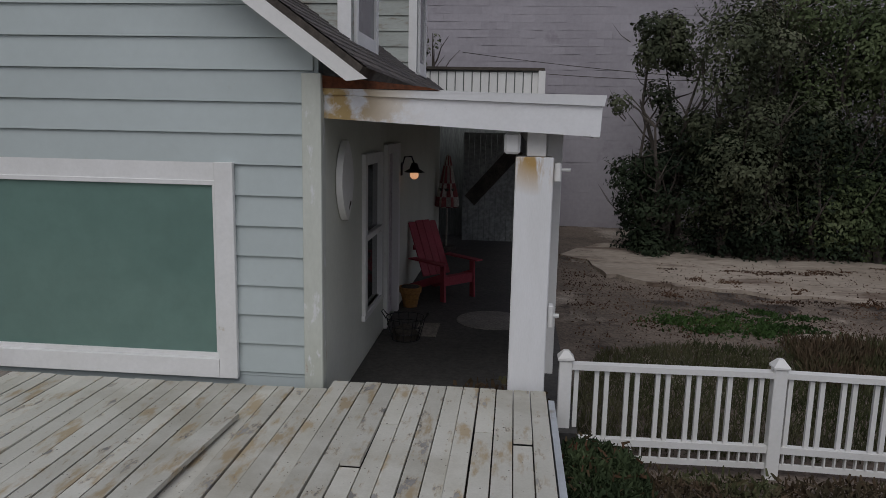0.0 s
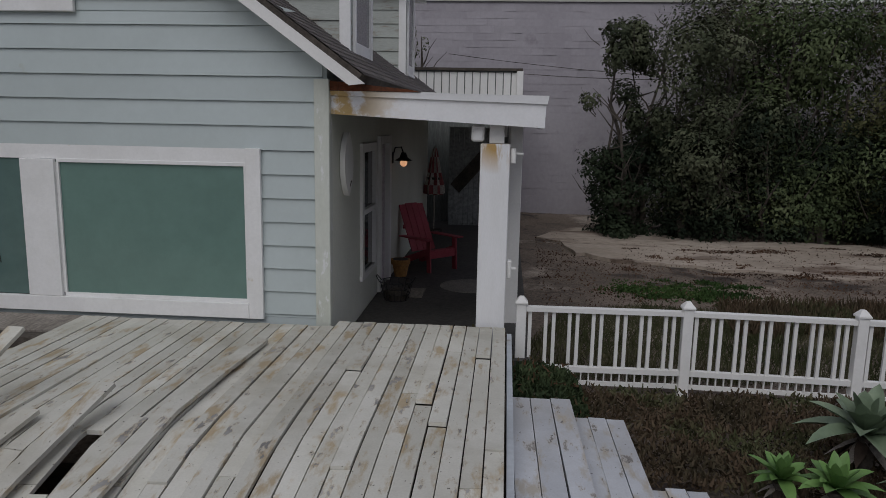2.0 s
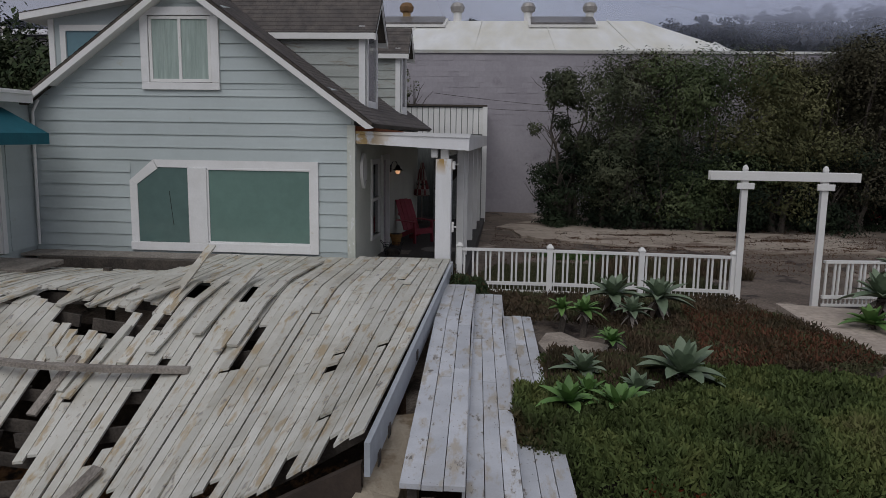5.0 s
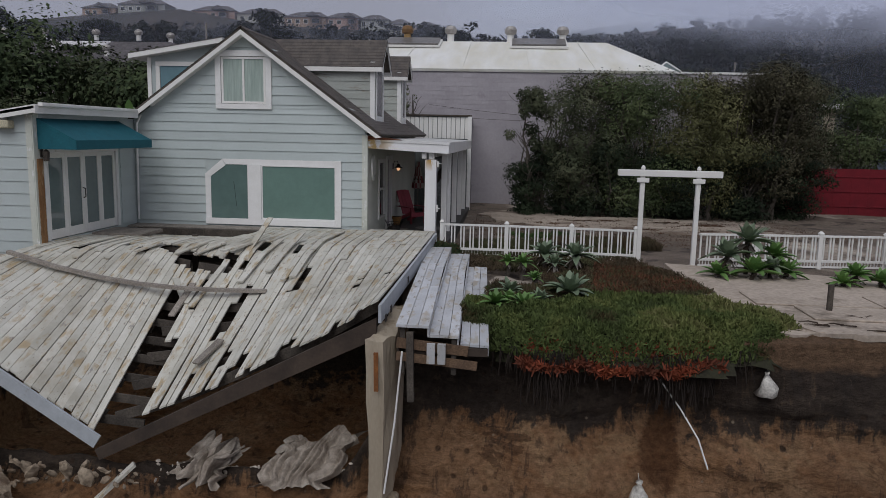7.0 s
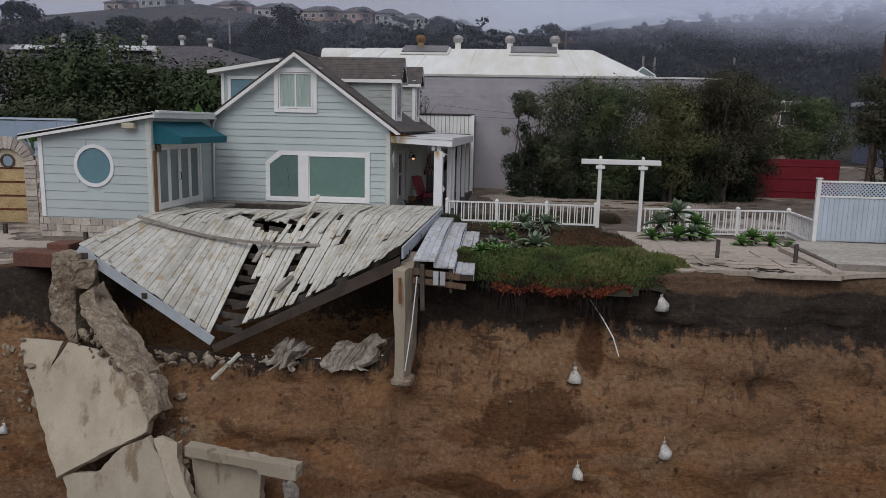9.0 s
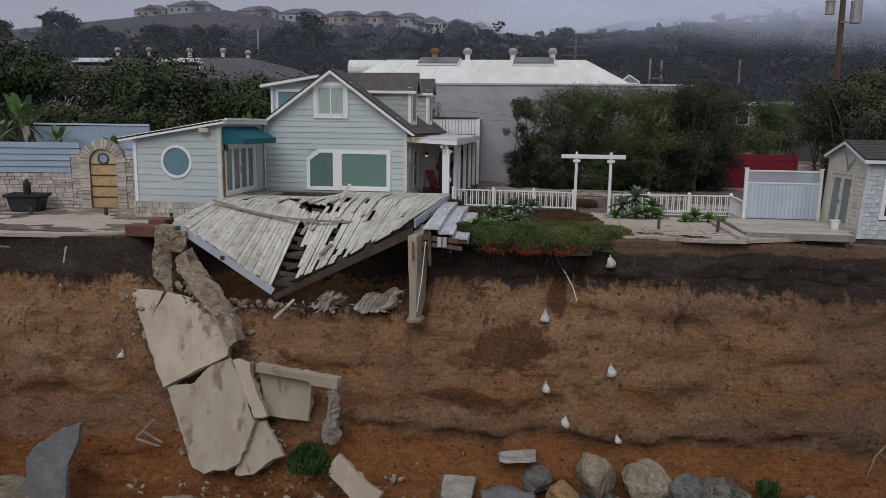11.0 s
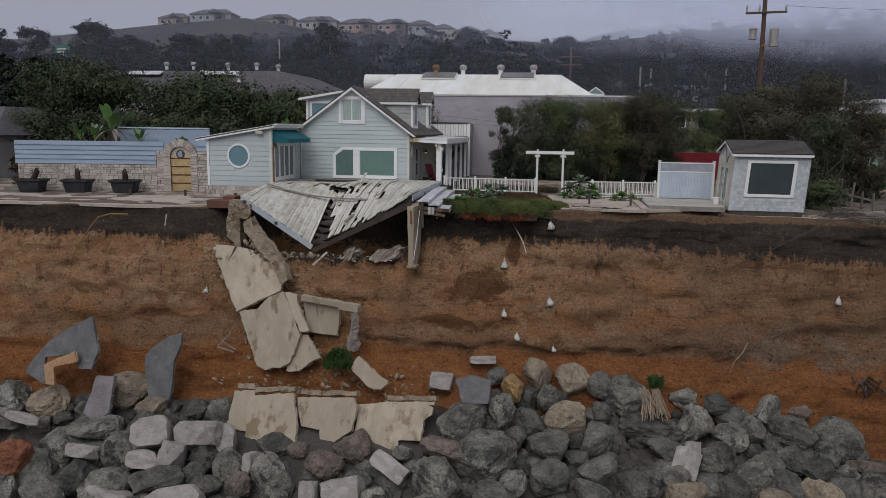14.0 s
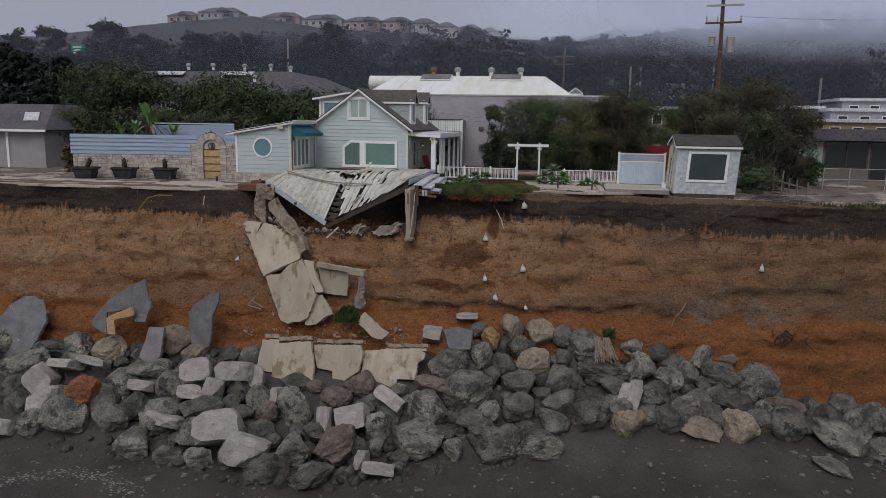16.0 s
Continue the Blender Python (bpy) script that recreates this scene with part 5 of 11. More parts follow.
prof_ = [(0.05, 2.45), (0.10, 2.2), (0.17, 1.75), (0.25, 1.4), (0.27, 1.15), (0.22, 1.12)]
rings = []
for r_, z_ in prof_:
    rings.append([bm.verts.new((r_ * (1 + 0.22 * (k % 2)) * math.cos(math.tau * k / 16), r_ * (1 + 0.22 * (k % 2)) * math.sin(math.tau * k / 16), z_)) for k in range(16)])
for i, (a, b) in enumerate(zip(rings, rings[1:])):
    for k in range(16):
        f = bm.faces.new((a[k], a[(k + 1) % 16], b[(k + 1) % 16], b[k]))
        f.material_index = (k + i) % 2
part("canopy", bm, PLAID, um, "folded plaid fabric")
part("tie_band", tube([(0, 0, 1.55), (0, 0, 1.62)], 0.23, 16), DARKWOOD, um)
od = thing("surfboard_blank", "pale pointed board ornament hung on the porch wall", "board")
bm = bmesh.new()
o_ = []
for k in range(24):
    f = k / 23
    o_.append((math.sin(math.pi * f) ** 0.7 * 0.24, 1.33 + 0.74 * f))
ring = [(HX1 + 0.07, 6.70 + w_, z_) for w_, z_ in o_] + [(HX1 + 0.07, 6.70 - w_, z_) for w_, z_ in o_[::-1][1:-1]]
slab(ring, 0.06, bm=bm, normal=(1, 0, 0))
part("board", bm, WHITE, od)
part("fin", slab([(HX1 + 0.072, 6.75, 1.42), (HX1 + 0.072, 6.82, 1.5), (HX1 + 0.09, 6.75, 1.5)], 0.01), DARKWOOD, od)
vane = thing("tilted_board", "dark slanting board leaning across the porch end", "board")
part("board", bar((-1.55, 15.9, 0.6), (-0.55, 15.6, 1.75), 0.04, 0.30), DARKWOOD, vane)
# White boards coloured grey: the porch's shade is put into their colour.
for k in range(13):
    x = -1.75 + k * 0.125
    tagged(part("end_board", box(x, x + 0.118, 16.55, 16.58, -0.379, 2.05, 0.003), mat("shade_dimmed_white_board", (0.30, 0.31, 0.30), (0.24, 0.25, 0.24), scale=2, fine=14)), "dim white vertical board closing the porch end", "board", "porch end boards")

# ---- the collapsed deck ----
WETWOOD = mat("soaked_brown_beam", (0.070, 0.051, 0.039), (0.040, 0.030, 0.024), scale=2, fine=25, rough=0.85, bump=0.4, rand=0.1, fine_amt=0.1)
BROWNW = mat("bare_brown_timber", (0.165, 0.105, 0.065), (0.105, 0.068, 0.045), scale=3, fine=30, rough=0.9, bump=0.4, rand=0.15)

deck = thing("deck", "collapsed white-painted plank deck, sagged and broken over the cliff edge", "deck")
DECK_L = [(-8.98, -0.36), (-8.0, -0.98), (-7.26, -1.45), (-5.35, -2.68)]
DECK_R = [(-5.35, -2.68), (-4.4, -2.32), (-3.42, -1.85), (-2.52, -1.36), (-1.63, -0.90), (-0.76, -0.34), (-0.42, -0.09), (-0.3, -0.02)]


def deck_z(x, y):
    """Height of the deck's top: level by the house, hinged down to a V at the front."""
    if x < -5.35:
        f, yh = lerp_table(DECK_L, x), 0.9 + 0.36 * (x + 8.95)
    else:
        f, yh = lerp_table(DECK_R, x), lerp_table([(-5.35, 2.2), (-3.5, 3.0), (-0.3, 3.0)], x)
    t = max(0.0, (yh - y) / (yh + 2.55))
    soft = 0.13
    t = t - soft * (1 - math.exp(-t / soft)) * 0.6
    sag = 0.17 * max(0.0, min(1.0, (y - 3.0) / 1.8)) * max(0.0, min(1.0, (-5.0 - x) / 0.5))
    return f * t / (1 - soft * 0.6) - sag


def board_mesh(x0, x1, ya, yb, rng, skew=0.0, lift=0.0, thick=0.035, back=6.0):
    """One deck board from ya (front) to yb (back), following the deck's shape."""
    n = max(2, int((yb - ya) / 0.45) + 1)
    bm = bmesh.new()
    loops = []
    cup = rng.uniform(-0.006, 0.006)
    for k in range(n):
        y = ya + (yb - ya) * k / (n - 1)
        dx = skew * (back - y)
        xm = (x0 + x1) / 2
        z = deck_z(max(-8.98, min(-0.3, xm + dx)), y) + lift * (yb - y) / max(0.1, yb - ya)
        sl = (deck_z(min(-0.3, xm + dx + 0.07), y) - deck_z(max(-8.98, xm + dx - 0.07), y)) / 0.14 if not -5.6 < xm < -5.1 else 0.0
        w = (x1 - x0) / 2
        z0, z1 = z - sl * w + cup, z + sl * w + cup
        loops.append([bm.verts.new(v) for v in ((x0 + dx, y, z0), (x1 + dx, y, z1), (x1 + dx, y, z1 - thick), (x0 + dx, y, z0 - thick))])
    for a, b in zip(loops, loops[1:]):
        for i in range(4):
            j = (i + 1) % 4
            bm.faces.new((a[i], a[j], b[j], b[i]))
    bm.faces.new(loops[0])
    bm.faces.new(loops[-1][::-1])
    return bm


rng = random.Random(11)
nb = 61
BW = 8.70 / nb
# torn openings in the planking: x and y spans
HOLES = [(-8.4, -5.05, 4.62, 5.24), (-6.25, -5.88, 1.72, 2.12), (-5.62, -5.30, 1.35, 1.80), (-5.32, -4.75, 1.25, 1.80), (-4.62, -4.45, 1.30, 1.75), (-4.35, -4.20, 1.45, 1.80), (-4.72, -4.40, 1.70, 2.10), (-4.08, -3.92, 2.32, 2.98),
         (-3.26, -3.10, 2.30, 2.92), (-6.75, -6.45, 1.40, 1.75), (-7.15, -6.95, 1.75, 2.05), (-2.66, -2.56, 0.42, 1.5), (-4.86, -4.70, 0.2, 1.1),
         (-3.78, -3.66, -0.7, 0.95), (-4.0, -3.86, -0.9, 0.30), (-1.30, -1.18, -0.35, -0.15), (-0.95, -0.80, -1.75, -1.5),
         (-3.40, -3.28, -1.9, -1.45), (-3.05, -2.90, -2.0, -1.75)]


def board_spans(x0, x1, a, b):
    """The stretches of one board that are left between the openings."""
    out = [(a, b)]
    for hx0, hx1, hy0, hy1 in HOLES:
        if min(x1, hx1) - max(x0, hx0) > 0.4 * min(x1 - x0, hx1 - hx0):
            out = cut(out, hy0 + rng.uniform(-0.09, 0.09), hy1 + rng.uniform(-0.07, 0.07))
    return out


for k in range(nb):
    x0 = -8.98 + k * BW
    x1 = x0 + BW - rng.uniform(0.007, 0.015)
    xm = (x0 + x1) / 2
    back = 5.24 if xm < -5.05 else FY - 0.115 if xm < -2.2 else 6.02
    front = -2.55 + rng.uniform(-0.03, 0.04)
    if -5.36 < xm < -4.45:                        # missing boards along the break
        front = lerp_table([(-5.36, 0.9), (-5.1, 0.2), (-4.8, -0.8), (-4.5, -2.3)], xm) + rng.uniform(-0.3, 0.3)
    if xm > -4.45:
        front = -2.50 + rng.choice([0, 0, 0.02, 0.35, 0.5, 0.0, 0.7]) + rng.uniform(-0.05, 0.08) - 0.3 * max(0.0, (xm + 1.6) / 1.3)
    skew = 0.0
    if -4.6 < xm < -2.6:
        skew = rng.uniform(-0.003, 0.003)
    if xm > -2.3:
        skew = 0.0
    hinge = lerp_table([(-8.98, 0.9), (-7.4, 1.0), (-6.2, 1.6), (-5.3, 1.9), (-4.2, 2.2), (-3.2, 2.5), (-2.3, 2.2), (-0.3, 2.0)], xm) + rng.uniform(-0.45, 0.45)
    joints = [hinge] if xm < -2.3 else [rng.uniform(-0.5, 3.8)]
    if rng.random() < 0.7:
        joints.append(rng.uniform(-2.0, 0.4))
    if xm > -2.3 and rng.random() < 0.5:
        joints.append(rng.uniform(3.9, 5.2))
    for a, b in board_spans(x0, x1, front, back):
        if b - a < 0.14:
            continue
        ends = [a] + sorted(j for j in joints if a + 0.3 < j < b - 0.3) + [b]
        for a_, b_ in zip(ends, ends[1:]):
            tail = rng.uniform(0.02, 0.06) if rng.random() < 0.2 else rng.uniform(-0.006, 0.010)
            xa, xb = x0, x1
            if rng.random() < 0.04:
                xb -= rng.uniform(0.015, 0.03)     # a split edge leaves a wider joint
            part("deck_board", board_mesh(xa, xb, a_ + 0.004, b_ - 0.004, rng, skew, tail, back=back), DECKW, deck)


# loose boards lifted out of the deck
def loose_board(pts, w=0.14, h=0.035, m=DECKW, label="loose lifted board"):
    part("loose_board", ribbon(pts, w, h), m, deck, label)


loose_board([(-4.36, 0.75, -0.70), (-4.30, 2.2, -0.11), (-4.23, 3.64, 0.51)], label="board standing up out of the broken deck")
loose_board([(-4.02, 0.9, -0.58), (-3.88, 2.0, -0.14), (-3.77, 3.08, 0.06)])
loose_board([(-3.52, 1.3, -0.40), (-3.42, 2.3, -0.07), (-3.30, 3.30, 0.21)])
loose_board([(-2.84, 0.87, -0.42), (-2.80, 2.0, -0.07), (-2.78, 3.2, 0.06), (-2.74, 4.2, 0.055), (-2.71, 5.07, 0.035)], 0.15, label="long bowed board lifted off the deck")
loose_board([(-3.02, 0.8, -0.47), (-2.98, 2.0, -0.10), (-2.95, 3.1, 0.03)], 0.13)
loose_board([(-5.74, 1.55, -0.12), (-5.36, 2.32, 0.05)])
loose_board([(-5.36, 1.66, -0.14), (-4.92, 2.36, 0.05)])
loose_board([(-4.74, 1.72, -0.05), (-4.32, 2.46, 0.04)])
loose_board([(-4.96, 0.25, -0.95), (-4.84, 1.15, -0.42)], 0.13)
loose_board([(-4.78, 0.1, -0.98), (-4.62, 1.45, -0.36)], 0.13)
loose_board([(-5.12, -0.1, -1.15), (-5.0, 0.75, -0.62)], 0.14, m=RAWWOOD)
loose_board([(-5.45, 0.85, -0.55), (-5.02, 0.35, -0.95)], 0.13)
loose_board([(-6.55, 1.25, -0.05), (-6.30, 1.95, 0.06)])
loose_board([(-3.9, -1.7, -1.60), (-3.65, -1.1, -1.30)], 0.16, m=RAWWOOD)
part("kerb_board", box(-8.9, -4.95, 5.26, 5.86, -0.06, -0.012, 0.006), RAWWOOD, deck, "weathered boards along the cottage wall")
part("trough_beam", box(-8.4, -5.05, 5.06, 5.24, -0.32, -0.03, 0.006), DARKWOOD, deck, "dark beam in the open trough")
# the long weathered timber that lies across the deck
P_ = [Vector((-8.69, 0.00, 0.06)), Vector((-7.67, 0.05, -0.23)), Vector((-6.77, 0.15, -0.44)), Vector((-6.02, 0.27, -0.57)), Vector((-5.24, 0.34, -0.64)), Vector((-4.26, 0.45, -0.68)), Vector((-3.31, 0.55, -0.68))]
tagged(part("loose_timber", ribbon(P_, 0.13, 0.07), RAWWOOD), "long bowed weathered timber lying across the deck", "timber")
# rims and beams
DK_L0, DK_T = Vector((-9.0, -2.55, -0.40)), Vector((-5.35, -2.57, -2.70))
part("rim_board", bar(DK_L0 + Vector((0, -0.03, -0.13)), DK_T + Vector((0, -0.03, -0.13)), 0.045, 0.26), RIM, deck, "blue-grey painted rim board")
part("rim_board", bar((-0.25, 5.9, -0.18), (-0.25, -2.85, -0.22), 0.05, 0.30), RIM, deck, "peeling blue-grey rim board")
bm = bmesh.new()
hexa(bm, [(-5.22, -2.78, -3.08), (-0.34, -2.67, -0.69), (-0.34, -2.57, -0.69), (-5.22, -2.68, -3.08), (-5.30, -2.78, -2.90), (-0.34, -2.67, -0.34), (-0.34, -2.57, -0.34), (-5.30, -2.68, -2.90)])
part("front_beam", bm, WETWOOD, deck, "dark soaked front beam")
for k in range(9):
    y = -2.1 + k * 0.62
    if y < 2.6:
        for xa, xb in ((-8.9, -5.45), (-5.25, -0.35)):
            cuts = [xa + (xb - xa) * i / 6 for i in range(7)]
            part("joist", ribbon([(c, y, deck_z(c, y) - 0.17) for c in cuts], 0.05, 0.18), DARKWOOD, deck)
for k in range(7):
    y = -2.2 + k * 0.42
    za = deck_z(-5.4, y)
    part("joist", bar((-5.75, y, za - 0.10), (-4.75, y + 0.14, za - 0.24), 0.05, 0.16), DARKWOOD, deck)
for x in (-8.0, -6.5, -5.0, -3.5, -2.0, -0.6):
    part("pier", box(x - 0.06, x + 0.06, 4.2, 4.32, -1.6, -0.06), DARKWOOD, deck)
for yy, zz in ((-1.9, -0.33), (0.2, -0.22), (-2.45, -0.36)):
    xx = -0.224
    part("bolt_plate", box(xx, xx + 0.012, yy - 0.06, yy + 0.06, zz - 0.08, zz + 0.04), DARKWOOD, deck)
for f in (0.06, 0.50):
    p = DK_L0.lerp(DK_T, f)
    part("bolt_plate", box(p.x - 0.08, p.x + 0.08, p.y - 0.062, p.y - 0.054, p.z - 0.22, p.z - 0.06), DARKWOOD, deck)
part("door_mat_board", box(-8.85, -7.5, 3.4, 4.5, -0.06, 0.03, 0.01), RAWWOOD, deck, "weathered loose ramp board")
part("ledger", box(-9.0, -2.5, FY - 0.058, FY - 0.034, -0.30, -0.05), DARKWOOD, deck)

# ---- steps beside the deck ----
stairs = thing("deck_steps", "broad grey-white wooden steps beside the deck", "stairs")
SK, SD = 0.046, 0.020                             # the flight skews away from the deck and dips to the cliff


def step_box(x0, x1, y0, y1, z0, z1):
    bm = bmesh.new()
    q = [(x0, y0), (x1, y0), (x1, y1), (x0, y1)]
    hexa(bm, [(x + SK * max(0.0, 3.0 - y), y, z - SD * max(0.0, 3.0 - y)) for z in (z0, z1) for x, y in q])
    return bm


for x0, x1, z, y0, y1 in ((-0.24, 0.30, -0.22, -3.0, 4.55), (0.30, 0.78, -0.38, -2.95, 4.55), (0.80, 1.27, -0.54, -2.85, 3.6)):
    n = 3
    w = (x1 - x0) / n
    for i in range(n):
        cutv = [y0 + rng.uniform(-0.02, 0.02), y0 + 0.32 * (y1 - y0) + rng.uniform(-0.5, 0.5), y0 + 0.68 * (y1 - y0) + rng.uniform(-0.5, 0.5), y1 + rng.uniform(-0.03, 0.03)]
        for a, b in zip(cutv, cutv[1:]):
            part("tread_board", step_box(x0 + i * w + 0.004, x0 + (i + 1) * w - 0.004, a + 0.003, b - 0.003, z - 0.045, z + rng.uniform(-0.004, 0.004)), STEPW, stairs)
    part("riser", step_box(x1 - 0.03, x1 - 0.005, y0 + 0.05, y1 - 0.05, z - 0.20, z - 0.047), STEPW, stairs)
for y in (-2.9, -1.0, 1.0, 3.0):
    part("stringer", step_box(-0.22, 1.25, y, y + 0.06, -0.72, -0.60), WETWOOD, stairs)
    part("leg", step_box(-0.18, -0.10, y, y + 0.08, -1.05, -0.27), DARKWOOD, stairs)
    part("leg", step_box(0.66, 0.74, y, y + 0.08, -1.05, -0.43), DARKWOOD, stairs)
part("brace", bar((0.05, -2.97, -0.64), (1.20, -2.9, -0.76), 0.05, 0.16), BROWNW, stairs, "bare brown cross timber")
part("brace", bar((0.05, -2.98, -0.86), (1.35, -2.9, -1.0), 0.05, 0.14), BROWNW, stairs)
part("hanging_post", bar((0.27, -3.02, -0.45), (0.30, -3.03, -1.60), 0.11, 0.09, up=(0, 1, 0)), DARKWOOD, stairs, "rotten hanging post")
for x in (0.55, 0.72):
    part("cleat", box(x, x + 0.13, -3.06, -2.99, -0.95, -0.62), STEPW, stairs)

# ---- fences and the gate frame ----
def fence_run(pts, z_top, z_base, label, skip_first=False, lattice=True):
    """A picket railing through the points of pts: posts, top and bottom rails, pairs of balusters, a low lattice."""
    f = thing("picket_fence", label, "fence", group="white railings")
    for i, (x, y) in enumerate(pts):
        if i == 0 and skip_first:
            continue
        part("post", box(x - 0.055, x + 0.055, y - 0.055, y + 0.055, z_base - 0.1, z_top + 0.005, 0.006), WHITE, f)
        bm = box(x - 0.07, x + 0.07, y - 0.07, y + 0.07, z_top + 0.006, z_top + 0.03, 0.004)
        hexa(bm, [(x + sx * r_, y + sy * r_, z) for r_, z in ((0.066, z_top + 0.031), (0.022, z_top + 0.088)) for sx, sy in ((-1, -1), (1, -1), (1, 1), (-1, 1))])
        part("post_cap", bm, WHITE, f)
    for (xa, ya), (xb, yb) in zip(pts, pts[1:]):
        a, b = Vector((xa, ya, 0)), Vector((xb, yb, 0))
        d = (b - a).normalized()
        p, q = a + d * 0.056, b - d * 0.056
        up = Vector((0, 0, 1))
        part("top_rail", bar(p + up * (z_top - 0.05), q + up * (z_top - 0.05), 0.10, 0.05), WHITE, f)
        part("bottom_rail", bar(p + up * (z_base + 0.22), q + up * (z_base + 0.22), 0.07, 0.06), WHITE, f)
        L = (q - p).length
        n = max(2, int(L / 0.125))
        side = d.cross(up) * 0.02
        zs = (z_base + 0.252, z_top - 0.077)
        for k in range(n):
            t = (k + 0.5) / n
            off = 0.022 if k % 2 else -0.022
            v = p + d * (L * t + off)
            bal = bar(v + up * zs[0], v + up * zs[1], 0.038, 0.038, up=tuple(d))
            part("baluster", bal, WHITE, f)
        if lattice:
            part("kick_rail", bar(p + up * (z_base + 0.06), q + up * (z_base + 0.06), 0.03, 0.05), WHITE, f)
            bm = bmesh.new()
            for k in range(int(L / 0.085)):
                v = p + d * (0.04 + k * 0.085)
                bar(v + up * (z_base + 0.085), v + up * (z_base + 0.19), 0.04, 0.012, bm=bm, up=tuple(d))
            tagged(part("lattice_strip", bm, WHITE, f), kind="stuff")
    return f


fence_run([(-0.12, 6.22), (1.70, 6.26), (3.50, 6.18), (5.24, 6.08)], 0.23, -0.72, "white picket railing with paired balusters between posts")
fence_run([(6.88, 6.06), (8.50, 6.25), (10.25, 6.45), (12.05, 6.65), (11.95, 3.86)], 0.20, -0.76, "white picket railing turning towards the cliff", skip_first=True)
gate = thing("gate_pergola", "white timber gateway with one long crossbeam", "pergola")
for x in (5.32, 6.79):
    part("post", box(x - 0.06, x + 0.06, 5.98, 6.10, -0.75, 1.68, 0.006), WHITE, gate)
    part("bracket", box(x - 0.16, x + 0.16, 5.94, 5.978, 1.52, 1.64, 0.006), WHITE, gate)
    part("finial", tube([(x, 6.04, 1.86), (x, 6.04, 1.90), (x, 6.04, 1.95), (x, 6.04, 1.98)], [0.05, 0.06, 0.045, 0.01], 10), WHITE, gate)
for y in (5.94, 6.11):
    part("crossbeam", box(4.66, 7.40, y, y + 0.035, 1.684, 1.855, 0.006), WHITE, gate)

# ---- stone garden wall with arched gate ----
SW = Vector((-13.75, 4.08, 0))
su = Vector((-0.981, -0.193, 0))
sn = Vector((su.y, -su.x, 0))
sn = -sn if sn.y > 0 else sn
STONEW = tagged(thing("garden_wall", "pale veneer stone wall with blue boards on top", "wall"), kind="structure")


def on_wall(t, z, out=0.0):
    p = SW + su * t + sn * out
    return Vector((p.x, p.y, z))


def wall_box(t0, t1, z0, z1, o0, o1, bm=None):
    own = bm if bm is not None else bmesh.new()
    q = [on_wall(t0, z0, o0), on_wall(t1, z0, o0), on_wall(t1, z0, o1), on_wall(t0, z0, o1)]
    hexa(own, q + [v + Vector((0, 0, z1 - z0)) for v in q])
    return own


GC, GR = 1.85, 0.60                       # gate: middle along the wall, half width
GZ = 1.22                                 # springing of the arch
WEND = 11.3
bm = bmesh.new()
wall_box(-0.95, GC - GR - 0.05, -1.0, 1.60, -0.3, -0.05, bm)
wall_box(GC + GR + 0.05, WEND, -1.0, 0.72, -0.3, -0.05, bm)
wall_box(GC + GR + 0.05, 3.25, 0.72, 1.60, -0.3, -0.05, bm)
part("wall_core", bm, MORTAR, STONEW)
rs = random.Random(5)


def stones(t0, t1, z0, z1, keep=lambda t, z: True):
    z = z0
    while z < z1 - 0.03:
        h = min(rs.choice([0.13, 0.18, 0.22]), z1 - z)
        t = t0
        while t < t1 - 0.02:
            w = min(rs.uniform(0.18, 0.46), t1 - t)
            if t1 - t - w < 0.08:
                w = t1 - t
            if keep(t + w / 2, z + h / 2):
                sub = 2 if (h > 0.2 and rs.random() < 0.3) else 1
                for s in range(sub):
                    bmx = wall_box(t + 0.009, t + w - 0.009, z + 0.009 + s * h / sub, z + (s + 1) * h / sub - 0.009, -0.05, rs.uniform(-0.012, 0.02))
                    for v in bmx.verts:
                        v.co += Vector((rs.uniform(-0.008, 0.008), 0, rs.uniform(-0.008, 0.008)))
                    part("stone", bmx, STONE, STONEW)
            t += w
        z += h


def outside_arch(t, z):
    r = math.hypot(t - GC, max(0.0, z - GZ))
    return r > 0.95 if z > GZ else abs(t - GC) > 0.95


stones(-0.95, GC - GR - 0.3, -0.92, 1.60, lambda t, z: t < GC - 0.95)
stones(GC + 0.95, 3.25, -0.92, 1.60)
stones(3.25, WEND, -0.92, 0.72)
# voussoirs and jambs
arch = tagged(thing("stone_arch", "arched stone gateway of rough pale blocks", "archway"), kind="structure")
bmc = bmesh.new()
for k in range(24):
    a0, a1 = math.pi * k / 24, math.pi * (k + 1) / 24
    pts = [(GC + r * math.cos(a), GZ + r * math.sin(a)) for r, a in ((0.60, a0), (0.96, a0), (0.96, a1), (0.60, a1))]
    hexa(bmc, [on_wall(t, z, -0.32) for t, z in pts] + [on_wall(t, z, 0.0) for t, z in pts])
for s in (-1, 1):
    a, b = (GC + 0.6, GC + 0.96) if s > 0 else (GC - 0.96, GC - 0.6)
    wall_box(a, b, -1.0, GZ, -0.32, 0.0, bmc)
part("arch_core", bmc, MORTAR, arch)
for k in range(15):
    a0, a1 = math.pi * k / 15 + 0.012, math.pi * (k + 1) / 15 - 0.012
    r0, r1 = 0.59, 0.99 + rs.uniform(-0.03, 0.04)
    pts = [(GC + r * math.cos(a), GZ + r * math.sin(a)) for r, a in ((r0, a0), (r1, a0), (r1, a1), (r0, a1))]
    bm = bmesh.new()
    hexa(bm, [on_wall(t, z, 0.0) for t, z in pts] + [on_wall(t, z, 0.05 + rs.uniform(-0.01, 0.02)) for t, z in pts])
    part("stone", bm, STONE, arch)
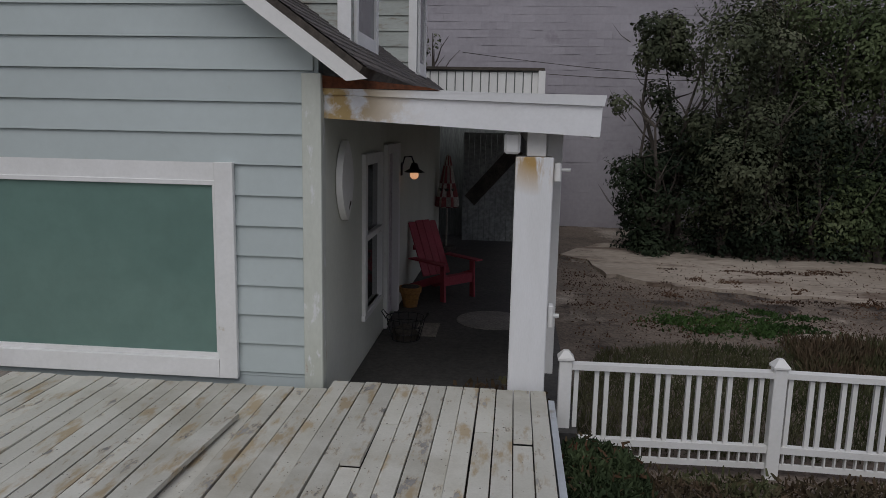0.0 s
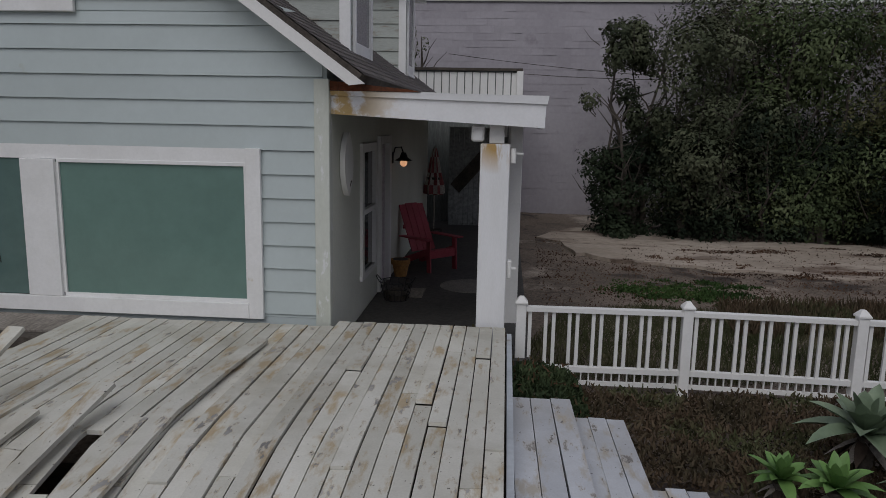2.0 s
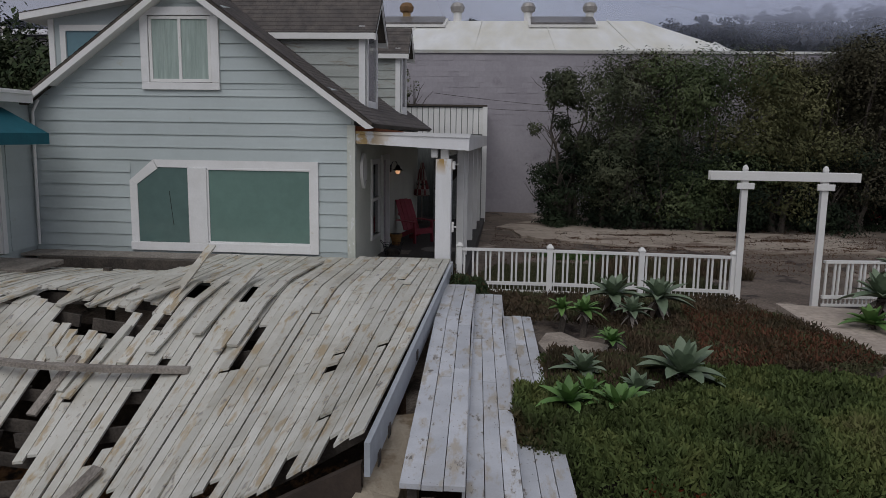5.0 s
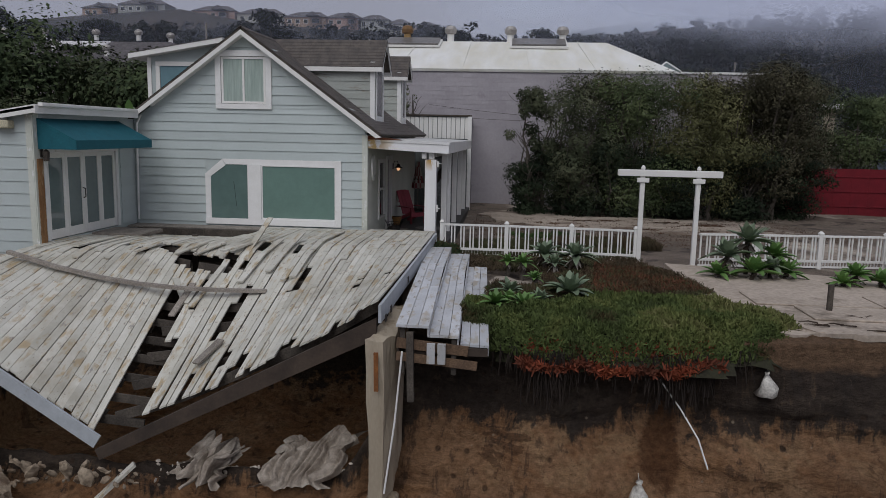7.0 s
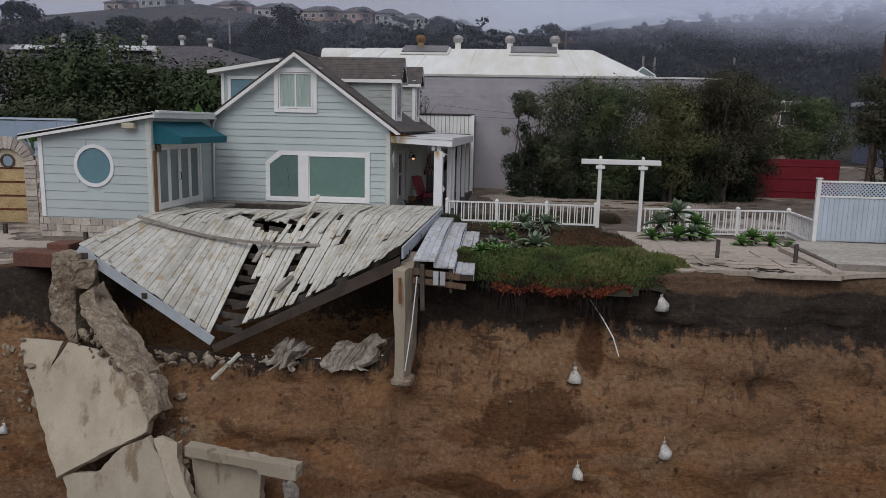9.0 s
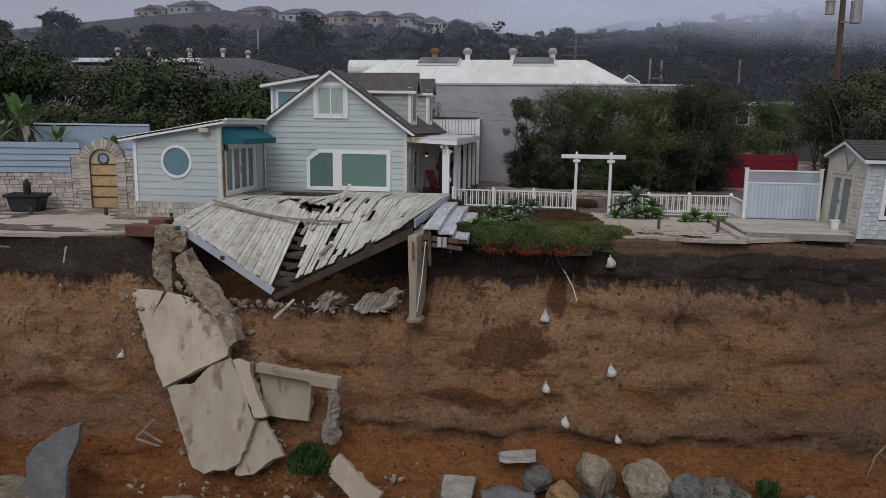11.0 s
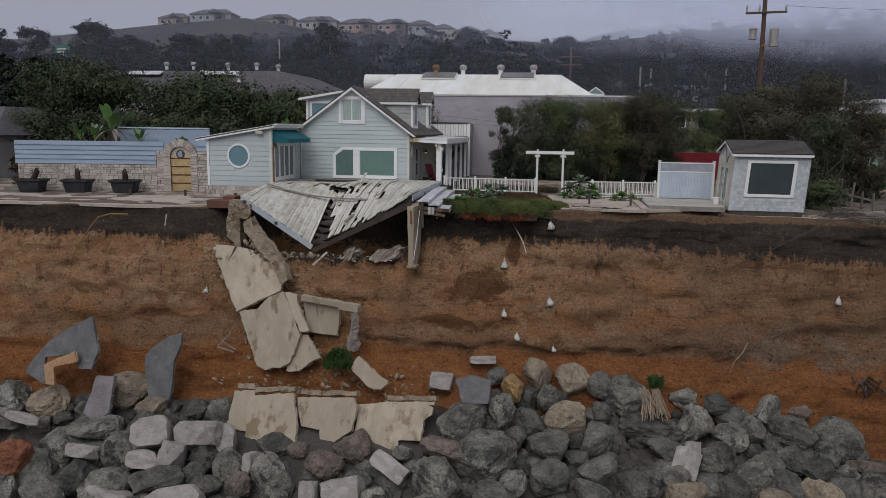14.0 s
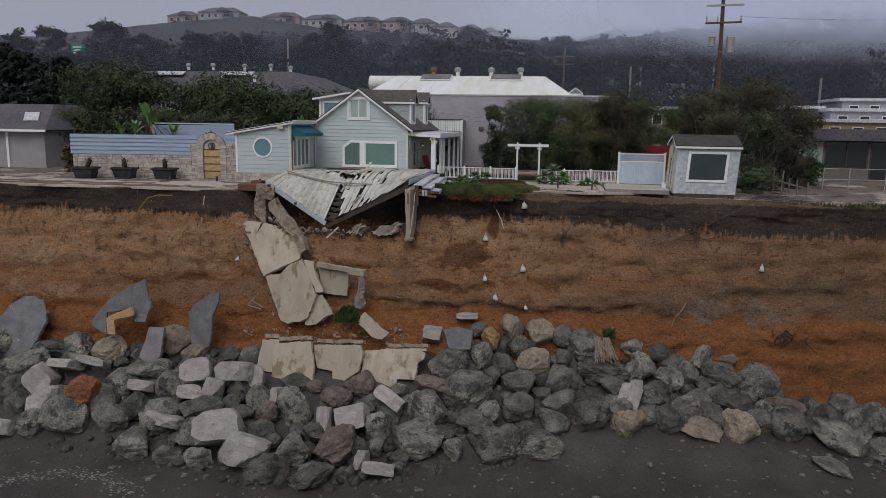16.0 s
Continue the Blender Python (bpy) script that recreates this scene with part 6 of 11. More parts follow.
for s in (-1, 1):
    z = -0.92
    while z < GZ - 0.02:
        h = min(rs.uniform(0.14, 0.24), GZ - z)
        a, b = (GC + 0.59, GC + 0.98) if s > 0 else (GC - 0.98, GC - 0.59)
        part("stone", wall_box(a, b, z + 0.01, z + h - 0.01, 0.0, 0.05 + rs.uniform(-0.012, 0.015)), STONE, arch)
        z += h
# gate leaf: tan boards, rusty straps, round hole
gl = thing("gate_door", "arched tan wooden gate door with rusty straps and a round hole", "door")
TAN = mat("tan_gate_paint", (0.50, 0.36, 0.18), (0.42, 0.30, 0.15), scale=4, fine=25, rough=0.7, bump=0.3, rand=0.12, stain=(0.25, 0.12, 0.05), stain_scale=4, stain_cut=0.62)
for k in range(4):
    z0 = -0.85 + k * 0.49
    part("panel", wall_box(GC - 0.57, GC + 0.57, z0 + 0.02, z0 + 0.46, -0.14, -0.08), TAN, gl)
    part("strap", wall_box(GC - 0.57, GC + 0.57, z0 + 0.455, z0 + 0.52, -0.13, -0.065), mat("rust", (0.16, 0.05, 0.02)), gl, "rusted strap")
bm = bmesh.new()
hc, hr = (GC + 0.0, 1.36), 0.20
N = 24
vi, vo, wi, wo = [], [], [], []
for k in range(N):
    a = math.tau * k / N
    c, s = math.cos(a), math.sin(a)
    ti, zi = hc[0] + hr * c, hc[1] + hr * s
    if s >= -0.2:
        to, zo = GC + 0.57 * c, GZ + 0.57 * max(s, -0.2)
    else:
        to, zo = GC + 0.57 * max(-1, min(1, c * 1.4)), 1.14
    for lst, t, z, o in ((vi, ti, zi, -0.08), (vo, to, zo, -0.08), (wi, ti, zi, -0.14), (wo, to, zo, -0.14)):
        lst.append(bm.verts.new(on_wall(t, z, o)))
for k in range(N):
    j = (k + 1) % N
    bm.faces.new((vi[k], vi[j], vo[j], vo[k]))
    bm.faces.new((wi[j], wi[k], wo[k], wo[j]))
    bm.faces.new((vi[j], vi[k], wi[k], wi[j]))
    bm.faces.new((vo[k], vo[j], wo[j], wo[k]))
part("arched_top", bm, mat("cream_gate_panel", (0.55, 0.48, 0.36), (0.47, 0.41, 0.30), scale=4, fine=25, rough=0.7), gl)
bm = bmesh.new()
rows_ = []
for r, o in ((hr - 0.02, -0.08), (hr - 0.02, -0.04), (hr + 0.05, -0.04), (hr + 0.05, -0.08)):
    rows_.append([bm.verts.new(on_wall(hc[0] + r * math.cos(math.tau * k / 24), hc[1] + r * math.sin(math.tau * k / 24), o)) for k in range(24)])
for a, b in zip(rows_, rows_[1:]):
    for k in range(24):
        bm.faces.new((a[k], a[(k + 1) % 24], b[(k + 1) % 24], b[k]))
part("ring", bm, mat("bronze_ring", (0.12, 0.09, 0.07), rough=0.5, metal=0.6), gl)
# blue boards on the wall
LBL = mat("pale_blue_board", (0.50, 0.57, 0.64), (0.44, 0.51, 0.58), scale=1.5, fine=20, rough=0.6, bump=0.15, rand=0.05, stain=(0.42, 0.32, 0.2), stain_cut=0.72, fine_amt=0.08)
BLUEB = mat("blue_grey_board", (0.33, 0.40, 0.50), (0.27, 0.335, 0.42), scale=1, fine=15, rough=0.65, bump=0.2, rand=0.06, fine_amt=0.1, stretch=(0.5, 0.5, 3))
screen = thing("board_screen", "blue-grey lapped board screen on the stone wall", "fence")
z = 0.73
while z < 2.02:
    z1 = min(z + 0.27, 2.06)
    t0 = 3.27 if z < 1.5 else GC + 0.98
    for a, b in (((t0, WEND + 0.12),) if z < 1.4 else ((t0, WEND + 0.12), (-0.95, GC - 0.98))):
        bm = bmesh.new()
        hexa(bm, [on_wall(a, z, -0.1), on_wall(b, z, -0.1), on_wall(b, z, 0.03), on_wall(a, z, 0.03), on_wall(a, z1, -0.1), on_wall(b, z1, -0.1), on_wall(b, z1, -0.02), on_wall(a, z1, -0.02)])
        part("board", bm, BLUEB, screen)
    z = z1 + 0.002
# stones under the wing
foot = tagged(thing("wing_footing", "low pale stone footing under the wing", "wall"), kind="structure")
for r in range(3):
    t = 0.05
    while t < WL:
        w = rs.uniform(0.2, 0.45)
        a, b = WA + wu * t + wn_out * 0.0, WA + wu * min(WL + 0.1, t + w - 0.015) + wn_out * 0.0
        z0 = -0.92 + r * 0.225
        o = wn_out * (0.03 + rs.uniform(0, 0.03))
        bm = bmesh.new()
        hexa(bm, [(*v.xy, z0) for v in (a, b, b + o, a + o)] + [(*v.xy, z0 + 0.21) for v in (a, b, b + o, a + o)])
        part("stone", bm, STONE, foot)
        t += w
# plant tubs on the path
BLACKP = mat("black_plastic_tub", (0.02, 0.021, 0.024), (0.035, 0.037, 0.04), scale=3, fine=20, rough=0.55, bump=0.2)
TWIG = mat("dead_brown_plant", (0.05, 0.035, 0.025), (0.03, 0.02, 0.015), scale=5, fine=20, rough=0.9)


def tub(x, y, z, lean):
    t = thing("plant_tub", "large black plastic tub holding a dead plant stump", "planter", group="tubs along the stone wall", m=pose(x, y, z, 0, 0, 12))
    bm = bmesh.new()
    rings = [(0.56, 0.0), (0.60, 0.10), (0.70, 0.62), (0.82, 0.70), (0.82, 0.80), (0.72, 0.80), (0.66, 0.66)]
    vs = []
    for r, h in rings:
        a = r
        c = 0.12
        vs.append([bm.verts.new(v) for v in ((-a + c, -a * 0.7, h), (a - c, -a * 0.7, h), (a, -a * 0.7 + c, h), (a, a * 0.7 - c, h), (a - c, a * 0.7, h), (-a + c, a * 0.7, h), (-a, a * 0.7 - c, h), (-a, -a * 0.7 + c, h))])
    for a, b in zip(vs, vs[1:]):
        for k in range(8):
            bm.faces.new((a[k], a[(k + 1) % 8], b[(k + 1) % 8], b[k]))
    bm.faces.new(vs[0][::-1])
    bm.faces.new(vs[-1])
    part("tub", bm, BLACKP, t)
    bm = tube([(0, 0, 0.64), (0.02 + lean * 0.3, 0, 0.95), (lean * 0.6, 0, 1.25), (lean * 0.5, 0.02, 1.42)], [0.13, 0.16, 0.14, 0.05], 8)
    rr = random.Random(int(x * 7))
    for k in range(16):
        a = rr.uniform(0, math.tau)
        h = rr.uniform(0.8, 1.35)
        bar((lean * 0.4, 0, h), (lean * 0.4 + 0.26 * math.cos(a), 0.26 * math.sin(a), h + rr.uniform(-0.15, 0.2)), 0.05, 0.012, bm=bm)
    part("dead_plant", bm, TWIG, t)


for t, lean in ((10.05, 0.55), (7.45, 0.0), (4.75, 0.0)):
    p = on_wall(t, 0, 1.0)
    tub(p.x, p.y, -0.92, lean)
for x, y in ((-14.2, 1.6), (-10.7, 0.5), (-17.2, 1.0)):
    tagged(part("bollard_stub", box(x - 0.06, x + 0.06, y - 0.05, y + 0.05, -1.0, -0.55, 0.01), DARKWOOD), "short dark wooden stake in the path", "stake", "stakes by the path")

# pale concrete path in front of the stone wall
p_out = [(-40, -3.2), (-30, -3.5), (-22, -3.9), (-18, -3.55), (-15, -3.75), (-12, -3.45), (-10.3, -2.2), (-9.6, -0.6), (-9.3, 1.38), (-12.8, 1.38), (-12.9, 4.2), (-25.4, 1.75), (-40, -0.5)]
PATHS = tagged(part("path", slab([(x, y, -0.88) for x, y in p_out], 0.14, normal=(0, 0, 1)), PATHC), "cracked pale concrete path broken off at the cliff edge", "path", kind="structure")

# ---- garden path on the right, with slabs ----
g_out = [(6.0, 3.6), (6.0, 5.8), (8.2, 5.3), (11.2, 4.2), (11.3, 2.6), (11.8, 1.2), (12.8, -0.35), (11.3, -0.9), (10.9, -1.12), (10.75, -1.30), (10.1, -1.34), (9.6, -1.42), (9.1, -1.33), (8.75, -1.38), (8.5, -1.12), (8.1, -1.2), (7.7, -1.02), (7.3, -1.1), (6.6, 0.6), (5.8, 2.4)]
tagged(part("garden_path", slab([(x, y, -0.64) for x, y in g_out], 0.12, normal=(0, 0, 1)), PATHC), "pale worn garden path of broken concrete", "path", kind="structure")
for x0, x1, y0, y1 in ((7.6, 9.6, -0.2, 0.9), (9.66, 10.5, -0.35, 0.8), (6.9, 9.4, 1.0, 2.2), (9.46, 10.3, 0.9, 2.1)):
    bm = box(x0, x1, y0, y1, -0.638, -0.60, 0.01)
    tagged(part("paving_slab", bm, PATHC), "worn pale paving slab set in the garden path", "paving slab", "garden path slabs")
for x, y in ((8.15, 0.55), (10.15, 0.25)):
    tagged(part("stake", box(x - 0.05, x + 0.05, y - 0.04, y + 0.04, -0.7, -0.08, 0.01), DARKWOOD), "short dark wooden stake beside the path", "stake", "stakes by the path")
rd_ = random.Random(77)
for x0, y0, n in ((7.9, -0.62, 5), (8.95, -0.95, 9), (9.35, -1.05, 7), (8.4, 0.0, 4), (10.1, -0.1, 5)):
    bm = bmesh.new()                              # dead roots and scraps lying along the broken lip
    for k in range(n):
        p0 = Vector((x0 + rd_.uniform(-0.4, 0.4), y0 + rd_.uniform(-0.12, 0.12), -0.615))
        p1 = p0 + Vector((rd_.uniform(-0.5, 0.5), rd_.uniform(-0.2, 0.1), 0.0))
        tube([p0, p0.lerp(p1, 0.5) + Vector((0, rd_.uniform(-0.08, 0.08), rd_.uniform(0.0, 0.03))), p1], [0.016, 0.014, 0.006], 5, bm=bm)
    tagged(part("dead_roots", bm, TWIG), "tangle of dead dark roots lying on the broken path", "dead roots", "root tangles", kind="stuff")

# ---- small shed on the cliff edge ----
shed = thing("garden_shed", "small grey shingled shed with one large window, perched on the edge", "shed")
SHX0, SHX1, SHY0, SHY1, SHB, SHT = 14.80, 18.22, 0.28, 3.85, -0.68, 2.14
SHW = mat("grey_wall_shingle", (0.52, 0.545, 0.55), (0.44, 0.465, 0.475), scale=2, fine=20, rough=0.75, bump=0.3, rand=0.14, stain=(0.22, 0.20, 0.17), stain_cut=0.70, stain_scale=3, fine_amt=0.15)
OCH = mat("ochre_stained_white", (0.60, 0.55, 0.43), (0.62, 0.60, 0.54), scale=2, fine=20, rough=0.7, stain=(0.4, 0.25, 0.1), stain_cut=0.60)
WX0, WX1, WZ0, WZ1 = 15.44, 17.62, 0.03, 1.74
for x0, x1, z0, z1 in ((SHX0, WX0, SHB, SHT), (WX1, SHX1, SHB, SHT), (WX0, WX1, SHB, WZ0), (WX0, WX1, WZ1, SHT)):
    part("wall", box(x0, x1, SHY0, SHY0 + 0.12, z0, z1), SHW, shed)
part("wall", box(SHX1 - 0.12, SHX1, SHY0 + 0.12, SHY1, SHB, SHT), SHW, shed)
part("wall", box(SHX0, SHX1 - 0.12, SHY1 - 0.12, SHY1, SHB, SHT), SHW, shed)
for y0, y1, z0, z1 in ((SHY0 + 0.12, 1.15, SHB, SHT), (3.3, SHY1 - 0.12, SHB, SHT), (1.15, 3.3, 1.55, SHT)):
    part("wall", box(SHX0, SHX0 + 0.12, y0, y1, z0, z1), SHW, shed)
SRY, SRZ = 2.15, 2.70
for k in range(18):                               # lapped boards on the door side
    z0 = SHB + 0.15 * k
    for a, b in ((SHY0, 1.14), (3.31, SHY1)) if z0 < 1.5 else ((SHY0, SHY1),):
        if z0 < SHT - 0.1:
            part("lap_board", slab([(SHX0 - 0.022, a, z0), (SHX0 - 0.022, b, z0), (SHX0 - 0.006, b, z0 + 0.147), (SHX0 - 0.006, a, z0 + 0.147)], 0.012, normal=(-1, 0, 0)), OCH, shed)
part("gable", slab([(SHX0, SHY0, SHT), (SHX0, SHY1, SHT), (SHX0, SRY, SRZ - 0.04)], 0.1, normal=(-1, 0, 0)), SHW, shed)
part("gable", slab([(SHX1, SHY0, SHT), (SHX1, SHY1, SHT), (SHX1, SRY, SRZ - 0.04)], 0.1, normal=(1, 0, 0)), SHW, shed)
rr = random.Random(8)
z = SHB + 0.02
while z < SHT - 0.02:
    h = 0.155
    x = SHX0 - rr.uniform(0, 0.1)
    while x < SHX1:
        w = rr.uniform(0.09, 0.19)
        a, b = max(SHX0, x) + 0.003, min(SHX1, x + w) - 0.003
        za, zb = z + rr.uniform(-0.008, 0.008), min(z + h, SHT)
        if b - a > 0.03 and not (b > WX0 - 0.02 and a < WX1 + 0.02 and zb > WZ0 + 0.02 and za < WZ1 - 0.02) and rr.random() > 0.012:
            bm = bmesh.new()
            hexa(bm, [(a, SHY0, za), (b, SHY0, za), (b, SHY0 - 0.018, za), (a, SHY0 - 0.018, za), (a, SHY0, zb), (b, SHY0, zb), (b, SHY0 - 0.006, zb), (a, SHY0 - 0.006, zb)])
            part("wall_shingle", bm, SHW, shed)
        x += w
    z += h
for s, y0 in ((-1, SHY0 - 0.16), (1, SHY1 + 0.16)):
    slope = (SRZ - SHT) / (SRY - SHY0)
    ze = SRZ - slope * abs(y0 - SRY)
    part("roof_deck", slab([(SHX0 - 0.18, SRY, SRZ), (SHX1 + 0.08, SRY, SRZ), (SHX1 + 0.08, y0, ze), (SHX0 - 0.18, y0, ze)], 0.05, normal=(0, s * slope, 1)), DARKWOOD, shed)
    bm = bmesh.new()
    for i in range(12):
        f0, f1 = i / 12, (i + 1.15) / 12
        x = SHX0 - 0.18
        while x < SHX1 + 0.08:
            w = rr.uniform(0.2, 0.34)
            x1 = min(SHX1 + 0.08, x + w - 0.006)
            slab([(x, SRY + (y0 - SRY) * f0, SRZ + (ze - SRZ) * f0 + 0.008), (x1, SRY + (y0 - SRY) * f0, SRZ + (ze - SRZ) * f0 + 0.008),
                  (x1, SRY + (y0 - SRY) * f1, SRZ + (ze - SRZ) * f1 + 0.022), (x, SRY + (y0 - SRY) * f1, SRZ + (ze - SRZ) * f1 + 0.022)], 0.008, bm=bm, normal=(0, s * slope, 1))
            x += w
    tagged(part("roof_shingles", bm, SHINGLE, shed, "dark worn roof shingles"), kind="stuff")
    part("eave_board", box(SHX0 - 0.17, SHX1 + 0.07, y0 - 0.02 * (s < 0) - 0.01, y0 + 0.02, ze - 0.16, ze - 0.045, 0.004), WHITE, shed)
    part("rake_board", slab([(SHX0 - 0.18, SRY, SRZ - 0.03), (SHX0 - 0.18, y0, ze - 0.03), (SHX0 - 0.18, y0, ze - 0.15), (SHX0 - 0.18, SRY, SRZ - 0.15)], 0.03, normal=(-1, 0, 0)), WHITE, shed)
sw = new("shed_window")
sw.parent = shed
for x0, x1, z0, z1 in ((WX0 - 0.04, WX1 + 0.04, WZ1 - 0.11, WZ1 + 0.02), (WX0 - 0.04, WX1 + 0.04, WZ0 - 0.02, WZ0 + 0.12), (WX0 - 0.04, WX0 + 0.11, WZ0 + 0.122, WZ1 - 0.112), (WX1 - 0.11, WX1 + 0.04, WZ0 + 0.122, WZ1 - 0.112)):
    part("window_frame", box(x0, x1, SHY0 - 0.055, SHY0 + 0.03, z0, z1, 0.006), TRIM, sw)
part("pane", box(WX0 + 0.11, WX1 - 0.11, SHY0 - 0.02, SHY0 - 0.01, WZ0 + 0.12, WZ1 - 0.11), glass_mat("shed_glass", (0.05, 0.065, 0.07), 0.06), sw, "grey reflecting pane")
for x in (SHX0, SHX1):
    part("corner_board", box(x - 0.02, x + 0.02 if x == SHX1 else x + 0.09, SHY0 - 0.025, SHY0 + 0.06, SHB, SHT, 0.004), SHW, shed)
sd = new("shed_door")
sd.parent = shed
for y0, y1, z0, z1 in ((1.15, 1.25, -0.62, 1.55), (3.2, 3.3, -0.62, 1.55), (1.25, 3.2, 1.45, 1.55)):
    part("door_frame", box(SHX0 - 0.05, SHX0 + 0.06, y0, y1, z0, z1, 0.004), OCH, sd)
for y0 in (1.26, 2.23):
    leaf = new("door_leaf")
    leaf.parent = sd
    for a, b, z0, z1 in ((y0, y0 + 0.14, -0.6, 1.44), (y0 + 0.82, y0 + 0.96, -0.6, 1.44), (y0 + 0.142, y0 + 0.818, -0.6, -0.30), (y0 + 0.142, y0 + 0.818, 1.30, 1.44)):
        part("stile", box(SHX0 - 0.02, SHX0 + 0.03, a, b, z0, z1, 0.004), OCH, leaf)
    part("pane", box(SHX0, SHX0 + 0.012, y0 + 0.14, y0 + 0.82, -0.30, 1.30), GREYGL, leaf)
    part("door_handle", tube([(SHX0 - 0.02, y0 + (0.9 if y0 < 2 else 0.06), 0.4), (SHX0 - 0.06, y0 + (0.9 if y0 < 2 else 0.06), 0.42), (SHX0 - 0.06, y0 + (0.9 if y0 < 2 else 0.06), 0.52)], 0.012), DARKWOOD, leaf)
for k in range(3):
    part("cord_swag", tube([(SHX0 - 0.04, 1.3 + 0.12 * k, 2.05 - 0.1 * k), (SHX0 - 0.06, 1.75, 1.75 - 0.10 * k), (SHX0 - 0.04, 2.35 - 0.1 * k, 2.3 - 0.12 * k)], 0.012, 5), RAWWOOD, shed)
part("skirt_beam", box(SHX0 + 0.02, SHX1 - 0.02, SHY0 + 0.02, SHY0 + 0.12, -0.92, SHB - 0.002, 0.006), DARKWOOD, shed, "dark skirt beam")
part("skirt_beam", box(SHX0 + 0.02, SHX0 + 0.12, SHY0 + 0.12, SHY1, -0.92, SHB - 0.002, 0.006), DARKWOOD, shed)
for x in (15.0, 17.7):
    part("pier_block", box(x, x + 0.35, SHY0 + 0.04, SHY0 + 0.45, -1.25, -0.91, 0.02), CONCG, shed)
for ob in shed.children_recursive:                # the whole shed racks sideways
    if ob.type == "MESH":
        for v in ob.data.vertices:
            v.co.x += 0.055 * max(0.0, v.co.z - SHB)
bu = thing("bucket", "white plastic bucket standing by the shed door", "bucket", m=pose(14.35, 1.05, -0.462))
part("pail", tube([(0, 0, 0), (0, 0, 0.02), (0, 0, 0.30), (0, 0, 0.32)], [0.12, 0.125, 0.155, 0.165], 16), WHITE, bu)
part("rim", tube([(0.165 * math.cos(math.tau * k / 16), 0.165 * math.sin(math.tau * k / 16), 0.32) for k in range(17)], 0.012, 5), TRIM, bu)
# platform and lattice screen
plat = thing("platform", "low pale plank platform beside the shed", "platform")
PLATW = mat("weathered_platform", (0.46, 0.425, 0.365), (0.36, 0.33, 0.285), scale=2, fine=25, rough=0.8, bump=0.3, rand=0.1, stretch=(0.3, 1, 1))
for k in range(27):
    y0 = -0.45 + k * 0.15
    xl = 10.92 + 0.02 * y0
    part("plank", box(xl + rr.uniform(-0.02, 0.02), 14.66 if y0 > 0.3 else 14.5, y0, y0 + 0.143, -0.50, -0.462, 0.004), PLATW, plat)
part("fascia", box(10.93, 14.48, -0.50, -0.455, -0.70, -0.465, 0.005), RAWWOOD, plat)
part("fascia", bar((10.90, -0.44, -0.6), (10.95, 3.5, -0.6), 0.04, 0.2), RAWWOOD, plat)
for x in (11.2, 12.8, 14.2):
    part("leg", box(x, x + 0.12, -0.40, -0.28, -1.05, -0.505), DARKWOOD, plat)
part("curb_step", bar((10.70, -1.25, -0.60), (10.62, 2.6, -0.57), 0.34, 0.10), PATHC, plat, "pale kerb along the platform")
scr = thing("lattice_screen", "tall pale blue board screen with white lattice on top", "fence")
SX0, SX1, SY = 11.93, 14.72, 3.72
for x in (SX0 - 0.06, SX1 - 0.06):
    part("post", box(x - 0.06, x + 0.06, SY - 0.06, SY + 0.06, -0.7, 1.50, 0.006), WHITE, scr)
    part("post_cap", box(x - 0.085, x + 0.085, SY - 0.085, SY + 0.085, 1.503, 1.545, 0.01), WHITE, scr)
n = 18
for k in range(n):
    x = SX0 + (SX1 - 0.12 - SX0) * k / n
    part("board", box(x + 0.003, x + (SX1 - 0.12 - SX0) / n - 0.003, SY - 0.015, SY + 0.015, -0.44, 0.93, 0.003), LBL, scr)
for z in (0.93, 1.40):
    part("rail", box(SX0, SX1 - 0.12, SY - 0.035, SY + 0.035, z + 0.002, z + 0.06, 0.004), WHITE, scr)
for s in (-1, 1):
    k = 0
    for i in range(28):
        x = SX0 - 0.38 + i * 0.115
        a = [x, 0.992]
        b = [x + 0.405, 1.397]
        if a[0] < SX0:
            a = [SX0, a[1] + (SX0 - a[0])]
        if b[0] > SX1 - 0.12:
            b = [SX1 - 0.12, b[1] - (b[0] - SX1 + 0.12)]
        if b[0] - a[0] < 0.03:
            continue
        if s < 0:
            a[1], b[1] = 2.389 - a[1], 2.389 - b[1]
        part("lattice_slat", bar((a[0], SY - 0.008 * s, a[1]), (b[0], SY - 0.008 * s, b[1]), 0.008, 0.035), LBL, scr)

# worn concrete pad on the dirt lot
rp = random.Random(91)
pad = [(0.6, 16.0), (1.2, 14.2), (2.4, 13.4), (4.2, 13.0), (6.5, 12.6), (9.0, 12.4), (11.5, 12.8), (11.0, 14.0), (8.5, 14.6), (9.5, 15.6), (7.0, 16.2), (4.5, 16.0), (3.0, 16.8), (1.4, 17.4)]
out = []
for i, (x, y) in enumerate(pad):
    x2, y2 = pad[(i + 1) % len(pad)]
    for k in range(5):
        f = k / 5
        out.append((x + (x2 - x) * f + rp.uniform(-0.18, 0.18), y + (y2 - y) * f + rp.uniform(-0.18, 0.18)))
PADM = mat("worn_pale_pad", (0.40, 0.34, 0.28), (0.30, 0.25, 0.20), scale=0.6, fine=9, rough=0.95, bump=0.4, stain=(0.15, 0.11, 0.085), stain_scale=0.75, stain_cut=0.52, stretch=(0.6, 1.6, 1), fine_amt=0.2)
tagged(part("old_pavement", slab([(x, y, -0.705 + 0.0333 * (y - 10)) for x, y in out], 0.12, normal=(0, -0.033, 1)), PADM), "worn pale concrete pad stained with leaf litter", "pavement", kind="structure")

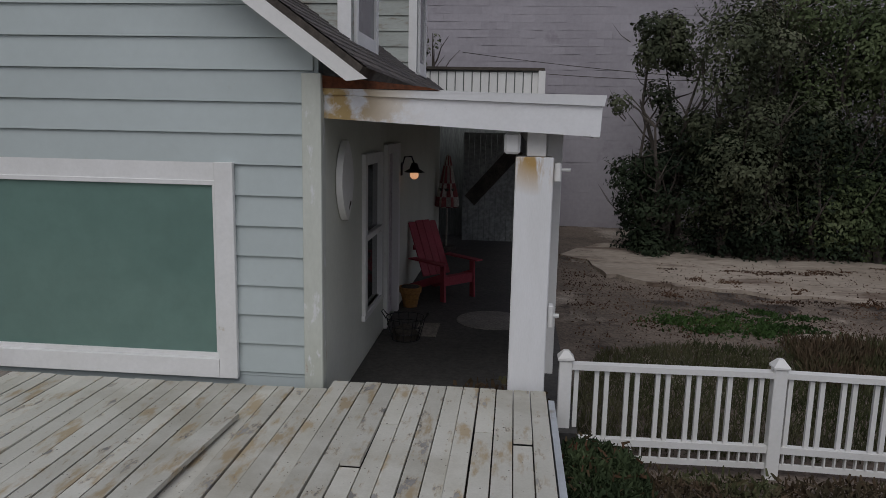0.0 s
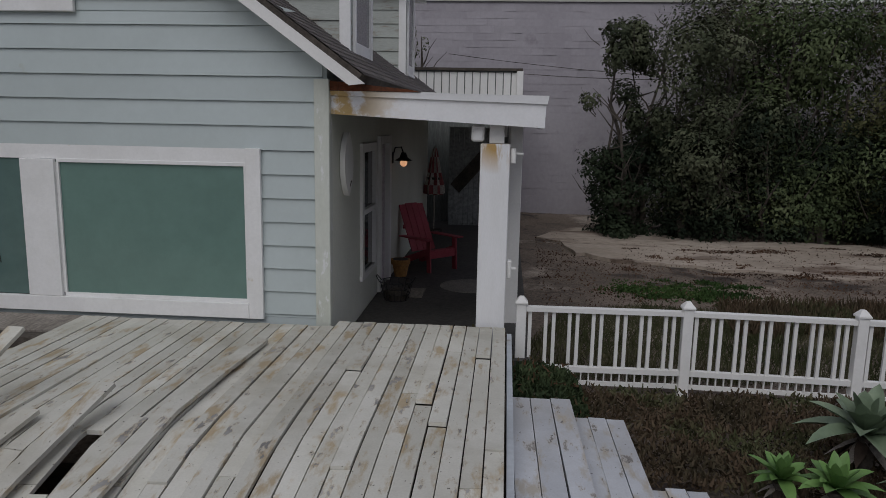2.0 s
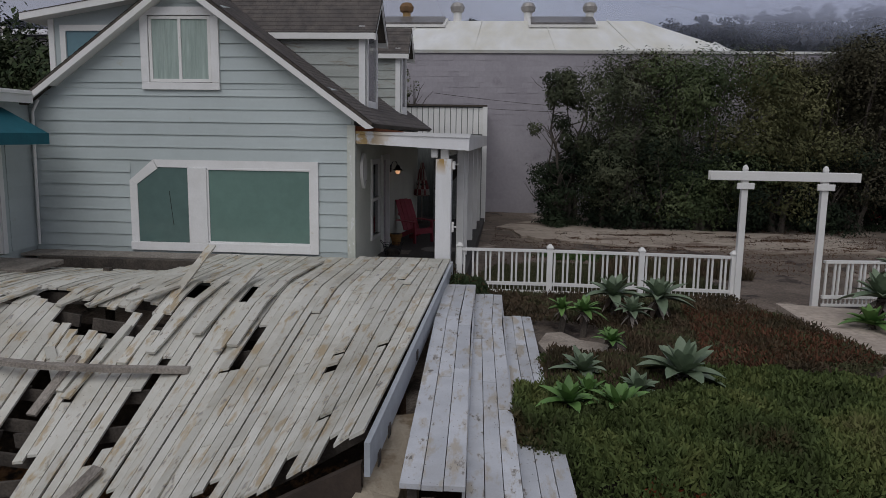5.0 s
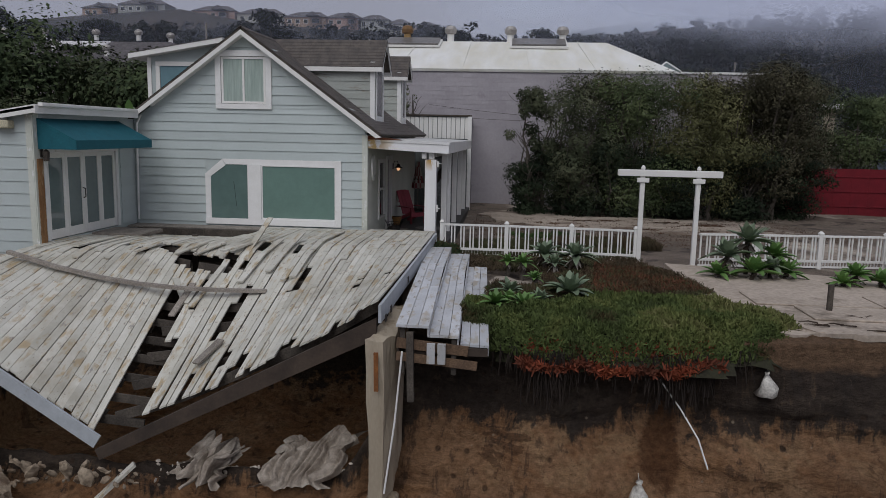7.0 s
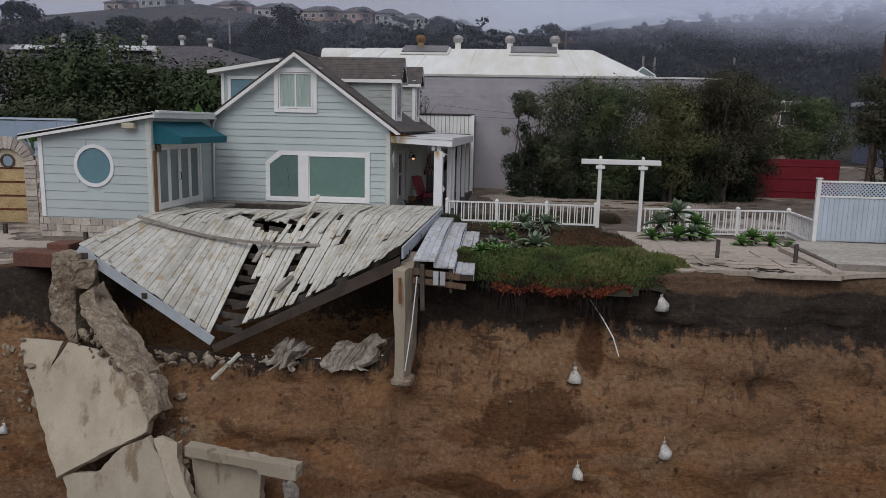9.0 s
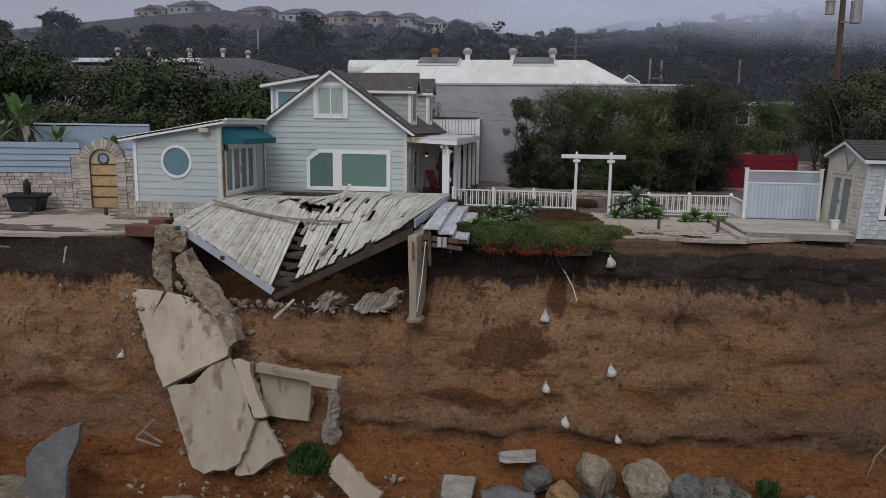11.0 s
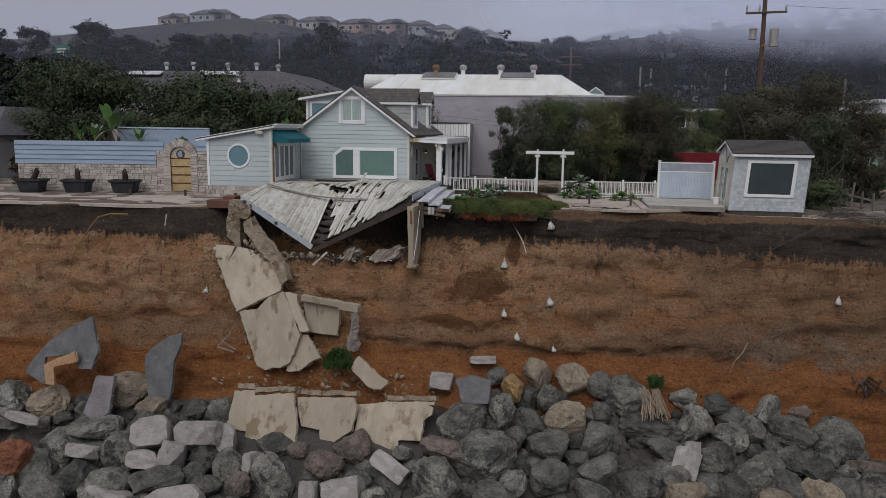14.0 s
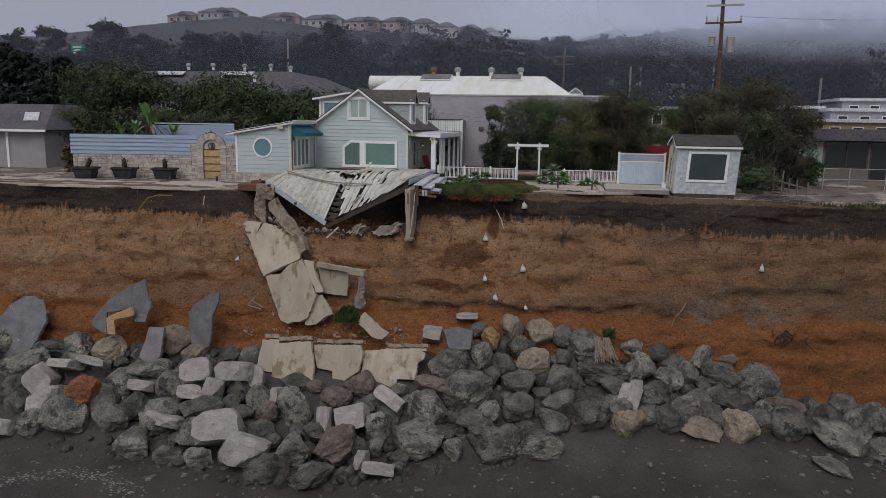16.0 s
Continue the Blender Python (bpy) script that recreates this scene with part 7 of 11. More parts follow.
# broken slab ends along the garden path's lip
re_ = random.Random(61)
for k in range(11):
    x, y = 6.9 + 0.42 * k + re_.uniform(-0.1, 0.1), -1.02 + 0.055 * k + re_.uniform(-0.1, 0.1)
    n = 7
    ring = [(x + re_.uniform(0.22, 0.42) * math.cos(math.tau * i / n), y + re_.uniform(0.12, 0.26) * math.sin(math.tau * i / n), -0.66 + 0.05 * re_.uniform(-1, 1)) for i in range(n)]
    tagged(part("slab_fragment", slab(ring, re_.uniform(0.07, 0.14), normal=(re_.uniform(-0.15, 0.15), -0.15, 1)), PATHC), "ragged pale slab fragment at the cliff lip", "slab fragment", "slab fragments on the lip")

# ---- broken concrete on the cliff ----
def broken_slab(name, outline, thick, m, label, cat="concrete slab", group="", seed=1, rough_edge=0.05):
    """A slab with crumbled edges: the outline is cut finely and worn in its own plane, and its broken side is uneven."""
    r = random.Random(seed)
    pts = [Vector(p) for p in outline]
    n = Vector((0, 0, 0))
    for a, b in zip(pts, pts[1:] + pts[:1]):
        n += a.cross(b)
    n = -n.normalized() if n.y > 0 else n.normalized()
    out = []
    for i, p in enumerate(pts):
        q = pts[(i + 1) % len(pts)]
        steps = max(1, int((q - p).length / 0.14))
        for k in range(steps):
            v = p.lerp(q, k / steps)
            o = Vector([
                noise.noise(v * 1.7 + Vector((seed * 3.1, j * 7.7, 0))) + 0.8 * noise.noise(v * 6.0 + Vector((j * 5.3, seed, 0))) for j in range(3)])
            o *= rough_edge * (0.3 if k == 0 else 1.0)
            out.append(v + o - n * o.dot(n))
    bm = bmesh.new()
    c = sum(out, Vector()) / len(out)
    rings = [[bm.verts.new(v + (c - v).normalized() * 0.012) for v in out]]
    for d, spread in ((0.02, 0.012), (thick * 0.5, 0.05), (thick, 0.07)):
        rings.append([bm.verts.new(v - n * (d + r.uniform(-0.3, 0.3) * min(d, 0.04)) + (c - v).normalized() * r.uniform(-spread, spread * 0.6)) for v in out])
    bm.faces.new(rings[0])
    bm.faces.new(rings[-1][::-1])
    k = len(out)
    for a, b in zip(rings, rings[1:]):
        for i in range(k):
            j = (i + 1) % k
            bm.faces.new((a[j], a[i], b[i], b[j]))
    ob = part(name, bm, m)
    return tagged(ob, label, cat, group)


G1 = "fallen concrete slabs"
broken_slab("fallen_slab", [(-10.13, -3.61, -2.72), (-9.63, -3.55, -2.71), (-8.96, -3.48, -2.75), (-9.13, -3.96, -3.46), (-8.83, -3.48, -2.77), (-7.90, -3.50, -3.00), (-7.23, -3.50, -3.13), (-6.99, -3.66, -3.44),
                            (-6.67, -3.91, -3.90), (-6.30, -4.16, -4.35), (-6.34, -4.37, -4.67), (-7.39, -4.83, -5.19), (-8.21, -5.21, -5.61)], 0.26, CONC, "large tilted tan concrete slab, split at its top, sliding down the cliff", group=G1, seed=2, rough_edge=0.035)
broken_slab("fallen_slab", [(-8.14, -5.08, -5.64), (-7.19, -5.01, -5.44), (-6.70, -4.82, -4.89), (-6.10, -4.73, -4.63), (-5.70, -4.89, -5.10), (-5.20, -5.28, -6.18), (-5.02, -5.39, -6.50), (-5.40, -5.84, -7.76),
                            (-5.79, -5.92, -7.99), (-6.20, -5.92, -7.99), (-6.53, -5.97, -8.13), (-6.96, -5.92, -7.97), (-7.60, -5.46, -6.69)], 0.26, CONC, "broken tan concrete slab below the upper slab", group=G1, seed=3, rough_edge=0.05)
broken_slab("fallen_slab", [(-5.97, -4.70, -4.69), (-5.38, -4.71, -4.73), (-5.07, -5.06, -5.59), (-4.61, -5.30, -6.29), (-5.04, -5.36, -6.36), (-5.56, -5.02, -5.49)], 0.30, CONC, "narrow broken concrete strip on edge", group=G1, seed=7, rough_edge=0.07)
broken_slab("fallen_slab", [(-5.16, -4.47, -5.04), (-3.33, -4.49, -5.19), (-3.44, -4.71, -6.64), (-4.93, -4.70, -6.56)], 0.22, CONC, "small upright concrete panel on the cliff", group=G1, seed=4, rough_edge=0.02)
broken_slab("concrete_beam", [(-5.14, -4.82, -4.77), (-2.41, -4.82, -5.11), (-2.42, -4.82, -5.45), (-3.30, -4.82, -5.36), (-3.36, -4.82, -5.24), (-5.15, -4.82, -5.02)], 0.34, CONC, "short broken concrete beam across a panel", "concrete beam", seed=5, rough_edge=0.04)
broken_slab("fallen_slab", [(-5.05, -5.15, -6.58), (-4.74, -5.13, -6.53), (-4.29, -5.40, -7.23), (-4.28, -5.54, -7.59), (-4.93, -5.75, -8.12), (-5.59, -5.76, -8.16), (-5.42, -5.52, -7.53)], 0.24, CONC, "cracked concrete fragment wedged by the slabs", group=G1, seed=6, rough_edge=0.07)
broken_slab("fallen_slab", [(-4.88, -5.24, -6.62), (-4.67, -5.24, -6.61), (-3.97, -5.54, -7.52), (-4.29, -5.58, -7.64)], 0.16, CONC, "thin broken concrete strip lying on a fragment", group=G1, seed=9, rough_edge=0.04)
broken_slab("fallen_slab", [(-2.14, -5.53, -7.30), (-1.33, -5.80, -7.94), (-0.66, -5.94, -8.29), (-0.99, -6.09, -8.64), (-1.60, -6.06, -8.56), (-2.56, -5.73, -7.79)], 0.24, CONC, "tan concrete block lying on the lower slope", group=G1, seed=8, rough_edge=0.035)
# lower apron of slabs above the boulders, with its stained lips
AP = "lower apron slabs"
broken_slab("apron_slab", [(-7.53, -7.13, -8.77), (-6.53, -7.11, -8.72), (-6.58, -7.53, -9.64), (-6.60, -7.85, -10.33), (-7.74, -7.84, -10.31), (-7.60, -7.67, -9.94)], 0.20, CONC, "tan concrete apron slab leaning above the boulders", group=AP, seed=20, rough_edge=0.05)
broken_slab("apron_slab", [(-6.70, -7.29, -8.90), (-4.70, -7.19, -8.67), (-4.56, -7.47, -9.29), (-4.38, -7.73, -9.85), (-4.34, -8.16, -10.80), (-5.59, -8.20, -10.89), (-6.02, -8.10, -10.66), (-6.70, -8.03, -10.51), (-6.81, -7.53, -9.43)], 0.22, CONC, "tan concrete apron slab leaning above the boulders", group=AP, seed=21, rough_edge=0.04)
broken_slab("apron_slab", [(-4.60, -7.00, -8.92), (-2.00, -6.93, -8.77), (-1.84, -7.14, -9.22), (-1.97, -7.53, -10.08), (-2.68, -7.76, -10.57), (-3.34, -7.72, -10.50), (-3.41, -7.56, -10.13), (-4.26, -7.52, -10.05), (-4.48, -7.26, -9.49)], 0.22, CONC, "notched tan concrete apron slab above the boulders", group=AP, seed=22, rough_edge=0.04)
broken_slab("apron_slab", [(-1.88, -6.67, -9.17), (-0.15, -6.56, -8.96), (1.57, -6.50, -8.86), (1.50, -6.77, -9.36), (1.18, -6.90, -9.61), (1.07, -7.33, -10.40), (0.10, -7.34, -10.42), (0.10, -7.59, -10.90), (-1.62, -7.63, -10.97), (-1.90, -7.30, -10.35), (-1.86, -7.00, -9.79)], 0.22, CONC, "stepped tan concrete apron slab above the boulders", group=AP, seed=23, rough_edge=0.04)
for k, (x0, x1, y, za, zb) in enumerate([(-7.45, -6.6, -6.95, -8.62, -8.58), (-6.6, -4.7, -7.05, -8.72, -8.52), (-4.5, -1.9, -6.82, -8.76, -8.62), (-0.6, 1.6, -6.45, -8.86, -8.74)]):
    broken_slab("apron_lip", [(x0, y, za + 0.13), (x1, y, zb + 0.13), (x1 + 0.05, y - 0.08, zb - 0.06), (x0 + 0.02, y - 0.08, za - 0.07)], 0.40, CONCD, "stained concrete lip above the apron slab", "concrete beam", "lower apron lips", 60 + k, 0.05)
for k in range(16):                               # reinforcing bars bared along the broken edges
    x = (1.35 + 0.05 * k if k < 9 else -3.3 + 0.11 * (k - 9))
    a = (x, -6.6, -9.0 - 0.03 * (k % 5)) if k < 9 else (x, -7.35, -10.0)
    b = (x + 0.45 + 0.05 * (k % 4), -6.75, -9.06 - 0.04 * (k % 5)) if k < 9 else (x + 0.02, -7.75, -10.62)
    tagged(part("bent_rod", tube([a, tuple((p + q) / 2 + 0.03 for p, q in zip(a, b)), b], 0.018, 5), RUSTROD), "rusted rod sticking out of broken concrete", "steel rod", "bared rods")
# grey slabs at the cliff's foot
GB = "grey slabs on the beach"
broken_slab("curved_slab", [(-17.37, -7.95, -8.24), (-16.99, -7.74, -7.62), (-16.38, -7.49, -6.88), (-15.23, -7.24, -6.11), (-14.39, -7.10, -5.70), (-13.86, -7.58, -7.15), (-14.07, -7.86, -7.97), (-14.69, -7.86, -7.97), (-15.05, -7.65, -7.36), (-16.45, -7.73, -7.59), (-16.27, -8.12, -8.76), (-17.05, -8.00, -8.41)], 0.18, CONCG, "curved grey concrete slab standing on edge", group=GB, seed=31, rough_edge=0.02)
broken_slab("curved_slab", [(-11.81, -7.19, -7.46), (-11.61, -7.12, -7.13), (-10.77, -6.99, -6.53), (-10.05, -6.94, -6.28), (-10.08, -7.05, -6.81), (-10.38, -7.21, -7.55), (-10.40, -7.49, -8.82), (-10.49, -7.60, -9.34), (-11.45, -7.60, -9.33), (-11.70, -7.37, -8.26)], 0.16, CONCG, "tapering grey concrete slab propped on the cliff foot", group=GB, seed=32, rough_edge=0.025)
broken_slab("curved_slab", [(-23.30, -7.86, -8.48), (-22.72, -7.54, -7.57), (-21.96, -7.37, -7.09), (-21.31, -7.35, -7.01), (-20.61, -7.42, -7.22), (-20.25, -7.64, -7.84), (-20.22, -7.80, -8.31), (-20.66, -8.20, -9.44), (-21.38, -8.61, -10.58), (-22.50, -8.60, -10.58), (-23.11, -8.53, -10.38)], 0.2, CONCG, "rounded grey concrete slab leaning on the cliff", group=GB, seed=33, rough_edge=0.06)
broken_slab("grey_plank_slab", [(-13.98, -8.74, -9.69), (-13.75, -7.96, -8.22), (-12.88, -7.93, -8.18), (-12.78, -8.70, -9.62), (-13.35, -8.94, -10.08)], 0.2, mat("lilac_grey_concrete", (0.22, 0.20, 0.20), (0.16, 0.145, 0.145), scale=1.5, fine=18, rough=0.9, bump=0.4, fine_amt=0.2), "lilac-grey broken slab leaning among the boulders", group=GB, seed=34, rough_edge=0.04)
broken_slab("edge_frame", [(-16.18, -8.16, -7.78), (-14.80, -8.02, -7.12), (-14.59, -8.11, -7.56), (-15.73, -8.17, -7.86), (-15.62, -8.33, -8.66), (-16.09, -8.33, -8.64)], 0.16, mat("tan_block", (0.45, 0.27, 0.15), (0.36, 0.22, 0.12), scale=3, fine=20), "tan broken concrete edge beam before the curved slab", "concrete beam", seed=35, rough_edge=0.03)

# standing broken wall under the deck's left corner
def ragged_wall(name, path, w, top, bottom, m, label, seed):
    """A broken wall: cross-sections along path, ragged on all sides."""
    r = random.Random(seed)
    bm = bmesh.new()
    loops = []
    for (x, y), zt, zb, ww in zip(path, top, bottom, w):
        j = lambda s=0.06: r.uniform(-s, s)
        loops.append([bm.verts.new(v) for v in ((x - ww / 2 + j(), y + j(), zb), (x + ww / 2 + j(), y + j(), zb), (x + ww / 2 + j(), y + j(), (zt + zb) / 2 + j(0.2)), (x + ww / 2 + j(0.09), y + j(), zt + j()), (x - ww / 2 + j(0.09), y + j(), zt + j()), (x - ww / 2 + j(), y + j(), (zt + zb) / 2 + j(0.2)))])
    for a, b in zip(loops, loops[1:]):
        for i in range(6):
            k = (i + 1) % 6
            bm.faces.new((a[i], a[k], b[k], b[i]))
    bm.faces.new(loops[0][::-1])
    bm.faces.new(loops[-1])
    bmesh.ops.subdivide_edges(bm, edges=bm.edges[:], cuts=2, use_grid_fill=True)
    for v in bm.verts:
        v.co += Vector([noise.noise(v.co * 3 + Vector((k * 9, seed, 0))) * 0.07 for k in range(3)])
    return tagged(part(name, bm, m), label, "wall ruin")


def rough_mass(name, sections, m, label, seed, grain=0.07, cat="wall ruin"):
    """A broken mass: rings of corners joined, cut finely and roughened."""
    bm = bmesh.new()
    loops = [[bm.verts.new(v) for v in ring] for ring in sections]
    n = len(loops[0])
    for a, b in zip(loops, loops[1:]):
        for i in range(n):
            k = (i + 1) % n
            bm.faces.new((a[i], a[k], b[k], b[i]))
    bm.faces.new(loops[0][::-1])
    bm.faces.new(loops[-1])
    for cuts in (2, 1, 1):
        long_ = [e for e in bm.edges if e.calc_length() > 0.16]
        bmesh.ops.subdivide_edges(bm, edges=long_, cuts=cuts, use_grid_fill=True)
    for v in bm.verts:
        v.co += Vector([noise.noise(v.co * 2.6 + Vector((k * 9, seed, 0))) * grain + noise.noise(v.co * 9 + Vector((k * 5, seed, 1))) * grain * 0.55 for k in range(3)])
    return tagged(part(name, bm, m), label, cat)


rough_mass("broken_wall", [[(-9.62, -3.0, z), (-8.92, -2.95, z), (-8.92, -2.3, z), (-9.62, -2.3, z)] if z < -1.2 else [(-9.46, -2.98, z), (-8.82 - 0.1 * (z < -0.9), -2.92, z), (-8.82, -2.3, z), (-9.46, -2.3, z)]
                           for z in (-2.95, -2.5, -2.0, -1.5, -1.1, -0.8, -0.58)], CONCD, "broken standing concrete wall at the deck corner", 5, 0.06)
rough_mass("broken_chunk", [[(-9.0, -3.0, z), (-8.42 - 0.18 * (z < -1.3), -2.85, z), (-8.5, -2.4, z), (-9.0, -2.4, z)] for z in (-1.52, -1.3, -1.0, -0.78)], CONCD, "jagged concrete chunk under the deck corner", 6, 0.10)
strip_ = []
for x, y, z, w, d in ((-8.38, -3.15, -1.48, 0.42, 0.5), (-8.20, -3.25, -1.95, 0.50, 0.5), (-7.75, -3.45, -2.35, 0.48, 0.5), (-7.2, -3.65, -2.85, 0.46, 0.5), (-6.75, -3.85, -3.25, 0.44, 0.5), (-6.35, -4.05, -3.7, 0.42, 0.5), (-6.05, -4.3, -4.3, 0.36, 0.4)):
    strip_.append([(x - w * 0.62, y - 0.1, z - w * 0.35), (x + w * 0.35, y - 0.12, z + w * 0.30), (x + w * 0.35, y + d, z + w * 0.30), (x - w * 0.62, y + d, z - w * 0.35)])
rough_mass("fallen_wall_strip", strip_, CONCD, "long broken concrete strip sloping down beside the deck", 4, 0.08)
tagged(part("brick_step", box(-10.75, -9.55, -2.75, -2.1, -1.02, -0.62, 0.02), mat("red_brown_block", (0.17, 0.075, 0.05), (0.12, 0.06, 0.045), scale=3, fine=20, rough=0.9, bump=0.4)), "red-brown block step at the path's broken end", "step")
tagged(part("brick_step", box(-10.15, -9.5, -2.2, -1.5, -0.88, -0.46, 0.02), mat("red_brown_block", (0.17, 0.075, 0.05))), "red-brown block step at the path's broken end", "step")
# concrete fin at the right end of the deck
ragged_wall("concrete_pier", [(-0.24, -2.98), (-0.22, -2.6), (-0.2, -2.0), (-0.2, -1.2)], [0.32, 0.34, 0.36, 0.36], [-0.66, -0.60, -0.52, -0.45], [-3.45, -3.4, -3.3, -3.2], CONC, "square broken concrete pier at the deck corner", 9)
tagged(part("pier_foot", box(-0.48, 0.06, -3.08, -2.5, -3.62, -3.42, 0.05), CONCD), "ragged footing under the concrete pier", "footing")
tagged(part("rust_bar", bar((-0.27, -3.07, -0.8), (-0.26, -3.07, -1.45), 0.07, 0.03, up=(0, 1, 0)), mat("rust_bar_steel", (0.26, 0.10, 0.03), (0.18, 0.07, 0.025), scale=5, fine=30, rough=0.9)), "flat rusted steel bar set in the pier", "steel bar")
for a, b, nm in (((0.16, -3.1, -0.75), (-0.10, -3.18, -3.15), "white pipe hanging beside the pier"),):
    tagged(part("plastic_pipe", tube([a, ((a[0] + b[0]) / 2 + 0.02, a[1], (a[2] + b[2]) / 2), b], 0.016), WHITE), nm, "pipe", "white pipes on the cliff")
tagged(part("plastic_pipe", tube([(4.45, -1.6, -1.4), (4.8, -2.1, -1.85), (5.05, -2.35, -2.25), (5.2, -2.5, -2.7)], 0.015), WHITE), "bent white pipe sticking out of the cliff", "pipe", "white pipes on the cliff")
tagged(part("drain_pipe", tube([(14.6, -1.35, -3.3), (16.5, -1.25, -2.32), (18.3, -1.1, -1.3), (19.6, -0.9, -0.45)], 0.022), BARK), "long thin brown pole slanting down the cliff", "pole")
YEL = mat("yellow_hose", (0.27, 0.18, 0.06), (0.20, 0.13, 0.045), scale=4, fine=20, rough=0.6)
tagged(part("drain_hose", tube([(-14.1, -4.25, -1.28), (-15.0, -4.3, -1.28), (-15.6, -4.4, -1.45), (-16.0, -4.5, -1.95), (-16.5, -4.6, -2.7), (-16.95, -4.7, -3.4)], 0.035), YEL), "yellow corrugated drain hose hanging over the edge", "hose")
tagged(part("white_drip", bar((-12.42, cliff_face(-12.42, -1.3) - 0.02, -1.3), (-12.36, cliff_face(-12.36, -2.6) - 0.02, -2.6), 0.06, 0.04, up=(0, 1, 0)), CONC), "pale mineral runoff crust on the cliff", "crust")
tagged(part("loose_timber", bar((-5.0, -3.5, -3.55), (-4.4, -3.1, -2.95), 0.15, 0.05), DECKW), "white board fragment lying below the deck", "timber")

# weights hung down the face on cords
BAG = mat("pale_weight_bag", (0.62, 0.60, 0.55), (0.46, 0.44, 0.40), scale=5, fine=25, rough=0.9, bump=0.4)


def weight_bag(x, y, z, s):
    t = thing("weight_bag", "pale pear-shaped weight bag hung on the cliff face", "weight bag", "weights hung on the cliff", m=pose(x, y, z))
    bm = tube([(0, 0, -0.36 * s), (0, 0, -0.33 * s), (0.01, 0, -0.12 * s), (0, 0, 0.08 * s), (0.015, 0, 0.22 * s), (0.0, 0, 0.30 * s)], [0.18 * s, 0.29 * s, 0.25 * s, 0.15 * s, 0.05 * s, 0.09 * s], 10)
    for v in bm.verts:
        v.co += Vector([noise.noise(v.co * 5 + Vector((k * 5 + x, 0, 0))) * 0.07 for k in range(3)])
    part("bag", bm, BAG, t, smooth=True)
    part("cord", tube([(0, 0, 0.25 * s), (-0.01, 0.10, 0.34 * s + 0.08)], 0.006), BAG, t)


for x, y, z, sc in ((6.3, -1.2, -1.42, 0.8), (4.16, -2.15, -3.3, 0.8), (6.4, -1.75, -4.9, 0.78), (4.27, -2.2, -5.5, 0.68), (4.93, -2.6, -6.5, 0.64), (6.66, -2.6, -7.05, 0.5), (19.7, -0.75, -4.6, 0.7), (-10.1, -3.9, -4.8, 0.55)):
    weight_bag(x, cliff_face(x, z) - 0.16 * sc, z, sc * 0.78)

# ---- boulders ----
def boulder_mesh(seed, cuts=9, detail=4):
    """A quarried boulder: a ball planed off on several sides, worn round and pitted."""
    r = random.Random(seed)
    bm = bmesh.new()
    bmesh.ops.create_icosphere(bm, subdivisions=detail, radius=1.0)
    planes = []
    for k in range(cuts):
        n = Vector((r.gauss(0, 1), r.gauss(0, 1), r.gauss(0, 1))).normalized()
        planes.append((n, r.uniform(0.52, 0.84)))
    for v in bm.verts:
        for n, d in planes:
            over = v.co.dot(n) - d
            if over > 0:
                v.co -= n * over * 0.92
    for v in bm.verts:
        n = v.co.normalized()
        q = v.co + Vector((seed * 1.7, 0, seed))
        ridge = abs(noise.noise(q * 2.3))
        v.co += n * (0.06 * noise.noise(q * 1.1) + 0.10 * (0.3 - ridge) + 0.075 * noise.noise(q * 4.0) + 0.05 * noise.noise(q * 9))
    top = max(abs(v.co[i]) for v in bm.verts for i in range(3))
    for v in bm.verts:
        v.co /= top
    return bm


def chunk_mesh(seed):
    """A broken piece of slab: a squared block with knocked corners and rough ends."""
    r = random.Random(seed)
    bm = bmesh.new()
    bmesh.ops.create_cube(bm, size=2.0)
    bmesh.ops.subdivide_edges(bm, edges=bm.edges[:], cuts=7, use_grid_fill=True)
    planes = [(Vector((sx, sy * r.uniform(0.4, 1), sz)).normalized(), r.uniform(1.3, 1.6)) for sx in (-1, 1) for sy in (-1, 1) for sz in (-1, 1)]
    planes += [(Vector((r.gauss(0, 1), r.gauss(0, 0.6), r.gauss(0, 1))).normalized(), r.uniform(0.85, 1.1)) for k in range(3)]
    for v in bm.verts:
        for n, d in planes:
            over = v.co.dot(n) - d
            if over > 0:
                v.co -= n * over
        v.co += Vector([0.10 * noise.noise(v.co * 1.3 + Vector((seed, k * 9, 0))) + 0.04 * noise.noise(v.co * 5 + Vector((k * 4, seed, 0))) for k in range(3)])
    return bm


RIP_Y = [(-60, -13.5), (-18, -13.0), (-12.7, -13.2), (-6, -14.6), (-2.5, -15.2), (0.5, -13.4), (3, -12.0), (6.4, -10.9), (12, -9.0), (17.6, -7.6), (24, -6.6), (40, -5.0)]
RIPT_Z = [(-60, -9.8), (-22, -9.6), (-16, -9.2), (-8, -9.4), (-7.5, -11.0), (1.2, -10.9), (1.8, -8.8), (6, -8.5), (11, -9.0), (15, -9.7), (19, -10.7), (24, -11.7), (40, -12.6)]
RIPT_Y = [(-60, -8.0), (-22, -7.8), (-16, -7.6), (-8, -7.3), (-7.5, -8.9), (1.2, -8.3), (1.8, -5.6), (6, -5.1), (11, -4.6), (15, -4.1), (19, -3.7), (24, -3.3), (40, -2.6)]
BASES = [mesh_of(boulder_mesh(40 + k, 8 + k % 4), "boulder", ROCK) for k in range(16)]
CHUNKS = [mesh_of(chunk_mesh(70 + k), "chunk", ROCK, smooth=False) for k in range(6)]
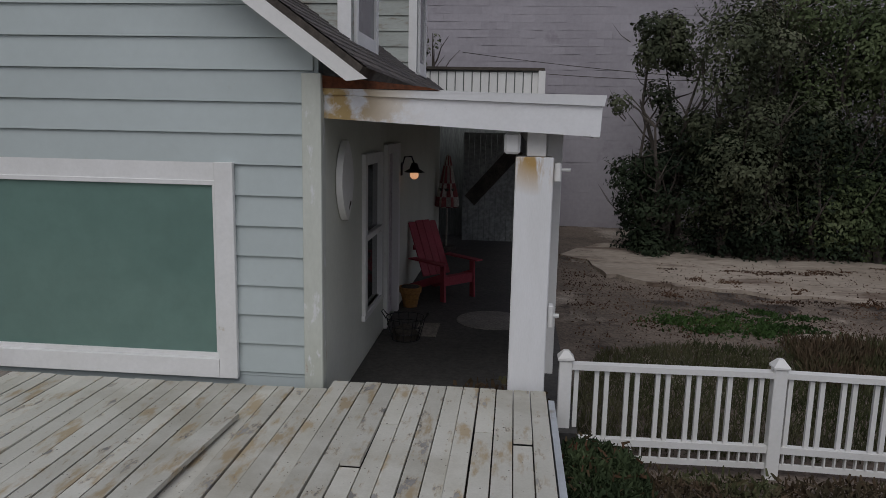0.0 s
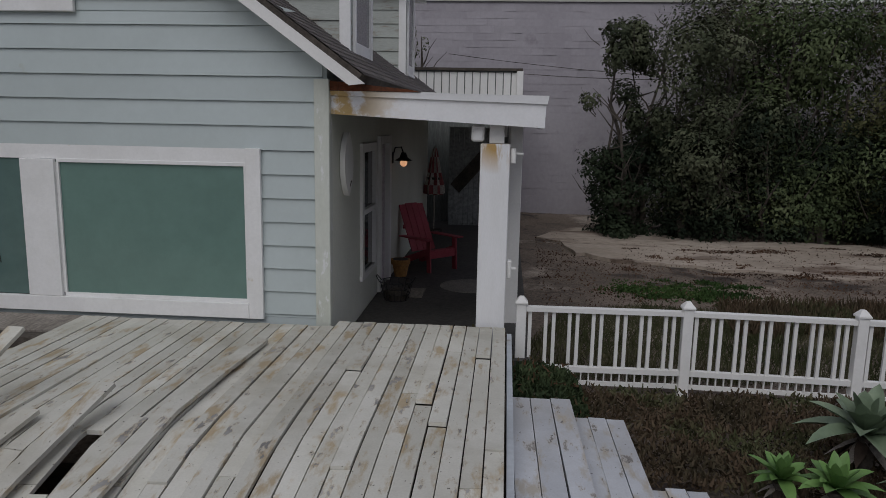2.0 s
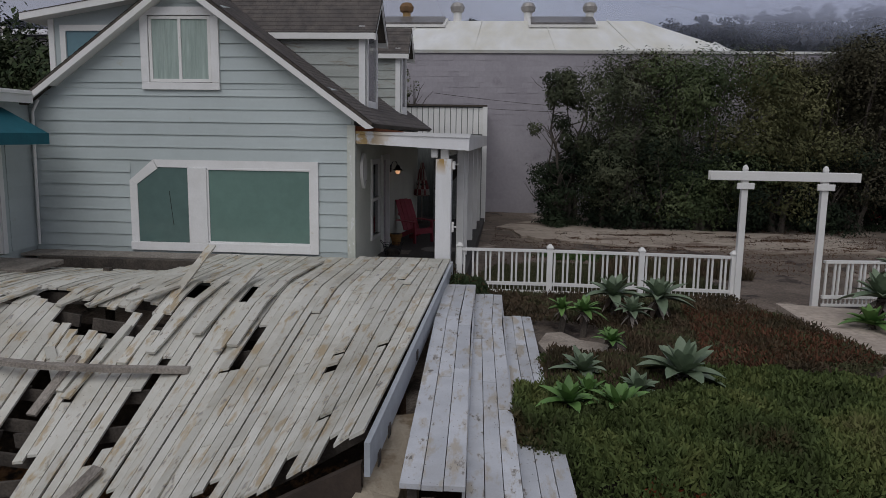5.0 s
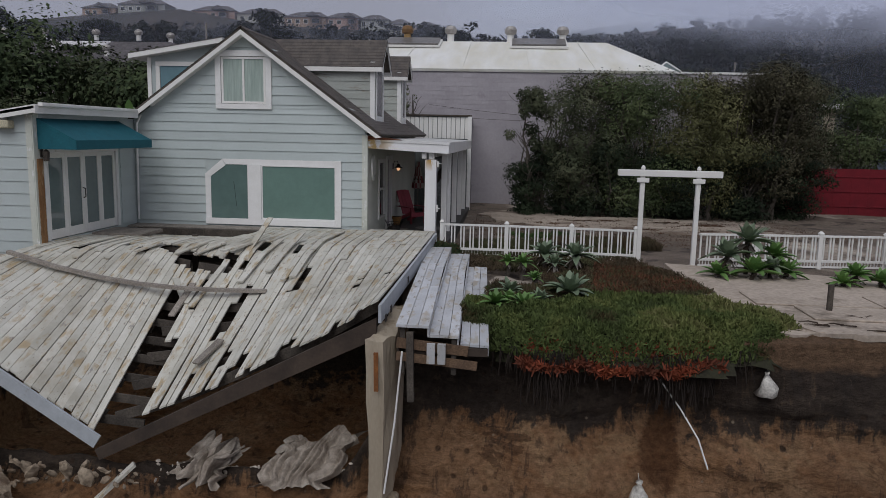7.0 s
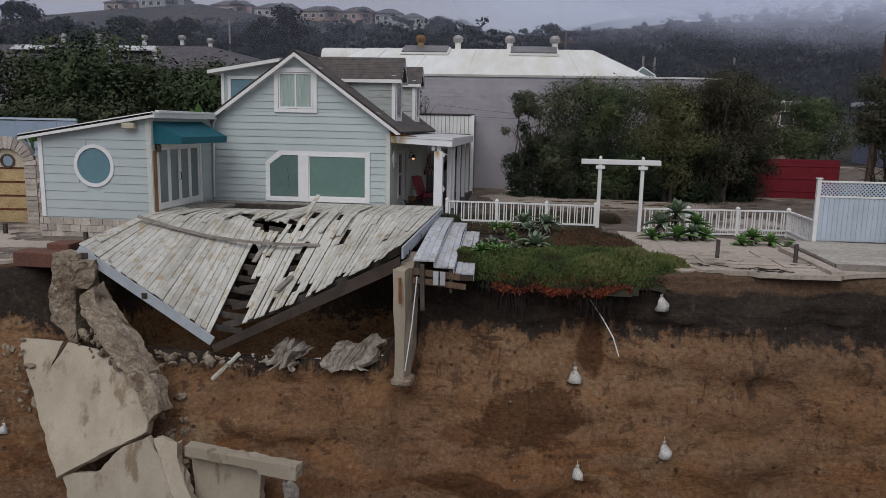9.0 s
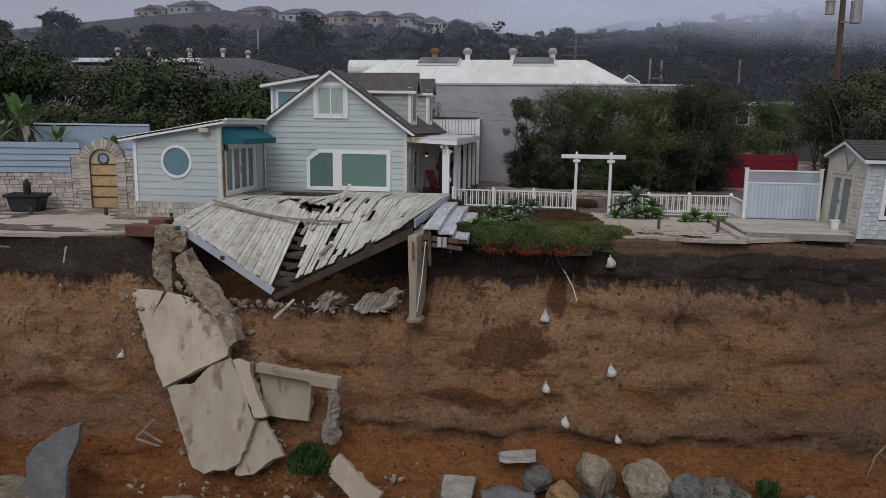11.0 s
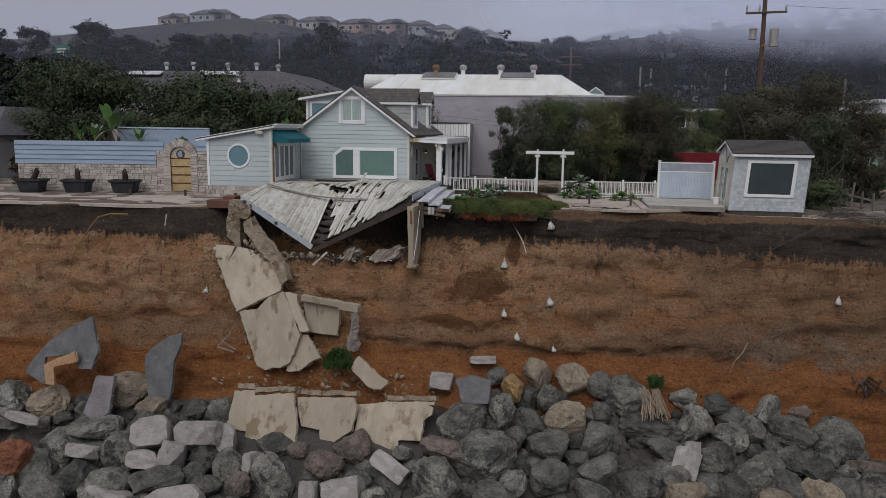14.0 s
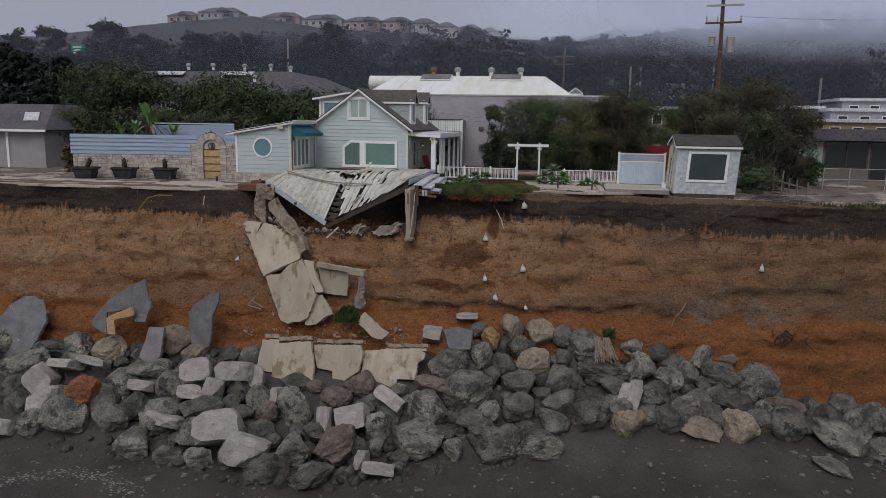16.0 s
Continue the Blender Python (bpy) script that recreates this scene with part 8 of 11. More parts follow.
# Serves dark boulders; its tone is also lowered to deepen gap shade.
DARKROCK = mat("dark_boulder_and_gap_shade", (0.140, 0.134, 0.116), (0.048, 0.047, 0.041), scale=1.1, fine=11, rough=0.8, bump=0.8, rand=0.3, fine_amt=0.42, bump_dist=0.06, obj=True, stain=(0.23, 0.215, 0.185), stain_scale=3.2, stain_cut=0.62)
BROWNROCK = mat("brown_boulder", (0.175, 0.138, 0.112), (0.085, 0.068, 0.057), scale=1.5, fine=10, rough=0.9, bump=0.7, rand=0.15, fine_amt=0.35, bump_dist=0.05, obj=True)
TANROCK = mat("tan_boulder", (0.29, 0.235, 0.165), (0.17, 0.14, 0.105), scale=1.5, fine=10, rough=0.9, bump=0.7, rand=0.2, fine_amt=0.32, bump_dist=0.05, obj=True, stain=(0.10, 0.085, 0.065), stain_scale=2.2, stain_cut=0.58)
PALEROCK = mat("pale_concrete_chunk", (0.385, 0.35, 0.315), (0.27, 0.245, 0.22), scale=1.5, fine=12, rough=0.9, bump=0.5, rand=0.15, fine_amt=0.22, bump_dist=0.03, obj=True, stain=(0.19, 0.165, 0.14), stain_scale=1.8, stain_cut=0.58)
REDROCK = mat("orange_boulder", (0.28, 0.11, 0.055), (0.17, 0.07, 0.04), scale=2, fine=12, rough=0.95, bump=1.0, fine_amt=0.4, bump_dist=0.08, obj=True)
OCHREROCK = mat("ochre_boulder", (0.32, 0.20, 0.085), (0.22, 0.145, 0.07), scale=2, fine=10, rough=0.9, obj=True)
rg = random.Random(77)
placed = []


def rip_point(x, s):
    y0, z0, y1, z1 = lerp_table(RIPT_Y, x), lerp_table(RIPT_Z, x), lerp_table(RIP_Y, x), -13.15
    return y0 + (y1 - y0) * s, z0 + (z1 - z0) * max(0.0, min(1.0, s)) ** 1.25 - 2.7 * min(0.0, s)


def put_boulder(x, y, z, half, tilt, m, label, cat="boulder", group="riprap boulders", chunk=False):
    """One stone: half sizes along its width, depth and height, leaning sideways by tilt."""
    ob = new("rubble_chunk" if chunk else "boulder", rg.choice(CHUNKS if chunk else BASES))
    ob.material_slots[0].link = "OBJECT"
    ob.material_slots[0].material = m
    spin = pose(0, 0, 0, 0, 0, rg.uniform(-18, 18) if chunk else rg.uniform(0, 360))
    size = Matrix.Diagonal((*half, 1))
    ob.matrix_basis = pose(x, y, z, rg.uniform(-8, 8) - (25 if chunk else 0), tilt, 0) @ (spin @ size if chunk else size @ spin)
    tagged(ob, label, cat, group)
    placed.append((x, y, z, (half[0] + half[2]) / 2))


# the stones that show in front, by place along the bank, way down it, width and height, lean
GREY_A = [
    (-20.7, 0.37, 3.26, 2.17, 0), (-19.7, 0.14, 2.00, 0.87, 5), (-18.1, 0.13, 2.07, 1.57, 0), (-13.3, 0.32, 2.45, 1.19, -8),
    (-14.1, 0.49, 1.98, 1.52, 0), (-11.4, 0.47, 1.79, 1.73, 0), (-7.8, 0.30, 1.18, 1.37, 0), (-6.7, 0.19, 1.23, 1.54, 10),
    (-16.2, 0.88, 2.45, 2.19, 0), (-17.6, 0.93, 2.02, 1.48, 0), (-11.2, 0.75, 2.50, 2.06, 0), (-9.1, 0.80, 1.57, 1.69, 0),
    (-11.8, 1.03, 2.22, 1.60, -10), (-9.7, 0.98, 1.56, 0.96, -5), (-8.2, 0.94, 1.53, 1.06, 0), (-4.5, 0.95, 2.11, 1.50, -8),
    (-4.7, 0.28, 1.86, 2.16, 0), (-3.6, 0.72, 1.97, 1.80, 0), (-2.3, 0.95, 2.38, 1.19, -14), (-3.0, 0.48, 1.44, 1.15, 0),
]
GREY_B = [
    (0.0, 0.45, 1.61, 2.13, 15), (1.9, 0.81, 2.38, 1.75, 0), (2.2, 0.62, 2.49, 1.74, 20), (0.4, -0.06, 0.85, 0.67, 0), (2.8, 0.26, 2.67, 1.76, 0),
    (3.9, 0.50, 2.89, 1.95, -22), (4.5, 0.18, 1.16, 1.59, 15), (6.4, 0.07, 1.18, 1.18, 0), (9.9, -0.02, 2.03, 1.59, 0), (10.8, 0.27, 2.86, 1.24, 0),
    (5.2, 0.65, 1.05, 1.34, 15), (7.7, 0.83, 1.80, 0.87, 5), (5.6, 0.92, 2.62, 1.77, 0), (7.7, 0.95, 2.37, 1.21, -5), (3.7, 0.88, 1.36, 1.02, 0),
    (10.1, 0.76, 2.26, 2.32, 20), (10.5, 0.58, 1.63, 1.21, 0), (11.6, 0.67, 1.64, 1.58, 0), (12.6, -0.11, 1.43, 0.97, 0), (13.2, 0.12, 1.60, 1.47, 0),
]
GREY_C = [
    (13.8, 0.47, 2.50, 1.63, 18), (12.6, 0.21, 0.95, 1.26, 15), (14.5, 0.23, 1.66, 1.09, 10), (15.5, 0.10, 1.17, 1.30, 0),
    (16.4, -0.16, 1.14, 1.74, 20), (17.2, 0.01, 2.19, 1.33, 10), (19.4, -0.05, 2.38, 2.04, 20), (15.7, 0.48, 1.97, 1.59, 0),
    (18.6, 0.24, 1.33, 1.53, 20), (19.4, 0.48, 1.19, 1.19, 0), (15.1, 0.71, 1.56, 1.81, 15), (20.5, 0.61, 2.05, 1.39, 0), (20.2, 0.90, 1.95, 1.62, 0),
    (22.1, 0.27, 1.57, 1.44, 15), (23.5, 0.28, 1.94, 1.81, 25), (24.0, 0.68, 1.71, 1.71, 20), (22.9, 0.95, 3.46, 1.33, 25),
    (25.0, 0.53, 1.81, 2.09, 15), (24.2, 1.44, 1.44, 1.70, 10), (21.9, 1.52, 1.96, 0.63, 20),
]
DARK_A = [
    (-20.4, 0.53, 1.50, 1.07, 0), (-18.8, 0.60, 1.67, 0.98, 0), (-15.3, 0.68, 2.25, 1.99, 0), (-12.8, 0.68, 1.67, 1.86, 0),
    (-18.1, 0.79, 1.23, 1.23, 0), (-19.3, 0.76, 1.25, 1.25, 0), (-13.8, 0.82, 2.00, 1.67, 0), (-9.2, 0.60, 2.21, 1.41, 0), (-5.8, 0.55, 1.53, 1.24, 0),
    (-20.2, 0.66, 1.13, 0.92, 0), (4.1, -0.14, 0.96, 0.83, 0), (5.8, 0.28, 1.46, 1.27, 0), (8.9, -0.10, 1.34, 1.47, 0), (8.8, 0.16, 1.12, 0.99, 0),
    (8.6, 0.36, 1.52, 1.40, -15), (6.6, 0.43, 2.04, 1.32, 0), (5.1, 0.39, 1.14, 1.32, 20), (8.6, 0.57, 1.97, 1.32, -12), (6.7, 0.62, 1.71, 1.47, 0),
    (4.3, 0.69, 1.79, 0.81, -8),
]
DARK_B = [
    (4.9, 0.77, 1.67, 1.15, 10), (6.3, 0.80, 1.21, 1.21, 20), (8.4, 0.71, 2.01, 1.06, 5), (13.1, 0.69, 1.78, 0.92, -6), (11.6, 0.41, 1.91, 1.11, 0),
    (14.1, -0.12, 1.44, 1.05, 0), (14.8, -0.01, 1.63, 0.91, 0), (17.2, 0.33, 1.76, 1.37, 0), (18.1, 0.53, 2.01, 1.49, 0), (14.2, 0.79, 1.60, 1.54, 0),
    (16.5, 0.72, 1.71, 1.45, 10), (19.0, 0.72, 1.68, 1.43, 15), (22.8, 0.57, 1.76, 1.76, 15), (-1.1, 0.26, 1.18, 1.18, 0), (1.3, 0.92, 0.83, 0.56, 0),
    (-11.1, 0.25, 1.30, 1.11, 0), (-5.2, -0.02, 1.56, 0.93, 0), (-7.3, 0.37, 1.22, 1.04, 0), (21.4, 0.71, 1.33, 1.19, 0), (3.1, 0.77, 1.14, 0.86, 0),
]
BROWN_A = [
    (-1.7, 0.64, 2.64, 1.63, -18), (-2.8, 0.10, 1.87, 1.21, -12), (-1.7, -0.04, 2.08, 1.41, 10), (-4.0, -0.02, 1.11, 0.80, 0),
    (2.1, 0.42, 2.14, 1.07, 0), (-5.9, 0.32, 1.27, 1.15, 0), (17.8, -0.27, 1.29, 0.88, 0), (20.7, 0.30, 2.09, 1.01, 3), (-7.0, 0.80, 0.87, 1.22, 0),
]
TAN_A = [
    (-16.2, 0.14, 1.88, 1.46, 0), (-12.9, -0.04, 1.98, 1.57, 10), (-11.1, 0.13, 1.71, 1.25, -15), (6.0, -0.12, 1.40, 1.59, 0),
    (7.5, -0.12, 1.59, 1.78, 0), (7.4, 0.25, 1.90, 1.53, 0), (12.2, 0.85, 1.75, 1.63, 0), (15.8, 0.92, 2.05, 1.24, 10), (17.8, 0.92, 1.84, 1.78, 0),
]
PALE_A = [
    (-17.9, 0.31, 1.75, 0.49, 0), (-16.4, 0.27, 1.66, 0.48, 10), (-18.7, 0.47, 1.62, 1.33, 40), (-12.9, 0.47, 1.37, 0.59, 0),
    (-10.2, 0.29, 1.73, 1.35, -15), (-10.1, 0.46, 1.32, 0.76, 0), (-8.2, 0.25, 1.83, 1.07, -5), (-7.6, -0.03, 1.53, 1.28, 0),
    (-5.8, 0.08, 0.50, 0.87, 0), (-10.7, 0.70, 1.80, 0.62, 12), (-2.7, 0.35, 0.76, 1.34, -10), (-1.4, 0.31, 1.76, 1.23, -18),
    (0.5, 0.89, 1.61, 0.61, 0), (-0.3, 0.78, 0.56, 0.89, 0), (0.1, 0.07, 1.68, 0.78, 35), (-19.1, 0.95, 1.10, 0.83, 0), (12.3, 0.48, 1.17, 1.30, 20),
]
BLOCKY_A = [
    (-8.9, 0.42, 1.06, 1.18, 5), (-17.4, 0.69, 1.97, 1.50, -12), (-7.7, 0.62, 2.46, 1.62, -14), (-5.9, 0.73, 2.14, 1.56, 15),
    (1.6, -0.31, 1.22, 0.84, 0), (3.4, -0.23, 1.29, 0.39, -5), (12.7, 0.37, 0.69, 0.81, 0),
]

GREYLAB = "grey weathered riprap boulder lying on the bank"
for rows_, m, lab in ((GREY_A + GREY_B + GREY_C, ROCK, GREYLAB), (DARK_A + DARK_B, DARKROCK, "dark grey riprap boulder wedged in the bank"), (BROWN_A, BROWNROCK, "brownish riprap boulder in the bank"), (TAN_A, TANROCK, "tan rough boulder in the riprap bank")):
    for x, s, w, h, tilt in rows_:
        y, z = rip_point(x, s)
        deep = 0.42 * (w + h) / 2 + 0.1
        z = max(z, ground_at(x, y) + 0.30 * h)
        put_boulder(x, y + 0.45 * deep, z - 0.05, (0.58 * w, deep, 0.59 * h), tilt, m, lab)
for x, s, w, h, tilt in PALE_A + BLOCKY_A:
    y, z = rip_point(x, s)
    z = max(z, ground_at(x, y) + 0.32 * h)
    put_boulder(x, y - 0.15, z + 0.05, (0.47 * w, 0.32 * (w + h) / 2 + 0.15, 0.47 * h), tilt, PALEROCK, "pale broken concrete chunk among the riprap", "rubble", "pale rubble chunks", True)
y, z = rip_point(-15.1, 0.55)
put_boulder(-15.6, y - 0.6, z + 0.1, (1.08, 0.9, 1.0), 0, REDROCK, "rust-orange boulder among grey riprap")
y, z = rip_point(4.9, 0.0)
put_boulder(4.95, y, z + 0.1, (0.6, 0.6, 0.68), 0, OCHREROCK, "ochre boulder at the cliff foot")
# stones further back and beyond, seen only in the gaps and past the bank's ends
# Gap stones take the dark material so their colour stands for shade.
tries = back = 0
while tries < 9000 and back < 260:
    tries += 1
    x = rg.uniform(-34, 32)
    s = rg.random()
    y, z = rip_point(x, s)
    far_end = x < -22.5 or x > 27.5
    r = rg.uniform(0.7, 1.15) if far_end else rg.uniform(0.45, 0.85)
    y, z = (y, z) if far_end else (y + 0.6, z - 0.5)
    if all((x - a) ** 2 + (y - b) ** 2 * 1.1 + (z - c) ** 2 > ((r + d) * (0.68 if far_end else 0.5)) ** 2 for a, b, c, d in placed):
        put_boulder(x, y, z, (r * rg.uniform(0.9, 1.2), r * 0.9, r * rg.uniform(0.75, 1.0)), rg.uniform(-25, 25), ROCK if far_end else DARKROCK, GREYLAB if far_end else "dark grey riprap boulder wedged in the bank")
        back += 1
# small stones wedged between them, too many to count
# Coloured dark: shade between the boulders is put into these stones' tone.
sv, sf = [], []
small = boulder_mesh(91, 7, 2)
small.verts.ensure_lookup_table()
base_v = [v.co.copy() for v in small.verts]
small.verts.index_update()
base_f = [[v.index for v in f.verts] for f in small.faces]
small.free()
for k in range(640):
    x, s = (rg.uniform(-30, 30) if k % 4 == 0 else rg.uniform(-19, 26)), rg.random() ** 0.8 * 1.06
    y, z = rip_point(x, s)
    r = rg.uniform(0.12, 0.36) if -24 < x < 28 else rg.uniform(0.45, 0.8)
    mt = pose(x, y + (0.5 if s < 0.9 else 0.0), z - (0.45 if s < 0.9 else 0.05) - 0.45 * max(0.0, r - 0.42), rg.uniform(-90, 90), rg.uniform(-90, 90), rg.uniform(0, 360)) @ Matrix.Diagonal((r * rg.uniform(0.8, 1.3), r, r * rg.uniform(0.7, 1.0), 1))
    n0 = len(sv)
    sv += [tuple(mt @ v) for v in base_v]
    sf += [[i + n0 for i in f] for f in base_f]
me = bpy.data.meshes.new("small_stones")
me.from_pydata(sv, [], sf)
me.materials.append(mat("small_shade_dark_riprap", (0.080, 0.074, 0.063), (0.034, 0.032, 0.028), scale=0.9, fine=9, rough=0.9, bump=0.6, fine_amt=0.4, bump_dist=0.03))
tagged(new("small_stones", me), "small grey stones wedged between the boulders, darkened as gap shade", "stones", kind="stuff")
broken_slab("grey_block", [(2.43, -6.33, -7.82), (3.24, -6.26, -7.63), (4.05, -6.32, -7.79), (3.93, -6.68, -8.72), (2.81, -6.69, -8.76)], 0.5, CONCG, "grey squared concrete block resting on the boulders", "rubble", seed=71, rough_edge=0.04)

# small rubble under the deck and beside the slabs
bm = bmesh.new()
for k in range(500):
    if k >= 300:                                  # crumbs lodged round the slabs
        t = rg.random()
        x, z = rg.choice([(-10.3 + 2.2 * t, -2.9 - 2.9 * t), (-8.4 + 1.5 * t, -5.6 - 2.4 * t), (-5.4 + 3.2 * t, -7.0 - 1.7 * t), (-6.2 + 0.9 * t, -4.4 - 1.8 * t), (-6.8 + 7.4 * t, -8.55)])
        x, z = x + rg.gauss(0, 0.28), z + rg.gauss(0, 0.22)
        y = cliff_face(x, z) - 0.03
    elif k < 60:
        x, y, z = rg.uniform(-7.6, -4.3), rg.uniform(-3.5, -2.9), -3.15 + rg.uniform(-0.15, 0.1)
    elif k < 84:
        t = rg.random() * 0.4
        x, y, z = rg.gauss(-10.1 + 1.6 * t, 0.25), -3.75 - 1.5 * t, -2.75 - 4.2 * t
    elif k < 210:
        t = rg.random()
        x, y, z = -8.5 + 1.9 * t + rg.gauss(0, 0.25), -3.35 - 0.5 * t, -2.55 - 0.9 * t + rg.uniform(-0.1, 0.1)
    else:
        x, y, z = rg.uniform(-9, 1.5), rg.uniform(-6.6, -5.9), -8.6 + rg.uniform(-0.5, 0.3)
    s = rg.uniform(0.02, 0.06) if rg.random() < 0.85 else rg.uniform(0.06, 0.12)
    bmesh.ops.create_icosphere(bm, subdivisions=1, radius=s * 1.2, matrix=pose(x, y, z, rg.uniform(0, 360), rg.uniform(0, 360), 0) @ Matrix.Diagonal((1.5, 1, 0.6, 1)))
tagged(part("rubble", bm, CONCD), "scattered pale rubble below the collapsed deck", "rubble", kind="stuff")
# crumpled tarpaulin in the cavity
PALECR = mat("pale_crumbs", (0.52, 0.46, 0.39), (0.38, 0.33, 0.27), scale=5, fine=20, rough=0.9)
TARP = mat("dirty_tarpaulin", (0.40, 0.35, 0.295), (0.17, 0.135, 0.105), scale=2.6, fine=18, rough=0.85, bump=0.4, fine_amt=0.22, bump_dist=0.02)


def folded_tarpaulin(label, seed, f0, f1, b0, b1, folds, crease, dome=0.0):
    """A dirty sheet lying in soft folds between its front edge f0-f1 and its back edge b0-b1."""
    bm = bmesh.new()
    f0, f1, b0, b1 = (Vector(p) for p in (f0, f1, b0, b1))
    nx, ny, rows_ = 84, 16, []
    for i in range(nx):
        u = i / (nx - 1)
        row = []
        for j in range(ny):
            v = j / (ny - 1)
            p = f0.lerp(f1, u).lerp(b0.lerp(b1, u), v)
            w = u * folds + 0.9 * noise.noise(Vector((u * 3.5, v * 1.3, seed)))
            deep = 0.5 + 0.8 * abs(noise.noise(Vector((math.floor(w) * 2.7, 1.0, seed))))
            lift = crease * deep * abs(math.sin(math.pi * w)) * math.sin(math.pi * (0.12 + 0.8 * v)) + dome * math.sin(math.pi * u) * math.sin(math.pi * v)
            edge = 0.30 * noise.noise(Vector((u * 5, seed, 1))) * (1 - v) + 0.5 * noise.noise(Vector((u * 4, seed, 5))) * v
            p.x += 0.35 * (0.5 - u) * abs(noise.noise(Vector((v * 4, seed, 3)))) * 2.0
            p.z += 0.14 * noise.noise(Vector((u * 4, v * 3, seed + 2)))
            row.append(bm.verts.new(p + Vector((0.05 * noise.noise(Vector((u * 5, v * 4, seed + 7))), edge - 0.45 * lift, 0.9 * lift))))
        rows_.append(row)
    for i in range(nx - 1):
        for j in range(ny - 1):
            bm.faces.new((rows_[i][j], rows_[i + 1][j], rows_[i + 1][j + 1], rows_[i][j + 1]))
    return tagged(part("tarpaulin", bm, TARP, smooth=True), label, "tarpaulin", "tarpaulins under the deck")


folded_tarpaulin("draped grey tarpaulin sliding out in long folds under the deck", 8.0, (-2.6, -2.80, -3.40), (-1.1, -2.72, -3.36), (-2.25, -1.75, -2.98), (-0.62, -1.65, -2.72), 9, 0.20)
folded_tarpaulin("crumpled dirty tarpaulin heap under the deck", 3.0, (-4.1, -2.62, -3.36), (-3.0, -2.86, -3.42), (-3.75, -1.9, -3.02), (-2.75, -1.95, -3.05), 5, 0.20, 0.16)
folded_tarpaulin("pale crumpled tarpaulin thrown over the heap", 5.5, (-3.75, -2.85, -3.40), (-3.05, -2.80, -3.34), (-3.35, -2.2, -2.86), (-2.8, -2.25, -2.95), 4, 0.17, 0.10)
bm = bmesh.new()
for k in range(280):                              # crumbs along the foot of the tarpaulins
    x, y = rg.uniform(-4.3, -0.8), rg.gauss(-2.5, 0.2)
    q = rg.uniform(0.012, 0.04)
    if ground_at(x, y) < -3.45:
        continue
    bmesh.ops.create_icosphere(bm, subdivisions=1, radius=q, matrix=pose(x, y, ground_at(x, y) + q * 0.5, rg.uniform(0, 360), rg.uniform(0, 360), 0) @ Matrix.Diagonal((1.4, 1, 0.6, 1)))
tagged(part("crumbs", bm, PALECR), "pale crumbs scattered along the foot of the tarpaulins", "rubble", kind="stuff")

rope_ = [[(-2.62 + 0.05 * math.sin(k * 1.1) - w, -4.75, -5.45 - 0.31 * k), (-2.62 + 0.05 * math.sin(k * 1.1), -5.0, -5.45 - 0.31 * k), (-2.62 + 0.05 * math.sin(k * 1.1) + w, -4.75, -5.45 - 0.31 * k), (-2.62 + 0.05 * math.sin(k * 1.1), -4.5, -5.45 - 0.31 * k)]
         for k, w in enumerate((0.20, 0.22, 0.18, 0.24, 0.28, 0.34, 0.30))]
rough_mass("hanging_cloth", rope_, mat("hanging_dirty_cloth", (0.30, 0.265, 0.225)), "dirty pale cloth hanging beside a concrete panel", 12, 0.12, "cloth")
for a, b in (((-9.0, -5.6, -7.2), (-8.35, -5.6, -6.55)), ((-9.0, -5.65, -7.25), (-8.2, -5.65, -7.45)), ((-8.75, -5.6, -7.0), (-8.1, -5.6, -7.35))):
    tagged(part("broken_lath", bar(a, b, 0.07, 0.05), RAWWOOD), "broken brown lath frame beside the slabs", "timber", "broken laths")

# pebbles and dried foam on the sand
pv, pf = [], []
bm = bmesh.new()
bmesh.ops.create_icosphere(bm, subdivisions=1, radius=1.0)
bm.verts.index_update()
ball_v, ball_f = [v.co.copy() for v in bm.verts], [[v.index for v in f.verts] for f in bm.faces]
bm.free()
for k in range(380):
    x = rg.uniform(-18, 26)
    y = lerp_table(RIP_Y, x) - abs(rg.gauss(0, 2.6)) + 0.4
    r = rg.uniform(0.03, 0.09) if k % 9 else rg.uniform(0.1, 0.2)
    mt = pose(x, y, ground_at(x, y) + 0.01, 0, 0, rg.uniform(0, 360)) @ Matrix.Diagonal((r * 1.4, r, r * 0.6, 1))
    n0 = len(pv)
    pv += [tuple(mt @ v) for v in ball_v]
    pf += [[i + n0 for i in f] for f in ball_f]
me = bpy.data.meshes.new("pebbles")
me.from_pydata(pv, [], pf)
me.materials.append(mat("beach_pebble", (0.17, 0.155, 0.135), (0.07, 0.064, 0.056), scale=2.5, fine=12, rough=0.8))
tagged(new("pebbles", me), "small pebbles scattered over the dark sand", "pebbles", kind="stuff")
bm = bmesh.new()
for k in range(800):
    t = rg.random()
    if k % 3:
        x, y = -18.5 + 8.5 * t + rg.gauss(0, 0.25), -18.6 + 3.3 * math.sin(t * 2.4) + rg.gauss(0, 0.28)
    else:
        x, y = 2.5 + 8.0 * t + rg.gauss(0, 0.3), -15.2 + 0.3 * math.sin(t * 9) + rg.gauss(0, 0.2)
    z = ground_at(x, y) + 0.006
    r = rg.uniform(0.02, 0.08)
    bm.faces.new([bm.verts.new((x + r * rg.uniform(0.6, 1.5) * math.cos(math.tau * i / 6), y + r * rg.uniform(0.4, 0.9) * math.sin(math.tau * i / 6), z)) for i in range(6)])
tagged(part("dried_foam", bm, mat("pale_foam", (0.24, 0.23, 0.21), (0.16, 0.155, 0.145), scale=3, fine=15, rough=0.7)), "pale streaks of sea foam on the sand", "foam", kind="stuff")

